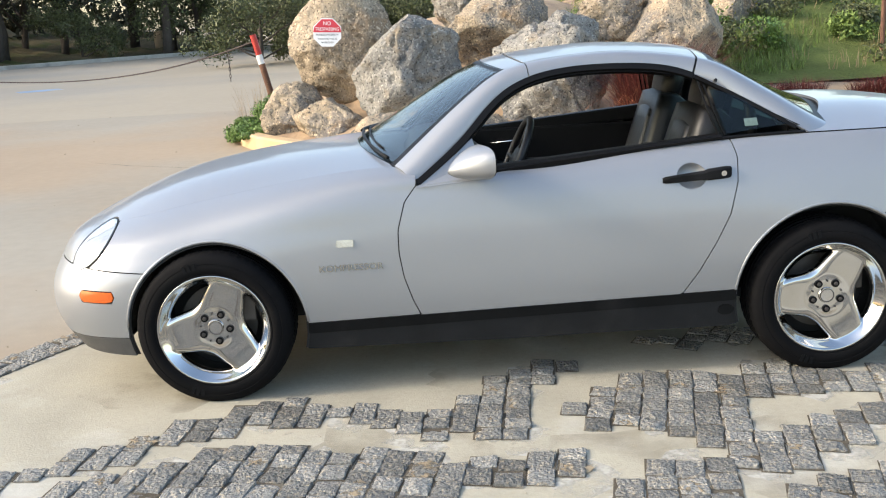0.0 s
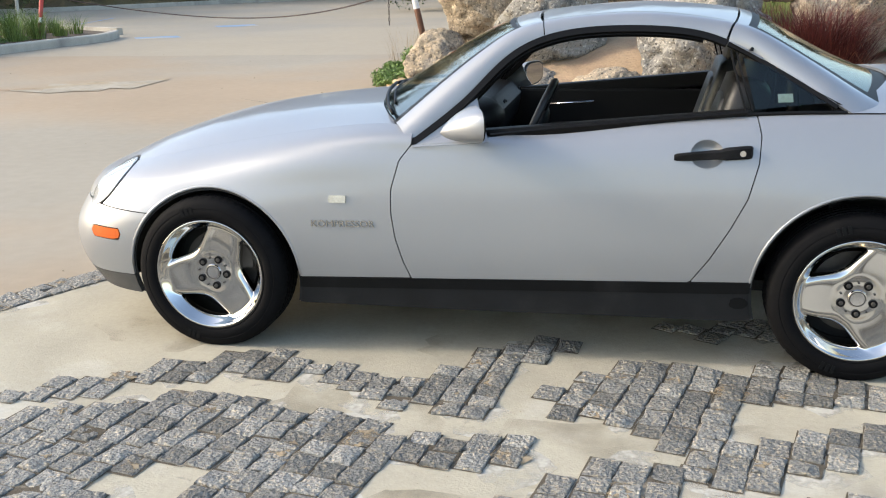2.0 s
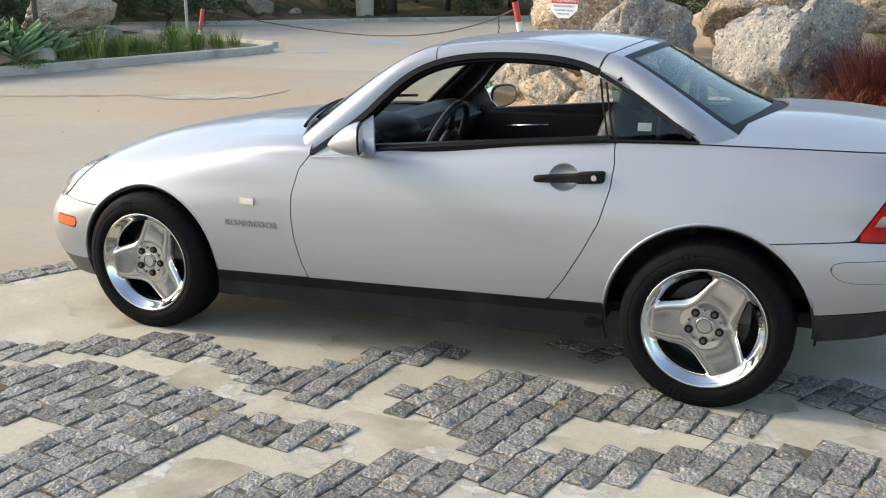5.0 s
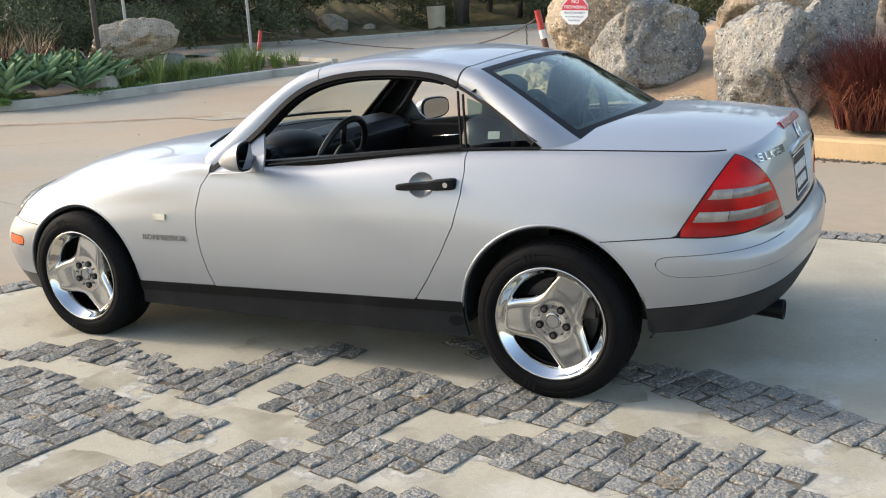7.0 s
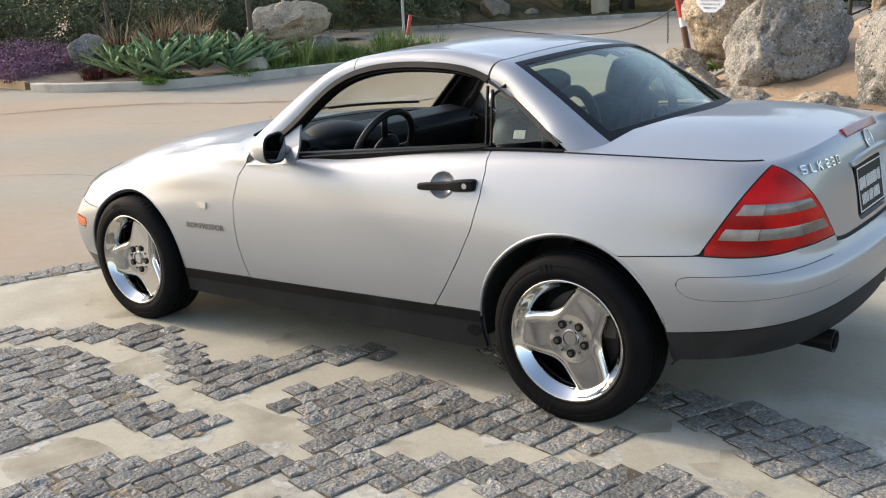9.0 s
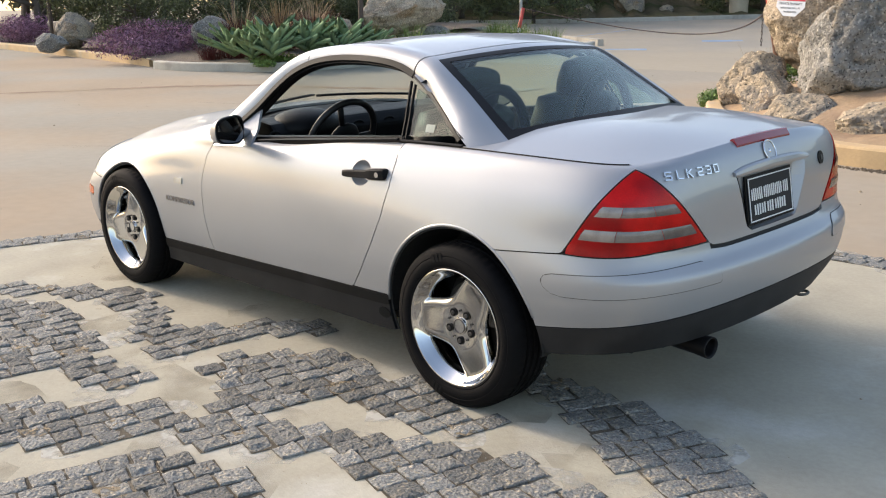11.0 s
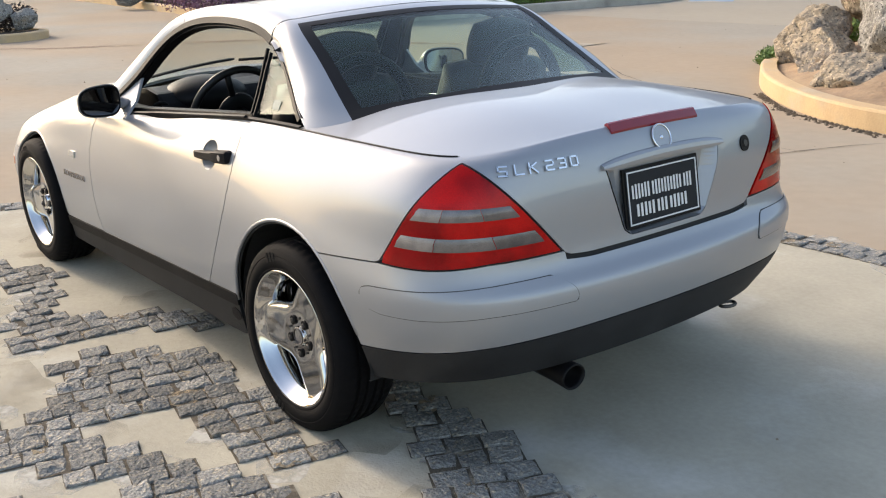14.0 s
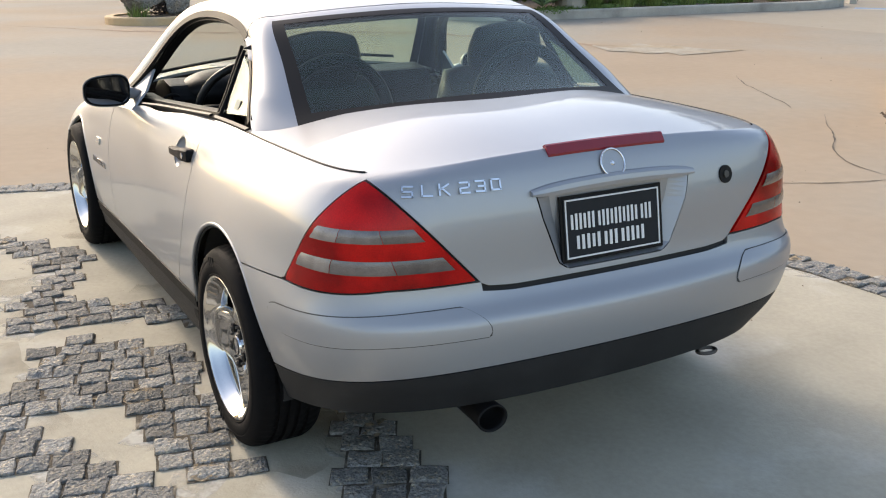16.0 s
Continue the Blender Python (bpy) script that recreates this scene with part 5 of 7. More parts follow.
# boot lid furniture
BADGE = {                                       # strokes on a grid one wide and one tall
    "bent": [(.95, 1, .05, 1), (.05, 1, .05, .5), (.05, .5, .95, .5), (.95, .5, .95, 0), (.95, 0, .05, 0)],
    "corner": [(.05, 1, .05, 0), (.05, 0, .95, 0)],
    "fork": [(.05, 1, .05, 0), (.05, .5, .9, 1), (.3, .6, .95, 0)],
    "two": [(.05, 1, .95, 1), (.95, 1, .95, .52), (.95, .52, .05, .45), (.05, .45, .05, 0), (.05, 0, .95, 0)],
    "three": [(.05, 1, .95, 1), (.95, 1, .95, 0), (.3, .5, .95, .5), (.95, 0, .05, 0)],
    "nought": [(.05, 1, .95, 1), (.95, 1, .95, 0), (.95, 0, .05, 0), (.05, 0, .05, 1)],
}
for shape, y in zip(BADGE, (-.575, -.530, -.488, -.437, -.396, -.355)):
    bp, bn = tail_at(y, .896)
    bm = bmesh.new()
    for x0, z0, x1, z1 in BADGE[shape]:
        a, b = Vector(((x0 - .5) * .027, (z0 - .5) * .025, .002)), Vector(((x1 - .5) * .027, (z1 - .5) * .025, .002))
        box(bm, (a + b) / 2, ((b - a).length + .0044, .0046, .005), Matrix.Rotation(math.atan2(b.y - a.y, b.x - a.x), 4, "Z"))
    part("badge_stroke", bm, CHROME_BADGE, lid, "chrome model badge").matrix_basis = facing(bp + bn * .001, bn, Vector((0, 0, 1)).cross(bn)) @ Matrix.Shear("XY", 4, (.12, 0))
ep, en = tail_at(0, .912)
em = facing(ep + en * .003, en, (0, 1, 0))
emblem = ob_from("emblem_ring", *tube([(.037 * math.cos(a), .037 * math.sin(a), .001) for a in np.linspace(0, 2 * math.pi, 33)[:-1]], .0032, 8, True), CHROME_BADGE, lid, "round chrome emblem", smooth=True)
emblem.matrix_basis = em
bm = bmesh.new()
cyl(bm, (0, 0, -.003), (0, 0, .0005), .036, seg=32)
part("emblem_disc", bm, SILVER, emblem)
bm = bmesh.new()
cyl(bm, (0, 0, 0), (0, 0, .003), .008, .004, seg=20)
part("emblem_boss", bm, CHROME_BADGE, emblem)
pts = [tail_at(y, .958 - .003 * (y / .19) ** 2) for y in np.linspace(-.187, .187, 21)]
verts, faces = [], []
for q, nn in pts:
    for u, w in ((-.018, -.008), (-.018, .003), (-.013, .007), (.013, .007), (.018, .003), (.018, -.008)):
        verts.append(Vector((q.x - u * .55, q.y, q.z + u * .8)) + Vector((.80, 0, .55)) * w)
for i in range(20):
    for k in range(6):
        faces.append((i * 6 + k, i * 6 + (k + 1) % 6, i * 6 + 6 + (k + 1) % 6, i * 6 + 6 + k))
faces += [tuple(range(6)), tuple(120 + k for k in range(6))]
ob_from("high_brake_light", verts, faces, BRAKE_RED, lid, "red high-level brake light bar")
lp, ln = tail_at(.387, .839)
bm = bmesh.new()
cyl(bm, lp - ln * .01, lp + ln * .004, .025, seg=28)
lock = part("boot_lock", bm, RUBBER_SEAL, lid, "round black boot lock")
bm = bmesh.new()
cyl(bm, lp, lp + ln * .007, .010, seg=16)
part("lock_barrel", bm, IRON, lock)

# plate recess and plate
bm = bmesh.new()
dense = []
for i in range(len(PLATE_HOLE)):
    (y0, z0), (y1, z1) = PLATE_HOLE[i], PLATE_HOLE[(i + 1) % len(PLATE_HOLE)]
    dense += [(y0 + (y1 - y0) * q / 5, z0 + (z1 - z0) * q / 5) for q in range(5)]
n = len(dense)
front = [bm.verts.new(tail_at(y, z)[0] + Vector((.001, 0, 0))) for y, z in dense]
back = [bm.verts.new((1.938 - .02 * (z - .76), y * .80, .763 + (z - .763) * .93)) for y, z in dense]
for i in range(n):
    bm.faces.new((front[i], front[(i + 1) % n], back[(i + 1) % n], back[i]))
bm.faces.new(back)
part("plate_recess", bm, SILVER, lid, "silver recess round the number plate")
verts, faces = [], []
ys = np.linspace(-.262, .262, 27)
for y in ys:
    q, nn = tail_at(y, .866 + .012 * (1 - (y / .262) ** 2))
    k = 1 - .55 * (abs(y) / .262) ** 6
    for u, w in ((.014, -.004), (.013, .004), (.006, .010), (-.006, .013), (-.016, .012), (-.016, -.02)):
        verts.append(Vector((q.x + w, q.y, q.z + u * k)))
for i in range(len(ys) - 1):
    for k in range(6):
        faces.append((i * 6 + k, i * 6 + (k + 1) % 6, i * 6 + 6 + (k + 1) % 6, i * 6 + 6 + k))
faces += [tuple(range(6)), tuple((len(ys) - 1) * 6 + k for k in range(6))]
ob_from("grip_bar", verts, faces, SILVER, lid, "silver grip bar over the number plate")
plate = new("number_plate")
plate.parent = lid
plate["label"] = "black number plate with white border"
plate.matrix_basis = facing((1.958, -.004, .757), (1, 0, .16), (0, 1, 0))
bm = bmesh.new()
box(bm, (0, 0, -.004), (.330, .172, .006))
part("plate_frame", bm, RUBBER_SEAL, plate, bevel=.002)
bm = bmesh.new()
box(bm, (0, 0, 0), (.312, .158, .004))
part("plate_board", bm, PLATE_BLACK, plate, bevel=.0015)
bm = bmesh.new()
for c, sz in (((0, .074, .003), (.304, .004, .002)), ((0, -.074, .003), (.304, .004, .002)), ((.150, 0, .003), (.004, .148, .002)), ((-.150, 0, .003), (.004, .148, .002))):
    box(bm, c, sz)
part("plate_border", bm, PLATE_WHITE, plate)
for row, tall, start, step, words in ((.018, .042, -.132, .0134, (6, 10, 3)), (-.036, .038, -.116, .0165, (5, 3, 5))):
    cx = start
    for count in words:
        for k in range(count):
            bm = bmesh.new()
            box(bm, (cx, row, .003), (step * .52, tall * (1 if k % 3 else .9), .0015))
            part("plate_bar", bm, PLATE_WHITE, plate)
            cx += step
        cx += .006

# bumper strips, exhaust, tow eye
STRIP = [(1.598, .556), (1.610, .574), (1.64, .582), (1.80, .596), (1.95, .610), (2.2, .616), (2.2, .545), (1.95, .536), (1.80, .522), (1.68, .514), (1.635, .520), (1.608, .538)]
strip_g = lambda x, y, z, s, v: mx(inside(STRIP, x, z), y + .405 + (z - .552) ** 2 * 18, 1.5 - x)
for side in (1, -1):
    # the grey rim round the strip face stands in for the groove's shade
    groove_shade = panel("bumper_strip", lambda x, y, z, s, v: strip_g(x, y, z, s, v) - .0028, TRIM_LIP, car, "silver impact strip, the shade of its groove drawn as a grey rim", sides=(side,), lift=.0012, depth=.004, gap=0)
    panel("strip_face", strip_g, SILVER, groove_shade, sides=(side,), lift=.0035, depth=.004, gap=0)
pv, pf = lathe([(.040, -.40), (.040, -.05), (.043, -.002), (.0425, .002), (.0375, .002), (.036, -.01), (.035, -.07), (.001, -.07)], 28)
ob_from("exhaust_pipe", [(1.965 + a, -.372 + r1 * 1.05, .286 + r2 * .88 - .06 * a) for r1, a, r2 in pv], pf, RUBBER_SEAL, car, "black oval exhaust tip", smooth=True)
bm = bmesh.new()
box(bm, (1.90, -.39, .342), (.05, .02, .06))
part("exhaust_hanger", bm, RUBBER_SEAL, car, bevel=.006)
ob_from("tow_eye", *tube([(1.91 + .02 * math.cos(a), .41 + .032 * math.sin(a), .290) for a in np.linspace(0, 2 * math.pi, 17)[:-1]], .006, 8, True), IRON, car)


# ---- wheels ----
def wheel(parent, at, turn, side):
    w = new("wheel")
    w.parent = parent
    w["label"] = "chrome three-spoke alloy wheel with black tyre"
    w.location = at
    k = -1.0                                            # outward is -y on the left
    prof = [(.214, .095), (.218, .101), (.225, .1035), (.2275, .1015), (.230, .1040), (.245, .1065), (.262, .1060), (.2645, .1042), (.267, .1055), (.281, .1015), (.292, .0945), (.2985, .086), (.303, .076), (.306, .064)]
    groove = []
    for g0 in (.046, .016, -.016, -.046):
        groove += [(.307, g0 + .007), (.298, g0 + .005), (.298, g0 - .005), (.307, g0 - .007)]
    prof += groove + [(.306, -.064), (.303, -.076), (.298, -.086), (.292, -.094), (.272, -.104), (.245, -.107), (.214, -.095)]
    seg = 240
    verts, faces = [], []
    for i in range(seg):
        a = 2 * math.pi * i / seg
        for j, (r, y) in enumerate(prof):
            cut = .0028 if (i % 4 == 0 and r > .296 and .024 < abs(y) < .08) else 0.0
            verts.append(((r - cut) * math.cos(a), -y, (r - cut) * math.sin(a)))
    kk = len(prof)
    for i in range(seg):
        for j in range(kk - 1):
            a, b = i * kk + j, ((i + 1) % seg) * kk + j
            faces.append((a, b, b + 1, a + 1))
    tyre = ob_from("tyre", verts, faces, TYRE, w, "black road tyre", smooth=True)
    bm = bmesh.new()
    bm.from_mesh(tyre.data)
    finish(bm, tyre)
    # raised marks on the sidewall
    for base in (1.57 + .2, 4.3):
        for q in range(3):
            bm = bmesh.new()
            box(bm, (.262, -.1062, 0), (.030, .002, .012))
            bmesh.ops.transform(bm, matrix=Matrix.Rotation(-base - q * .075, 4, "Y"), verts=bm.verts[:])
            part("sidewall_mark", bm, TRIM_BLACK, tyre)
    # rim: barrel, lip and face with three openings
    ob_from("rim", *lathe([(.212, -.100), (.217, -.103), (.221, -.100), (.221, -.094), (.217, -.104)][:4] + [(.216, -.090), (.214, .06), (.20, .09)], 96), CHROME, w, smooth=True)
    hole_c = [math.radians(q) + turn for q in (120, 0, 240)]

    def open_(r, t):
        """Below zero inside an opening, about in metres."""
        d = np.full(np.broadcast(r, t).shape, 9.0)
        for c in hole_c:
            dt = (t - c + np.pi) % (2 * np.pi) - np.pi
            inner = .113 + .080 * (np.abs(dt) / .70) ** 2.2
            a, b = (r - .181) * 1.0, (inner - r) * .8
            d = np.minimum(d, np.log(np.exp(a * 220) + np.exp(b * 220)) / 220)
        return d

    def face_y(r, t):
        dish = -.064 - .010 * np.clip((r - .05) / .13, 0, 1) ** 2 - .028 * np.clip((r - .182) / .030, 0, 1) ** 1.6
        f = open_(r, t).clip(-.004, 9)
        return dish + .024 * np.exp(-(f + .004) / .0085) + .004 * np.exp(-(r / .075) ** 8)
    ra, ta = np.concatenate([np.linspace(.02, .09, 9)[:-1], np.linspace(.09, .213, 42)]), np.linspace(0, 2 * np.pi, 241)[:-1]
    R, T = np.meshgrid(ra, ta, indexing="ij")
    nr, nt = R.shape
    Rm, Tm = np.meshgrid((ra[1:] + ra[:-1]) / 2, ta + np.pi / nt, indexing="ij")
    keep = open_(Rm, Tm) > 0
    touch = np.zeros((nr, nt), int)
    for da in (0, 1):
        for db in (0, 1):
            touch[da:nr - 1 + da] += np.roll(keep, db, 1)
    edge_ = (touch > 0) & (touch < 4)
    edge_[0], edge_[-1] = False, False
    R0, T0 = R.copy(), T.copy()
    for _ in range(6):
        f = open_(R, T)
        fr = (open_(R + 1e-4, T) - f) / 1e-4
        ft = (open_(R, T + 1e-3) - f) / 1e-3 / .15
        q = np.maximum(fr * fr + ft * ft, 1e-6)
        R = np.where(edge_, np.clip(R - f * fr / q, R0 - .0028, R0 + .0028), R)
        T = np.where(edge_, np.clip(T - f * ft / q / .15, T0 - .024, T0 + .024), T)
    Y = face_y(R, T)
    pts = np.stack([R * np.cos(T), Y, R * np.sin(T)], -1)
    flat = pts.reshape(-1, 3)
    idx = np.arange(nr * nt).reshape(nr, nt)
    fs, extra, emap = [], [], {}
    for a in range(nr - 1):
        for b in range(nt):
            if keep[a, b]:
                q = (idx[a, b], idx[a + 1, b], idx[a + 1, (b + 1) % nt], idx[a, (b + 1) % nt])
                fs.append(q)
                for (da, db, e) in ((0, -1, (q[0], q[1])), (0, 1, (q[3], q[2])), (-1, 0, (q[0], q[3])), (1, 0, (q[1], q[2]))):
                    aa, bb = a + da, (b + db) % nt
                    if 0 <= aa < nr - 1 and not keep[aa, bb]:
                        for vv in e:
                            if vv not in emap:
                                emap[vv] = nr * nt + len(extra)
                                extra.append((flat[vv][0], flat[vv][1] + .030, flat[vv][2]))
                        fs.append((e[0], e[1], emap[e[1]], emap[e[0]]))
    face = ob_from("spokes", np.concatenate([flat, np.array(extra)]), fs, CHROME, w, "chrome face with three curved openings", smooth=True)
    bm = bmesh.new()
    bm.from_mesh(face.data)
    bmesh.ops.delete(bm, geom=[vv for vv in bm.verts if not vv.link_faces], context="VERTS")
    bmesh.ops.recalc_face_normals(bm, faces=bm.faces[:])
    finish(bm, face)
    bm = bmesh.new()
    cyl(bm, (0, -.067, 0), (0, -.050, 0), .030, .036, seg=32)
    cap = part("centre_cap", bm, CHROME_BADGE, w, "plain round centre cap", bevel=.002)
    ob_from("cap_ring", *tube([(.026 * math.cos(a), -.068, .026 * math.sin(a)) for a in np.linspace(0, 2 * math.pi, 25)[:-1]], .0018, 6, True), IRON, cap, smooth=True)
    for q in range(5):
        a = turn + math.radians(-18 + 72 * q)
        c = (.056 * math.cos(a), .056 * math.sin(a))
        bolt = ob_from("wheel_bolt", *tube([(c[0], -.055, c[1]), (c[0], -.069, c[1]), (c[0], -.071, c[1])], [.0080, .0080, .006], 6), IRON, w, smooth=False)
        bm = bmesh.new()
        cyl(bm, (c[0], -.060, c[1]), (c[0], -.0655, c[1]), .0150, seg=20)
        part("bolt_seat", bm, RUBBER_SEAL, bolt)
        a += math.radians(36)
        bm = bmesh.new()
        cyl(bm, (.058 * math.cos(a), -.060, .058 * math.sin(a)), (.058 * math.cos(a), -.0655, .058 * math.sin(a)), .004, seg=10)
        part("dimple", bm, IRON, w)
    bm = bmesh.new()
    cyl(bm, (0, .02, 0), (0, .035, 0), .150, seg=40)
    cyl(bm, (0, -.03, 0), (0, .05, 0), .07, seg=24)
    part("brake_disc", bm, IRON, w)
    bm = bmesh.new()
    box(bm, (.11, .0, .06), (.09, .05, .10))
    part("brake_caliper", bm, IRON, w, bevel=.01)
    bm = bmesh.new()
    cyl(bm, (0, .088, 0), (0, .092, 0), .20, seg=40)
    part("wheel_back", bm, DARK_VOID, w)
    if side < 0:
        w.rotation_euler = (0, 0, math.pi)
    return w


for x, turn in ((-1.2, radians(10)), (1.2, 0.0)):
    track = .739 if x > 0 else .748
    wheel(car, (x, -track, .298), turn, 1)
    wheel(car, (x, track, .298), turn, -1)

# wheel housings, floor and hidden underside
for x, zc, r in ((-1.187, .287, .362), (1.202, .305, .376)):
    for sd in (1, -1):
        verts, faces = [], []
        for i, a in enumerate(np.linspace(-.25, math.pi + .25, 33)):
            for y in (-.795, -.50):
                verts.append((x + r * math.cos(a), y * sd, max(.27, zc + r * math.sin(a))))
        for i in range(32):
            faces.append((2 * i, 2 * i + 1, 2 * i + 3, 2 * i + 2))
        faces.append(tuple(range(1, 66, 2)))
        ob_from("wheel_housing", verts, faces, DARK_VOID, car, "black wheel housing")
bm = bmesh.new()
box(bm, (0, 0, .245), (3.4, .90, .05))
box(bm, (0, 0, .245), (1.6, 1.46, .05))
box(bm, (1.66, 0, .32), (.40, 1.0, .05))
part("underbody", bm, DARK_VOID, car, "black underbody")

# ---- inside the car ----
bm = bmesh.new()
box(bm, (.3, 0, .30), (1.62, 1.40, .04))
box(bm, (1.12, 0, .62), (.03, 1.30, .62))
box(bm, (.3, 0, .45), (1.3, .20, .32))
part("cabin_floor", bm, DASH, car, "black cabin floor and tunnel")
bm = bmesh.new()
box(bm, (1.25, 0, .935), (.30, 1.18, .03))
part("parcel_shelf", bm, DASH, car, "dark shelf below the rear window")
for sd in (1, -1):
    bm = bmesh.new()
    box(bm, (.23, sd * -.655, .58), (1.20, .05, .54))
    box(bm, (.25, sd * -.672, .856), (1.14, .055, .07), Matrix.Rotation(radians(-5.0), 4, 'Y'))
    box(bm, (.28, sd * -.615, .66), (.60, .06, .06))
    card = part("door_card", bm, DASH, car, "black inner door panel", bevel=.012)
    ob_from("inner_handle", *tube([(-.02, sd * -.62, .775), (.12, sd * -.615, .785), (.20, sd * -.62, .79)], .006, 8), CHROME_BADGE, card, smooth=True)
# dashboard with a hooded binnacle
prof = [(-.46, .60), (-.47, .855), (-.40, .895), (-.31, .910), (-.20, .893), (-.15, .84), (-.17, .74), (-.24, .60)]
bm = bmesh.new()
a = [bm.verts.new((x, -.60, z)) for x, z in prof]
b = [bm.verts.new((x, .60, z)) for x, z in prof]
n = len(prof)
for i in range(n):
    bm.faces.new((a[i], a[(i + 1) % n], b[(i + 1) % n], b[i]))
bm.faces.new(a), bm.faces.new(b)
dash = part("dashboard", bm, DASH, car, "black padded dashboard", bevel=.018)
bm = bmesh.new()
made = bmesh.ops.create_uvsphere(bm, u_segments=24, v_segments=14, radius=1.0)["verts"]
for q in made:
    q.co = Vector((-.25 + q.co.x * .15, -.36 + q.co.y * .19, .86 + q.co.z * .085))
part("instrument_hood", bm, DASH, dash, smooth=True)
for yy in (-.60, -.10, .10, .60):
    ob_from("air_vent", *tube([(-.165, yy + .035 * math.cos(t), .84 + .022 * math.sin(t)) for t in np.linspace(0, 2 * math.pi, 21)[:-1]], .006, 8, True), TRIM_BLACK, dash, smooth=True)
# steering wheel
sw = new("steering_wheel")
sw.parent = car
sw["label"] = "black leather steering wheel"
sw.matrix_basis = Matrix.Translation((.022, -.36, .826)) @ Matrix.Rotation(radians(-66), 4, "Y")
ob_from("wheel_rim", *tube([(.185 * math.cos(t), .185 * math.sin(t), 0) for t in np.linspace(0, 2 * math.pi, 41)[:-1]], .0155, 10, True), LEATHER, sw, smooth=True)
bm = bmesh.new()
made = bmesh.ops.create_uvsphere(bm, u_segments=20, v_segments=10, radius=1.0)["verts"]
for q in made:
    q.co = Vector((q.co.x * .085, q.co.y * .085, q.co.z * .03 - .015))
part("wheel_hub", bm, DASH, sw, smooth=True)
for t in (0.0, math.pi, 1.9, -1.9):
    ob_from("wheel_spoke", *tube([(.05 * math.cos(t + math.pi / 2), .05 * math.sin(t + math.pi / 2), -.01), (.18 * math.cos(t + math.pi / 2), .18 * math.sin(t + math.pi / 2), 0)], .014, 8), DASH, sw, smooth=True)
ob_from("steering_column", *tube([(0, 0, -.03), (0, 0, -.25)], .035, 12), DASH, sw, smooth=True)


def pad(bm, c, size, tilt, round_=.35):
    made = bmesh.ops.create_cube(bm, size=2.0)["verts"]
    bmesh.ops.subdivide_edges(bm, edges=bm.edges[:], cuts=5, use_grid_fill=True)
    made = bm.verts[:]
    for q in made:
        v = q.co
        ball = v.normalized() * 1.25
        q.co = v.lerp(ball, round_)
    bmesh.ops.transform(bm, matrix=Matrix.Translation(c) @ Matrix.Rotation(tilt, 4, "Y") @ Matrix.Diagonal((*[k / 2 for k in size], 1)), verts=made)


for yy in (-.36, .36):
    seat = new("seat")
    seat.parent = car
    seat["label"] = "grey and black leather bucket seat with headrest"
    bm = bmesh.new()
    pad(bm, (.42, yy, .50), (.50, .46, .18), radians(-6))
    part("seat_cushion", bm, LEATHER_GREY, seat, smooth=True)
    bm = bmesh.new()
    pad(bm, (.76, yy, .77), (.15, .46, .52), radians(17))
    part("backrest", bm, LEATHER, seat, smooth=True)
    bm = bmesh.new()
    pad(bm, (.715, yy, .75), (.10, .27, .42), radians(17), .3)
    part("backrest_insert", bm, LEATHER_GREY, seat, smooth=True)
    bm = bmesh.new()
    pad(bm, (.845, yy, 1.075), (.10, .26, .19), radians(14), .62)
    part("headrest", bm, LEATHER, seat, smooth=True)
    for dy in (-.06, .06):
        ob_from("headrest_post", *tube([(.80, yy + dy, .95), (.828, yy + dy, 1.06)], .006, 8), CHROME_BADGE, seat, smooth=True)
# roll hoops behind the seats
for yy in (-.36, .36):
    ob_from("roll_hoop", *tube([(.97, yy + .19 * math.cos(t), .90 + .20 * math.sin(t)) for t in np.linspace(0, math.pi, 17)], .022, 10), DASH, car, "black roll hoop", smooth=True)
# inner mirror and visors
bm = bmesh.new()
box(bm, (.02, 0, 1.19), (.03, .22, .06))
part("inner_mirror", bm, DASH, car, "black inner mirror", bevel=.01)
for yy in (-.30, .30):
    bm = bmesh.new()
    box(bm, (.12, yy, 1.205), (.15, .34, .016), Matrix.Rotation(radians(-12), 4, "Y"))
    part("sun_visor", bm, DASH, car, bevel=.005)
roof_piece("headliner", 3.1, 7.9, .12, 2, DASH, car, "dark headliner", weld=True, nv=14, depth=.004, lift=-.026)
roof_piece("pillar_lining", .2, 3.2, .1, 1.0, DASH, car, sides=(1, -1), nv=3, depth=.004, lift=-.024)
roof_piece("pillar_lining", 7.6, 11.5, .05, 1.05, DASH, car, sides=(1, -1), nv=3, depth=.004, lift=-.022)
# shut line of the boot lid along the shoulder
line = car_skin(np.linspace(1 + (1.13 - XF) / (XR - XF), 2.60, 60), np.full(60, 6.0))
line = [q for q in line if q[0] < 1.806]
for sd in (1, -1):
    ob_from("lid_seam", *tube([(q[0], q[1] * sd, q[2] + .0005) for q in line], .0032, 6), RUBBER_SEAL, car, smooth=True)
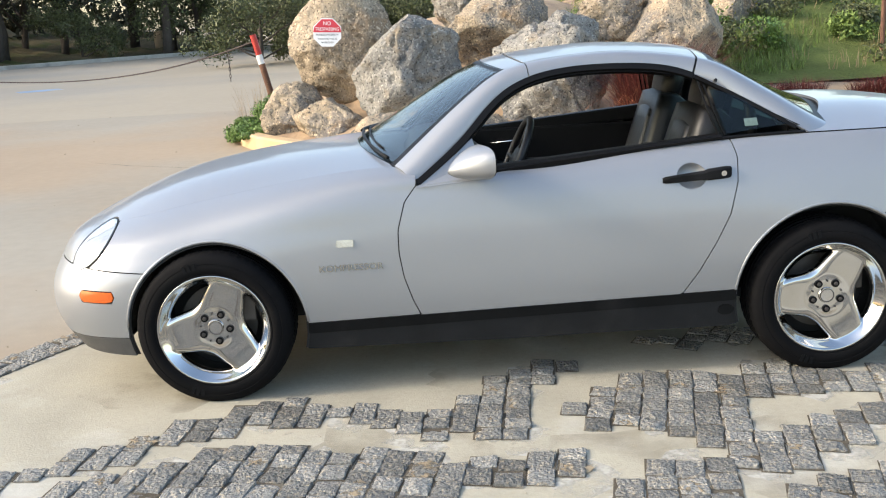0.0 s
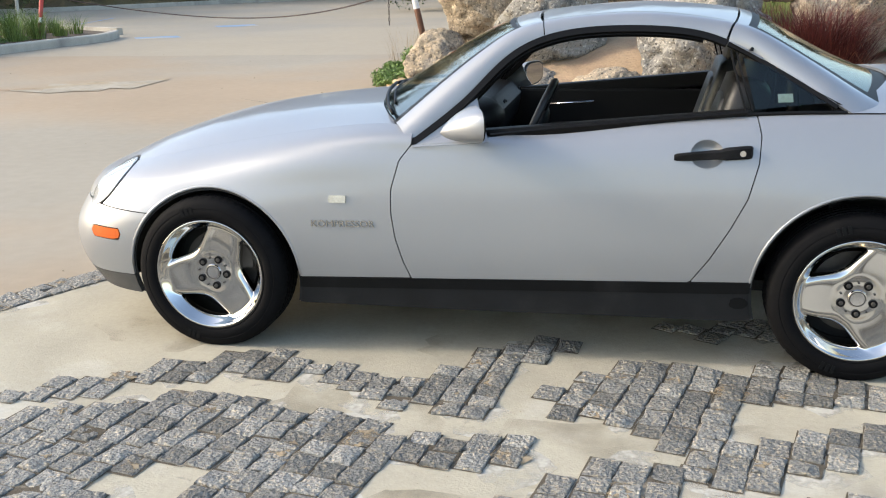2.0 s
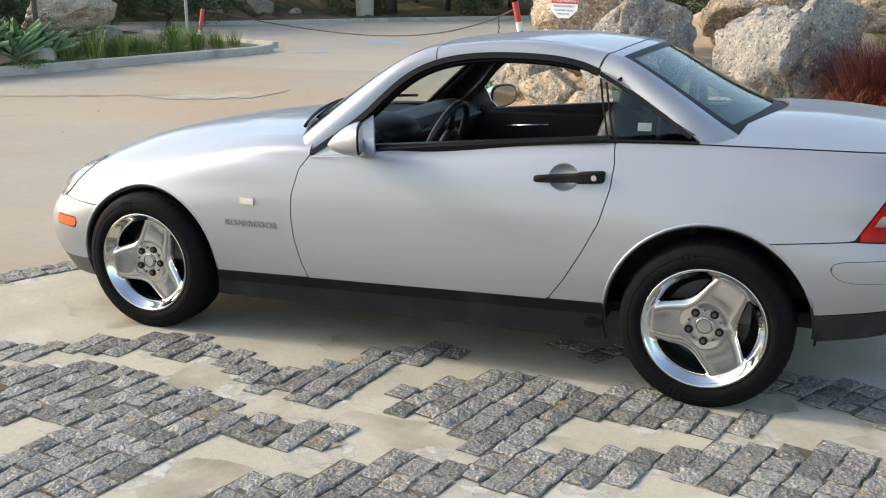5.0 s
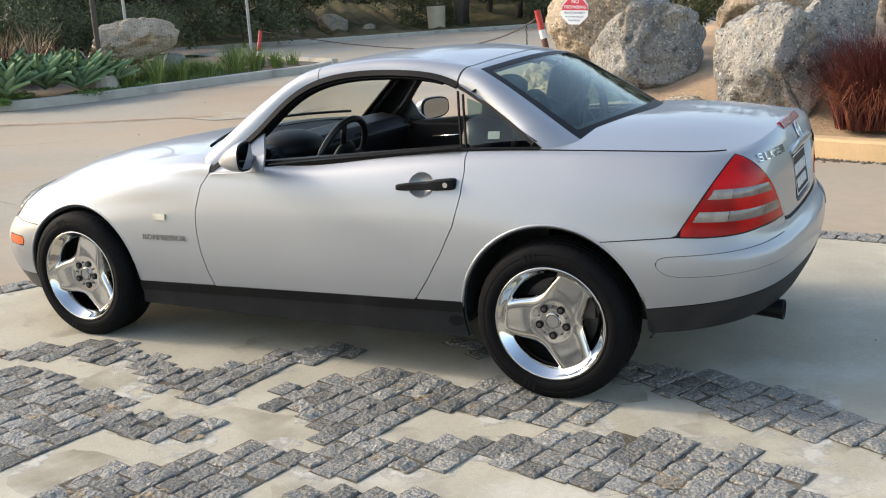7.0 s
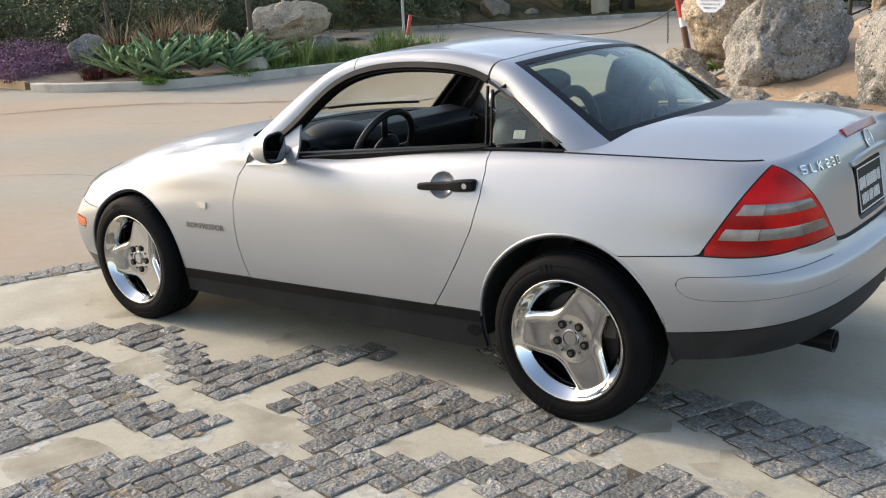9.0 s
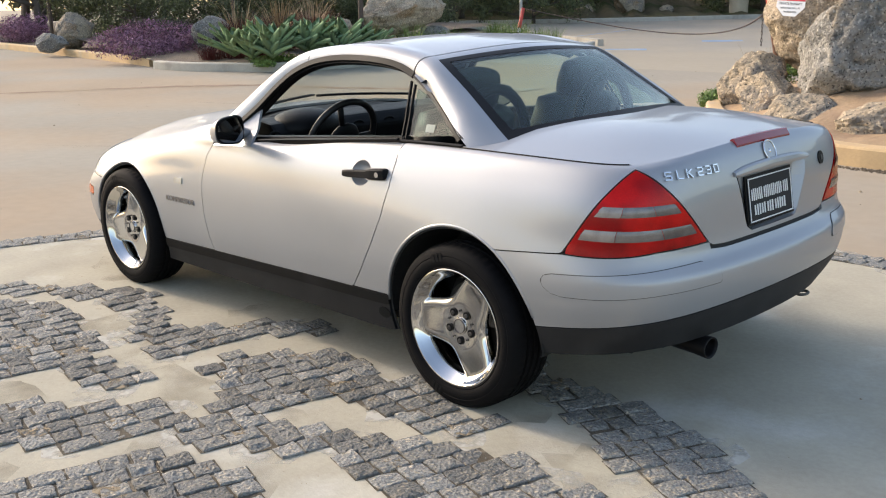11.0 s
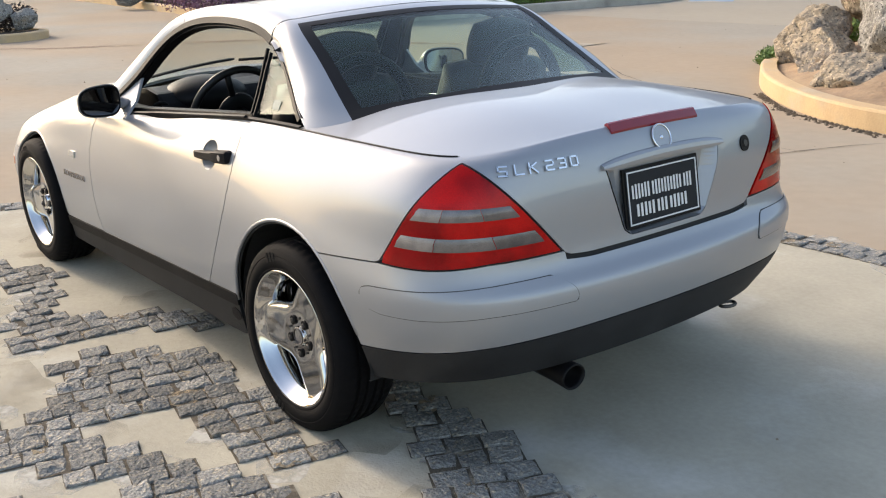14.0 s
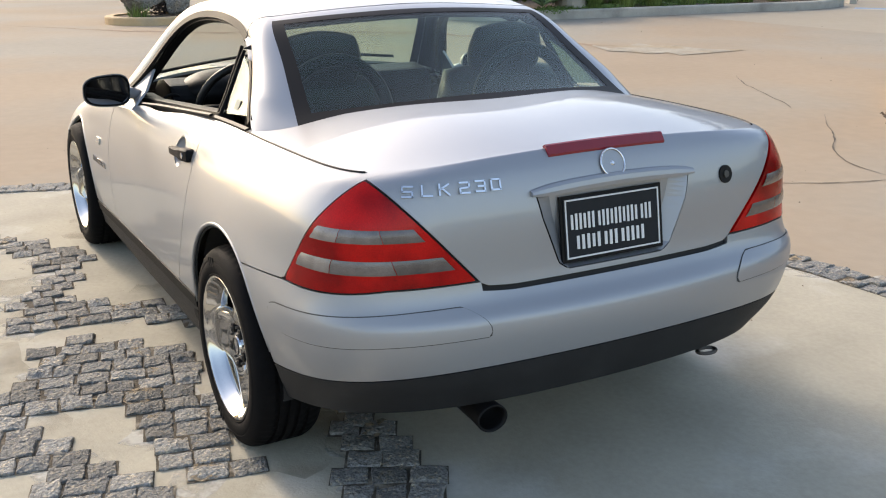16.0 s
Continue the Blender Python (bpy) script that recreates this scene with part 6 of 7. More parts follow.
# wipers and cowl
verts, faces = [], []
cowl_top = natural((0, .2, .33, .5, .6), (.908, .906, .898, .874, .850))
for i, y in enumerate(np.linspace(-.535, .535, 25)):
    x0, zz = float(cowl_x(y)), float(cowl_top(abs(y)))
    verts += [(x0 - .008, y, zz - .016), (x0 + .05, y, zz - .012), (x0 + .10, y, zz - .002), (x0 + .20, y, zz - .03)]
for i in range(24):
    for k in (0, 1, 2):
        faces.append((4 * i + k, 4 * i + k + 1, 4 * i + 5 + k, 4 * i + 4 + k))
ob_from("cowl_grille", verts, faces, RUBBER_SEAL, car, "black cowl below the windscreen", smooth=True)
for sd, v0, v1, s0, s1 in ((1, 1.08, 1.95, .22, .42), (-1, 1.15, 1.98, .30, .36)):
    pts = []
    for k in range(9):
        t = k / 8
        q = top_skin(np.array([s0 + (s1 - s0) * t]), np.array([v0 + (v1 - v0) * t]))[0]
        pts.append((q[0] - .012, q[1] * sd, q[2] + .014))
    arm = ob_from("wiper", *tube(pts, .007, 8), RUBBER_SEAL, car, "black wiper arm", smooth=True)
    ob_from("wiper_blade", *tube([(x + .03, y, z + .004) for x, y, z in pts[2:]], .005, 6), RUBBER_SEAL, arm, smooth=True)

# rolled lips of the wheel arches
for cx, cz, r, a0, a1 in ((-1.187, .287, .355, .06, 3.05), (1.202, .305, .369, .30, 3.08)):
    pts = []
    for a in np.linspace(a0, a1, 29):
        x, z = cx + r * math.cos(a), cz + r * math.sin(a)
        q, nn = on_skin(x, z, (1 + min(max((x - XF) / (XR - XF), .02), .98), 2.2))
        pts.append((x, q.y + .004, z))
    for sd in (1, -1):
        ob_from("arch_lip", *tube([(x, y * sd, z) for x, y, z in pts], .0065, 8), SILVER, car, smooth=True)

# ---- boulders ----
def boulder(at, size, seed, material, label, turn=0.0, tilt=(0, 0), cuts=16, detail=5, rough=.075):
    """A boulder: a ball cut by random planes, then worn and roughened."""
    rnd = random.Random(seed)
    bm = bmesh.new()
    bmesh.ops.create_icosphere(bm, subdivisions=detail, radius=1.0)
    planes = []
    for _ in range(cuts):
        d = Vector((rnd.gauss(0, 1), rnd.gauss(0, 1), rnd.gauss(0, .8))).normalized()
        planes.append((d, rnd.uniform(.56, .80)))
    off = Vector((seed * 3.1, seed * 1.7, seed * .9))
    for v in bm.verts:
        p = v.co.copy()
        for d, h in planes:
            k = p.dot(d) - h
            if k > 0:
                p -= d * k * .99
        n1 = noise.fractal(p * 1.6 + off, 1.0, 2.0, 4)
        n2 = noise.fractal(p * 7 + off, .7, 2.1, 5)
        crack = abs(noise.noise(p * 2.2 + off * 2))
        p += v.co.normalized() * (rough * n1 + rough * .45 * n2 - .08 * max(0, .07 - crack) / .07)
        v.co = Vector((p.x * size[0] / 2, p.y * size[1] / 2, p.z * size[2] / 2))
    ob = part("boulder", bm, material, smooth=True)
    ob.matrix_world = pose(*at, tilt[0], tilt[1], turn)
    return tagged(ob, label, "boulder", "boulders")


TAN_R, GREY_R = "rounded tan granite boulder in the sandy bed", "grey speckled granite boulder leaning in the bed"
boulder((-1.36, 7.62, 1.16), (1.52, 1.25, 1.45), 3, ROCK_TAN, "large tan granite boulder carrying a warning sign", 12, (0, -8))
boulder((-.60, 6.75, .90), (1.72, 1.25, 1.22), 5, ROCK_GREY, GREY_R, -8, (0, -34), rough=.07)
boulder((.94, 5.90, .66), (1.50, 1.15, 1.72), 8, ROCK_GREY, "big upright grey granite boulder in the bed", 20, (0, 8))
boulder((-1.98, 7.25, .36), (1.0, .95, .80), 11, ROCK, TAN_R, 30)
boulder((-1.40, 6.62, .22), (1.35, 1.0, .72), 14, ROCK, TAN_R, -20, (0, 15))
boulder((-.80, 6.05, .16), (1.1, .85, .56), 17, ROCK, TAN_R, 60)
boulder((.12, 5.65, .18), (1.25, .80, .56), 19, ROCK, TAN_R, 15)
boulder((.50, 8.5, 1.18), (1.5, 1.2, 1.4), 21, ROCK, TAN_R, -25, (10, -12))
boulder((1.30, 7.3, .92), (1.25, 1.0, 1.1), 23, ROCK_GREY, GREY_R, 40)
boulder((2.08, 8.7, 1.30), (1.4, 1.1, 1.0), 26, ROCK, TAN_R, 10)
boulder((2.85, 8.5, 1.05), (1.8, 1.5, 1.9), 29, ROCK, TAN_R, 70, (0, 10))
boulder((4.7, 12.0, 1.85), (1.2, 1.0, 1.1), 31, ROCK, TAN_R, 10)
boulder((3.9, 13.0, 1.85), (1.1, .9, .9), 33, ROCK_GREY, GREY_R, 50)
boulder((.2, 9.8, 1.55), (1.2, 1.1, 1.2), 37, ROCK_GREY, GREY_R, 0)
# boulders of the planting bed and the island
boulder((-13.5, 12.2, .90), (1.35, 3.25, 1.12), 41, ROCK_TAN, "long pale granite boulder resting on slabs in the planting bed", 4, (6, 0))
boulder((-13.3, 13.2, .36), (1.0, 1.3, .6), 43, ROCK_GREY, "flat granite slab under the long boulder", 0)
boulder((-13.2, 11.7, .30), (1.0, 1.7, .38), 44, ROCK, "flat granite slab under the long boulder", 10)
boulder((-13.4, 10.6, .55), (.6, .6, .75), 45, ROCK, TAN_R, 10)
boulder((-16.0, 9.0, .60), (.8, 1.0, .8), 47, ROCK_GREY, "grey granite boulder behind the grasses", 5)
boulder((-22.0, 8.6, .62), (1.0, 1.2, 1.0), 49, ROCK, TAN_R, 5)
boulder((-21.6, 7.85, .36), (.8, .9, .6), 51, ROCK_GREY, GREY_R, 25)
boulder((-15.5, 2.7, .52), (.9, 1.05, 1.0), 53, ROCK_GREY, "dark grey boulder on the round island", 25)
boulder((-15.2, 3.3, .30), (.6, .5, .5), 55, ROCK_GREY, "small grey boulder on the round island", 60)
boulder((4.3, 11.0, 1.28), (.8, .7, .7), 71, ROCK, "pale granite boulder on the grassy hillside", 20)
boulder((5.0, 11.6, 1.52), (1.0, .8, 1.0), 72, ROCK_GREY, "pale granite boulder on the grassy hillside", 60)
for k, (x, y, s) in enumerate(((-24.9, 37.9, 1.9), (-26.0, 35.6, 1.1), (-23.6, 38.9, 1.0), (-12.5, 52.5, 1.4))):
    boulder((x, y, ground_z(x, y) + s * .28), (s, s * .9, s * .75), 60 + k, ROCK, "pale granite boulder beyond the lot", k * 40, detail=4)


# ---- blades, leaves and bushes ----
def blades(n, spread, height, width, seed, lean=.5, droop=.35, segs=3):
    """Grass: tapering bent blades from one root patch."""
    rnd = random.Random(seed)
    V, F = [], []
    for _ in range(n):
        a, r = rnd.uniform(0, 6.283), spread * math.sqrt(rnd.random())
        x0, y0 = r * math.cos(a), r * math.sin(a)
        b = a + rnd.gauss(0, .7)
        h, l = height * rnd.uniform(.55, 1.1), lean * rnd.uniform(.2, 1.2) * height
        w = width * rnd.uniform(.6, 1.2)
        px, py = -math.sin(b) * w / 2, math.cos(b) * w / 2
        base = len(V)
        for s in range(segs + 1):
            t = s / segs
            out = l * t ** 1.6
            z = h * t - droop * h * t ** 3 * rnd.uniform(.6, 1.2)
            k = 1 - t * .92
            cx, cy = x0 + math.cos(b) * out, y0 + math.sin(b) * out
            V += [(cx - px * k, cy - py * k, z), (cx + px * k, cy + py * k, z)]
        for s in range(segs):
            q = base + 2 * s
            F.append((q, q + 1, q + 3, q + 2))
    return V, F


def grass_clump(at, n, spread, height, width, seed, material, label, lean=.5, droop=.35, name="grass_clump", plume=None):
    t = ob_from(name, *blades(n, spread, height, width, seed, lean, droop), material)
    t.location = at
    tagged(t, label, "grass", name + "s")
    if plume:
        V, F = blades(plume, spread * .7, height * 1.35, width * 1.6, seed + 1, lean * .8, .25)
        ob_from("plume", V, F, DRY_GRASS, t, "straw-coloured seed heads")
    return t


def bush_mesh(n, size, leaf, seed, shell=.55):
    """Leaves scattered through lumpy masses."""
    rnd = random.Random(seed)
    lumps = [(Vector((rnd.uniform(-.6, .6), rnd.uniform(-.6, .6), rnd.uniform(-.1, .65))), rnd.uniform(.3, .55)) for _ in range(12)]
    V, F = [], []
    for _ in range(n):
        c, r = rnd.choice(lumps)
        d = Vector((rnd.gauss(0, 1), rnd.gauss(0, 1), rnd.gauss(0, 1))).normalized()
        p = c + d * r * rnd.uniform(shell, 1.05)
        p = Vector((p.x * size[0] / 2, p.y * size[1] / 2, max(0.01, (p.z + .35) * size[2] / 1.3)))
        u = Vector((rnd.gauss(0, 1), rnd.gauss(0, 1), rnd.gauss(0, 1))).normalized()
        w = u.cross(d + Vector((.01, .02, .03))).normalized()
        k = leaf * rnd.uniform(.6, 1.3)
        b = len(V)
        V += [tuple(p - u * k), tuple(p + w * k * .45), tuple(p + u * k), tuple(p - w * k * .45)]
        F.append((b, b + 1, b + 2, b + 3))
    return V, F


def bush(at, size, n, leaf, seed, material, label, name="bush", category="bush", turn=0):
    t = ob_from(name, *bush_mesh(n, size, leaf, seed), material)
    t.matrix_world = pose(*at, 0, 0, turn)
    return tagged(t, label, category)


def agave_leaf(L, w, up):
    """One broad, hollow, pointed leaf along +x."""
    V, F = [], []
    for q in range(9):
        t = q / 8
        r = L * t * math.cos(up * (1 - .25 * t))
        z = L * t * math.sin(up) - .07 * t * t
        k2 = w * (.42 + 1.75 * t - 2.15 * t * t) if t < 1 else .003
        V += [(r, k2, z + .03), (r, 0, z - .012), (r, -k2, z + .03), (r, 0, z - .018)]
    for q in range(8):
        b = 4 * q
        F += [(b, b + 1, b + 5, b + 4), (b + 1, b + 2, b + 6, b + 5), (b + 2, b + 3, b + 7, b + 6), (b + 3, b, b + 4, b + 7)]
    me = bpy.data.meshes.new("leaf")
    me.from_pydata(V, [], F)
    me.polygons.foreach_set("use_smooth", [True] * len(me.polygons))
    me.materials.append(AGAVE)
    return me


LEAVES = [agave_leaf(.60 * (1 - .12 * k / 25), .100, .45 + .95 * k / 25) for k in range(26)]


def agave(at, scale, seed):
    rnd = random.Random(seed)
    t = thing("agave", "green foxtail agave rosette with broad pointed leaves", "agave", at, "agaves")
    for k in range(26):
        leaf = new("leaf", LEAVES[k])
        leaf.parent = t
        g = scale * rnd.uniform(.85, 1.12)
        leaf.matrix_basis = pose(0, 0, .10 * scale, 0, 0, math.degrees(k * 2.399 + rnd.uniform(-.2, .2))) @ Matrix.Scale(g, 4)
        leaf.scale = (g, g, g)
    return t


bed_z = lambda x, y: ground_z(x, y) + .16
for k, (x, y, s) in enumerate(((-12.45, 8.1, 1.0), (-12.5, 9.0, 1.15), (-12.3, 9.8, 1.1), (-13.1, 8.6, 1.15), (-13.0, 9.6, 1.05), (-12.2, 10.4, .8), (-13.6, 8.0, 1.0), (-12.9, 7.95, .85), (-12.0, 9.35, .8))):
    agave((x, y, bed_z(x, y) - .02), s * 1.3, 100 + k)
for k, (x, y) in enumerate(((1.78, 5.30), (2.06, 5.32), (1.92, 5.50))):
    t = grass_clump((x, y, .20), 1200, .24, 1.08, .009, 120 + k, RED_GRASS, "burgundy fountain grass clump beside the boulders", .55, .30, "fountain_grass")
    ob_from("dry_blades", *blades(260, .26, .95, .007, 820 + k, .7, .7), RUSSET_GRASS, t, "dry russet blades")
for k, (x, y) in enumerate(((-15.5, 9.4), (-15.3, 10.4), (-15.0, 11.0), (-15.7, 11.6), (-14.9, 10.1))):
    grass_clump((x, y, bed_z(x, y) + .1), 300, .32, 1.1, .018, 140 + k, RED_GRASS, "russet fountain grass with pale plumes", .6, .4, "fountain_grass", plume=60)
for k, (x, y) in enumerate(((-14.5, 8.05), (-14.3, 8.5), (-14.2, 9.0))):
    grass_clump((x, y, bed_z(x, y)), 260, .25, .45, .014, 150 + k, RED_GRASS, "low russet grass tuft", .7, .4, "low_grass")
for k in range(40):
    y = 10.5 + k * .155 + rng.uniform(-.12, .12)
    x = -11.95 - .38 * (k % 5) - .15 * math.sin(k * 3.7)
    grass_clump((x, y, bed_z(x, y)), rng.randint(60, 170), .15, rng.uniform(.30, .90), .015, 160 + k, GRASS_GREEN, "tuft of strappy green leaves by the kerb", .55, .35, "green_tuft")
bush((-17.0, 8.35, bed_z(-17, 8) - .05), (2.1, 3.3, .85), 9000, .032, 200, PURPLE, "purple flowering mounded shrub", "flowering_shrub", "shrub")
bush((-18.3, 9.0, bed_z(-18, 9)), (2.0, 2.2, .8), 5000, .032, 201, TWIG, "dark leafy mounded shrub", "shrub", "shrub")
bush((-15.9, 9.2, bed_z(-16, 9)), (1.5, 1.5, .6), 3500, .028, 202, TWIG, "dark purple mounded shrub", "shrub", "shrub")
bush((-27.5, 9.6, bed_z(-27, 9)), (3.6, 2.0, .85), 6000, .038, 203, PURPLE, "purple flowering mounded shrub", "flowering_shrub", "shrub")
bush((-15.8, 3.3, .12), (.9, .9, .45), 1500, .036, 204, TWIG, "dark low shrub on the island", "shrub", "shrub")
grass_clump((-15.05, 2.55, .11), 160, .2, .34, .012, 205, GRASS_GREEN, "small green tuft on the island", .5, .3, "green_tuft")

# trailing plant at the tip of the boulder bed
for k, (x, y, z, sx, sy, sz, n) in enumerate(((-2.52, 7.55, .10, .55, .95, .26, 4200), (-2.46, 8.10, .16, .75, .85, .36, 5200), (-2.25, 8.35, .30, .8, .8, .42, 4500), (-2.76, 7.75, .03, .34, .70, .24, 2200))):
    bush((x, y, z), (sx * 1.1, sy * 1.15, sz * .62), n, .020, 210 + k, GROUND_COVER, "bright green trailing plant spilling over the kerb", "trailing_plant", "plant", 20)
grass_clump((-2.6, 8.7, .12), 90, .3, .75, .006, 212, DRY_GRASS, "thin dry weeds by the post", .3, .2, "dry_weeds")


# ---- trees ----
def leaf_mass(n, lumps, leaf, seed):
    rnd = random.Random(seed)
    V, F = [], []
    for _ in range(n):
        c, r = lumps[rnd.randrange(len(lumps))]
        d = Vector((rnd.gauss(0, 1), rnd.gauss(0, 1), rnd.gauss(0, .8))).normalized()
        p = Vector(c) + d * r * rnd.uniform(.35, 1.1)
        u = Vector((rnd.gauss(0, 1), rnd.gauss(0, 1), rnd.gauss(0, 1))).normalized()
        w = u.cross(d + Vector((.01, .02, .03))).normalized()
        k = leaf * rnd.uniform(.6, 1.4)
        b = len(V)
        V += [tuple(p - u * k), tuple(p + w * k * .55), tuple(p + u * k), tuple(p - w * k * .55)]
        F.append((b, b + 1, b + 2, b + 3))
    return V, F


def tree(seed, height, spread, leaf_mat, n=11000, leaf=.062, low=.3, label="dark evergreen tree with a broad crown"):
    rnd = random.Random(seed)
    t = new("tree")
    tagged(t, label, "tree", "trees round the lot")
    V, F = [], []
    lumps = []

    def limb(a, b, r0, r1):
        pts = [Vector(a).lerp(Vector(b), q / 4) + Vector((rnd.uniform(-.08, .08), rnd.uniform(-.08, .08), 0)) * (0 < q < 4) for q in range(5)]
        v, f = tube(pts, [r0 + (r1 - r0) * q / 4 for q in range(5)], 7)
        base = len(V)
        V.extend(v)
        F.extend(tuple(base + i for i in q) for q in f)
    top = height * .55
    limb((0, 0, -.1), (rnd.uniform(-.2, .2), rnd.uniform(-.2, .2), top), height * .028, height * .014)
    for k in range(8):
        a = k * 2.4 + rnd.uniform(-.3, .3)
        z0 = height * rnd.uniform(low, .55)
        e = (spread * .42 * math.cos(a), spread * .42 * math.sin(a), z0 + height * rnd.uniform(.12, .35))
        limb((0, 0, z0), e, height * .011, height * .004)
        for _ in range(3):
            lumps.append(((e[0] + rnd.gauss(0, spread * .12), e[1] + rnd.gauss(0, spread * .12), e[2] + rnd.gauss(0, height * .08)), spread * rnd.uniform(.10, .2)))
    for _ in range(6):
        lumps.append(((rnd.gauss(0, spread * .15), rnd.gauss(0, spread * .15), height * rnd.uniform(.6, .92)), spread * rnd.uniform(.12, .22)))
    ob_from("trunk", V, F, BARK, t, smooth=True)
    ob_from("crown", *leaf_mass(n, lumps, leaf, seed + 1), leaf_mat, t)
    return t


kinds = [tree(301, 6.0, 5.5, LEAF), tree(302, 5.0, 5.0, LEAF_OLIVE, low=.12, label="olive green spreading tree"), tree(303, 7.5, 6.0, LEAF, low=.2),
         tree(304, 3.0, 3.8, LEAF_OLIVE, low=.05, n=9000, leaf=.05, label="wide olive green shrubby tree")]
spots = []
trnd = random.Random(5)
for k in range(46):
    u = k / 45
    x = -50 + 62 * u + trnd.uniform(-1.5, 1.5)
    y = 30 + 26 * u + trnd.uniform(-2, 10)
    if x > 3:
        continue
    spots.append((x, y, trnd.randrange(4), trnd.uniform(1.0, 1.6)))
for k in range(22):
    spots.append((-26 - trnd.uniform(0, 14) + k * .25, 11 + k * 1.1 + trnd.uniform(-1, 1), trnd.randrange(4), trnd.uniform(.7, 1.15)))
for k in range(12):
    spots.append((-20.5 - trnd.uniform(0, 4), 10.5 + k * 1.2, 3, trnd.uniform(.5, .8)))
for k in range(10):
    spots.append((-6 + k * 1.0, 27 + trnd.uniform(0, 8), trnd.choice((1, 3)), trnd.uniform(.7, 1.1)))
for k in range(9):
    spots.append((-48 - trnd.uniform(0, 5), -14 + k * 3.2, trnd.randrange(4), trnd.uniform(.8, 1.2)))
used = set()
for x, y, kd, s in spots:
    z = ground_z(x, y) - .05
    m = pose(x, y, z, 0, 0, trnd.uniform(0, 360)) @ Matrix.Scale(s, 4)
    if kd not in used:
        used.add(kd)
        kinds[kd].matrix_world = m
    else:
        c = copy_thing(kinds[kd], m)
        c.scale = (s, s, s)

# hillside behind the boulders
hill_z = lambda x, y: ground_z(x, y) + max(0, min(1, (x + 1.0) / 4.5)) * min(max(0, y - 7.4) * .30, 1.55 + .012 * max(0, y - 12.5))
verts, faces = [], []
HX, HY = np.linspace(-1.2, 40, 60), np.linspace(8.6, 55, 60)
for x in HX:
    for y in HY:
        verts.append((x, y, hill_z(x, y) + .12 * noise.noise((x * .6, y * .6, 1)) + .04 * noise.noise((x * 2, y * 2, 5))))
for i in range(59):
    for j in range(59):
        faces.append((i * 60 + j, i * 60 + j + 1, (i + 1) * 60 + j + 1, (i + 1) * 60 + j))
tagged(ob_from("hillside", verts, faces, HILL_GRASS, smooth=True), "green grassy hillside", "hill", kind="structure")
gr = random.Random(9)
for n, kind, tall, wide, label, mat_ in ((5200, "meadow_grass", (.12, .34), .013, "long green grass on the hillside", GRASS_GREEN), (420, "dry_meadow_grass", (.2, .5), .009, "straw-coloured dry grass on the hillside", DRY_GRASS)):
    V, F = [], []
    for _ in range(n):
        x, y = gr.uniform(1.5, 15), 8.8 + 12 * gr.random() ** 1.5
        if noise.noise((x * .45, y * .45, 7)) * (1 if kind == "meadow_grass" else -1) < -.12:
            continue
        z = hill_z(x, y)
        v, f = blades(7, .13, gr.uniform(*tall), wide, gr.random(), .6, .3, 2)
        b = len(V)
        V += [(p[0] + x, p[1] + y, p[2] + z) for p in v]
        F += [tuple(b + i for i in q) for q in f]
    tagged(ob_from(kind, V, F, mat_), label, "grass", kind="stuff")
for k in range(80):
    x, y = gr.uniform(2.4, 10), 8.9 + 6 * gr.random()
    w = gr.uniform(.4, 1.0)
    bush((x, y, hill_z(x, y) - .05), (w, w, gr.uniform(.25, .55)), 650, .035, 400 + k, (GROUND_COVER, LEAF_OLIVE, GROUND_COVER, GRASS_GREEN)[k % 4], "low leafy weed bush on the hillside", "weed_bush", "bush")
V, F = [], []
for _ in range(700):
    x, y = gr.gauss(6.0, 2.2), 10.5 + 5 * gr.random()
    z = hill_z(x, y) + gr.uniform(.25, .5)
    b, k = len(V), gr.uniform(.012, .022)
    V += [(x - k, y, z), (x, y - k, z + k), (x + k, y, z), (x, y + k, z - k * .3)]
    F.append((b, b + 1, b + 2, b + 3))
tagged(ob_from("weed_flowers", V, F, WEED_YELLOW), "small yellow weed flowers on the hillside", "flowers", kind="stuff")
for k, (x, y) in enumerate(((3.75, 7.6), (4.2, 7.7), (5.0, 7.6), (5.35, 7.7), (6.3, 7.7))):
    grass_clump((x, y, hill_z(x, y) + .12), 420, .26, .34, .010, 620 + k, RED_GRASS, "burgundy fountain grass clump on the bank", .6, .4, "fountain_grass")


# ---- posts, sign, lamps, rope ----
def marker_post(at, height, lean, label, red_part=.55):
    t = thing("marker_post", label, "post", at, "marker posts")
    up = Vector((math.sin(lean[0]), math.sin(lean[1]), 1)).normalized()
    for a, b, m, w in ((0, 1 - red_part - .10, POST_WOOD, "post_foot"), (1 - red_part - .10, 1 - red_part, POST_WHITE, "white_band"), (1 - red_part, 1, POST_RED, "red_top")):
        bm = bmesh.new()
        cyl(bm, up * a * height, up * b * height, .042, seg=14)
        part(w, bm, m, t)
    return t


marker_post((-2.36, 8.7, .10), 1.21, (-.225, 0), "leaning red and white wooden post behind the boulder bed", .22)
marker_post((-11.8, 14.36, .02), 1.05, (0, .33), "leaning red wooden post with a white band in the planting bed", .45)
pts = []
for t in np.linspace(0, 1, 40):
    pts.append((-11.75 + t * 9.15, 14.7 - t * 6.0 + 9.0 * t * (1 - t), 1.0 + .2 * t - 2.2 * t * (1 - t)))
tagged(ob_from("rope", *tube(pts, .012, 6), ROPE, smooth=True), "brown rope slung between the marker posts", "rope")


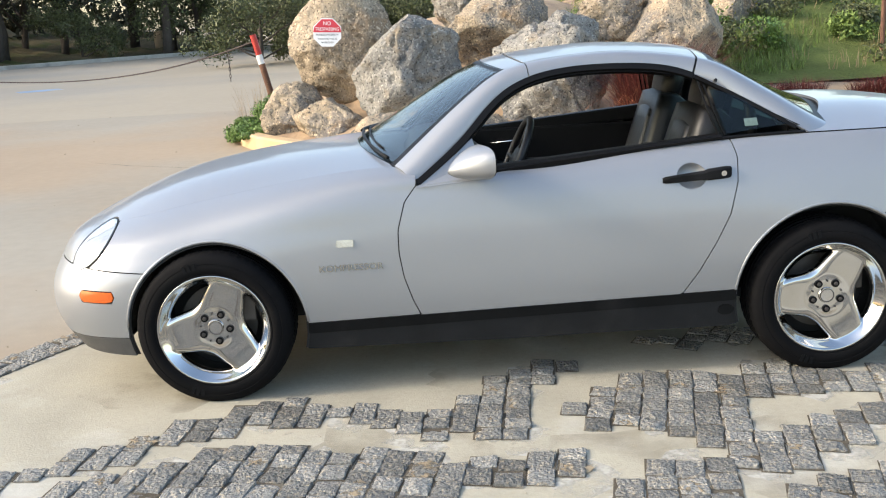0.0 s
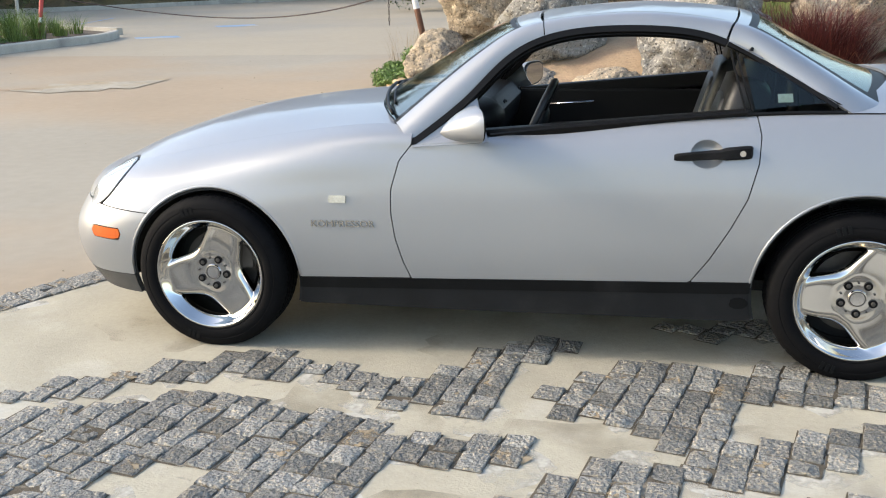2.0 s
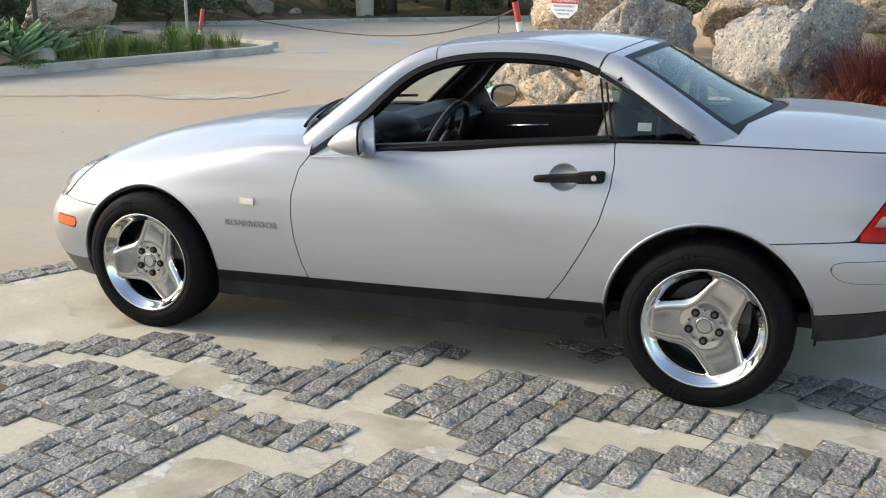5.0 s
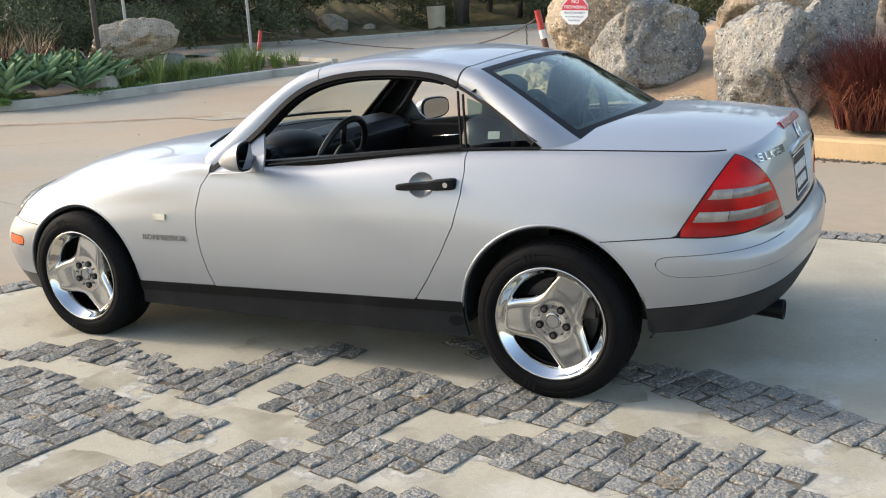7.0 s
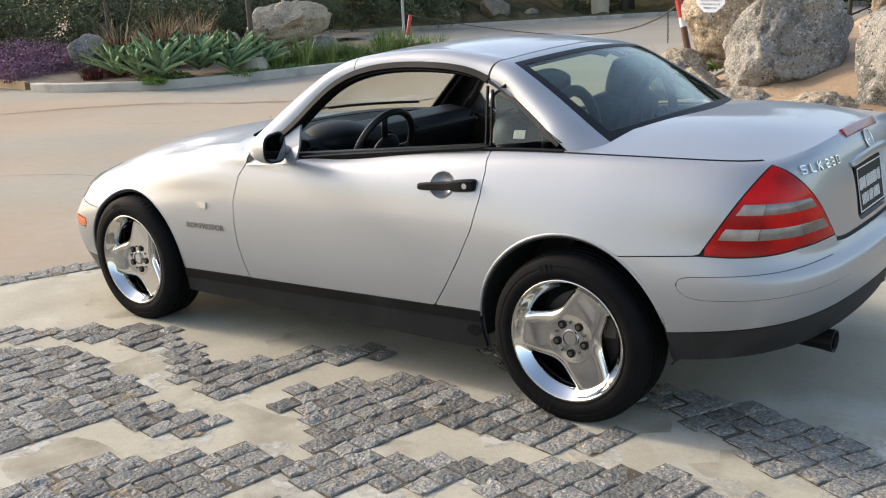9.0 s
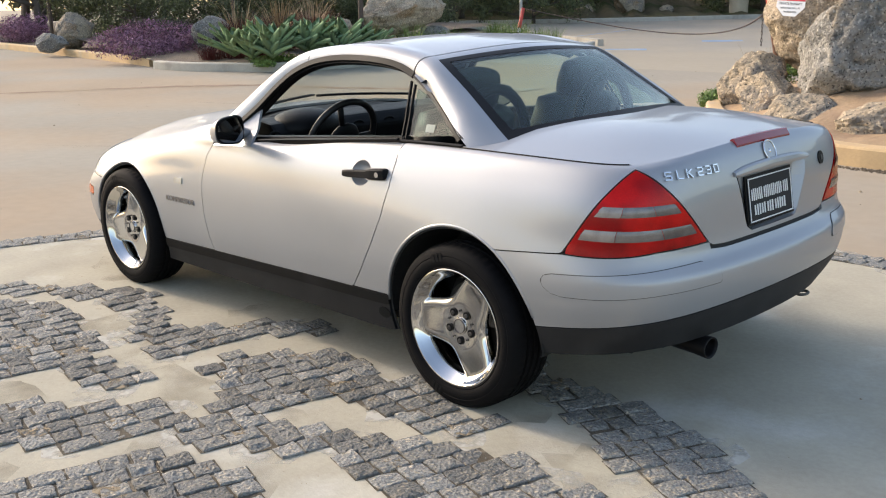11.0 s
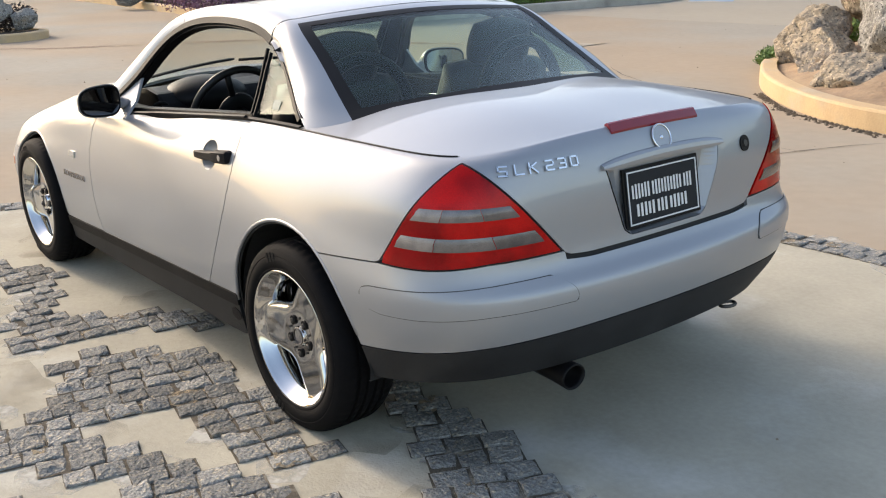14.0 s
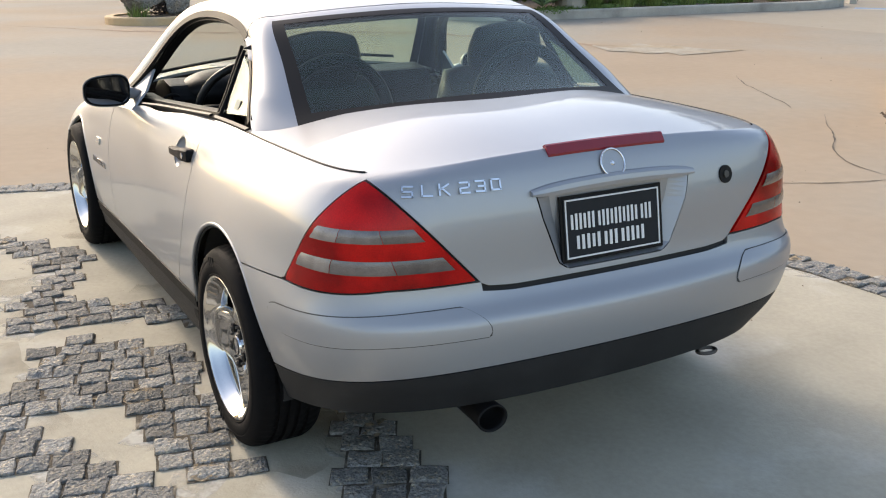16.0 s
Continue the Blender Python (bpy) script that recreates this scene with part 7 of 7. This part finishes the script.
def lamp_post(at, height, label, material, r=.05, base=True):
    t = thing("lamp_post", label, "post", at, "lamp posts")
    bm = bmesh.new()
    cyl(bm, (0, 0, .0), (0, 0, height), r, r * .9, seg=12)
    part("pole", bm, material, t)
    if base:
        bm = bmesh.new()
        box(bm, (0, 0, .08), (.26, .26, .16))
        part("base_box", bm, material, t, bevel=.01)
        bm = bmesh.new()
        cyl(bm, (.0, 0, -.32), (0, 0, 0), .32, .30, seg=18)
        part("footing", bm, KERB, t)
    return t


lamp_post((-12.3, 10.22, .42), 4.2, "brown steel lamp post on a concrete footing", LAMP_BROWN, .055)
lamp_post((-14.3, 17.5, .1), 4.5, "slim bare galvanised steel post", POST_GREY, .04, False)
lamp_post((-15.6, 14.4, .1), 4.5, "slim bare galvanised steel post", POST_GREY, .04, False)
lamp_post((-17.5, 10.6, .1), 4.5, "slim dark post in the planting bed", LAMP_BROWN, .04, False)
lamp_post((-23.0, 8.5, .1), 4.5, "slim dark post in the planting bed", LAMP_BROWN, .05, False)
for x, y in ((-14.6, 49.6), (-20.3, 39.8)):
    t = thing("planter_pot", "tall tan concrete planter pot with a thin tree", "planter", (x, y, ground_z(x, y) + .15), "planter pots")
    bm = bmesh.new()
    cyl(bm, (0, 0, 0), (0, 0, 1.05), .42, .46, seg=20)
    part("pot", bm, POT_TAN, t, bevel=.015)
    bm = bmesh.new()
    cyl(bm, (0, 0, .9), (.05, 0, 4.5), .05, .03, seg=8)
    part("stem", bm, BARK, t)

# octagonal warning sign on the boulder
sign = thing("warning_sign", "red and white octagonal no trespassing sign fixed to the boulder", "sign")
sign.matrix_world = facing((-1.478, 6.985, 1.287), (.02, -1, .10), (1, 0, -.05))
R8 = .170
octo = [(R8 * math.cos(radians(22.5 + 45 * k)), R8 * math.sin(radians(22.5 + 45 * k))) for k in range(8)]


def slab(name, outline, z0, z1, material, parent):
    bm = bmesh.new()
    n = len(outline)
    a = [bm.verts.new((x, y, z0)) for x, y in outline]
    b = [bm.verts.new((x, y, z1)) for x, y in outline]
    bm.faces.new(a), bm.faces.new(b)
    for i in range(n):
        bm.faces.new((a[i], a[(i + 1) % n], b[(i + 1) % n], b[i]))
    return part(name, bm, material, parent)


slab("sign_board", octo, -.004, .0, SIGN_WHITE, sign)
slab("red_field", [(R8 * .93 * math.cos(radians(a)), R8 * .93 * math.sin(radians(a))) for a in (0.5, 22.5, 67.5, 112.5, 157.5, 179.5)], .0, .002, SIGN_RED, sign)
for text, y, h, w, m in (("NO", .098, .06, .085, SIGN_WHITE), ("TRESPASSING", .036, .05, .27, SIGN_WHITE), ("PRIVATE PROPERTY", -.028, .032, .25, SIGN_INK),
                         ("VIOLATORS WILL BE", -.072, .026, .22, SIGN_INK), ("PROSECUTED", -.112, .026, .14, SIGN_INK)):
    o = letters(text, h, .0006, Matrix.Translation((0, y, .003)), m, None, "sign_text", width=w)
    o.parent = sign
    o.matrix_basis = Matrix.Translation((0, y, .003))

# small litter on the paving
pr = random.Random(3)
V, F = [], []
for _ in range(240):
    x, y = pr.uniform(-14, 5), pr.uniform(-2.4, 13)
    if abs(x) < 2.2 and abs(y) < 1:
        continue
    s = pr.uniform(.004, .008) if pr.random() < .85 else pr.uniform(.010, .018)
    b = len(V)
    z = ground_z(x, y)
    V += [(x - s, y, z), (x, y - s * .8, z), (x + s, y, z), (x, y + s * .8, z), (x, y, z + s * .9)]
    F += [(b, b + 1, b + 4), (b + 1, b + 2, b + 4), (b + 2, b + 3, b + 4), (b + 3, b, b + 4)]
tagged(ob_from("leaf_litter", V, F, PEBBLE), "scattered dry leaves and pebbles on the paving", "litter", kind="stuff")

# short chain hanging from the rope
pts = [(-3.13, 9.53, 1.06 - .048 * k) for k in range(9)]
chain = thing("hanging_chain", "short dark steel chain hanging from the rope", "chain")
for k, (x, y, z) in enumerate(pts):
    tip = .016
    ring = [(x + (.011 * math.cos(a) if k % 2 else 0), y + (0 if k % 2 else .011 * math.cos(a)), z + .03 * math.sin(a)) for a in np.linspace(0, 2 * math.pi, 13)[:-1]]
    ob_from("link", *tube(ring, .0045, 6, True), LAMP_BROWN, chain, smooth=True)
# wooden stake on the bank
bm = bmesh.new()
cyl(bm, (5.95, 9.5, .3), (5.93, 9.5, 2.4), .035, .03, seg=10)
tagged(part("wooden_stake", bm, POST_WOOD), "tall thin wooden stake on the grassy bank", "stake")

# dense woods far behind the lot
wr = random.Random(77)
lumps = []
for k in range(240):
    u = wr.random()
    lumps.append(((-75 + 95 * u, 50 + 16 * u + wr.uniform(-3, 9), wr.uniform(.5, 11)), wr.uniform(1.6, 3.2)))
for k in range(60):
    lumps.append(((-58 - wr.uniform(0, 8), -25 + 75 * wr.random(), wr.uniform(.5, 6.0)), wr.uniform(1.6, 3.0)))
tagged(ob_from("far_woods", *leaf_mass(46000, lumps, .28, 78), WOODS), "dense dark woods behind the lot", "woods", kind="stuff")

for k, (x, y, sx, sy, sz) in enumerate(((-12.0, 10.9, .7, 1.4, .16), (-12.15, 12.3, .8, 1.6, .18), (-12.2, 13.8, .8, 1.6, .16), (-11.9, 9.8, .5, 1.6, .14), (-13.2, 8.6, 1.6, 1.6, .2), (-12.6, 7.95, .9, .5, .14))):
    bush((x, y, bed_z(x, y) - .06), (sx, sy, sz), 1800, .022, 700 + k, GROUND_COVER, "low green ground cover in the planting bed", "ground_cover", "plant")

# grit on the court
V, F = [], []
for _ in range(900):
    x, y = pr.uniform(-2.6, 2.6), pr.uniform(-2.8, -.4)
    q = pr.uniform(.001, .0032)
    b = len(V)
    V += [(x - q, y, .001), (x, y - q * .8, .001), (x + q, y, .001), (x, y + q * .8, .001), (x, y, .001 + q * .7)]
    F += [(b, b + 1, b + 4), (b + 1, b + 2, b + 4), (b + 2, b + 3, b + 4), (b + 3, b, b + 4)]
tagged(ob_from("grit", V, F, PEBBLE), "fine grit and crumbs on the court", "grit", kind="stuff")
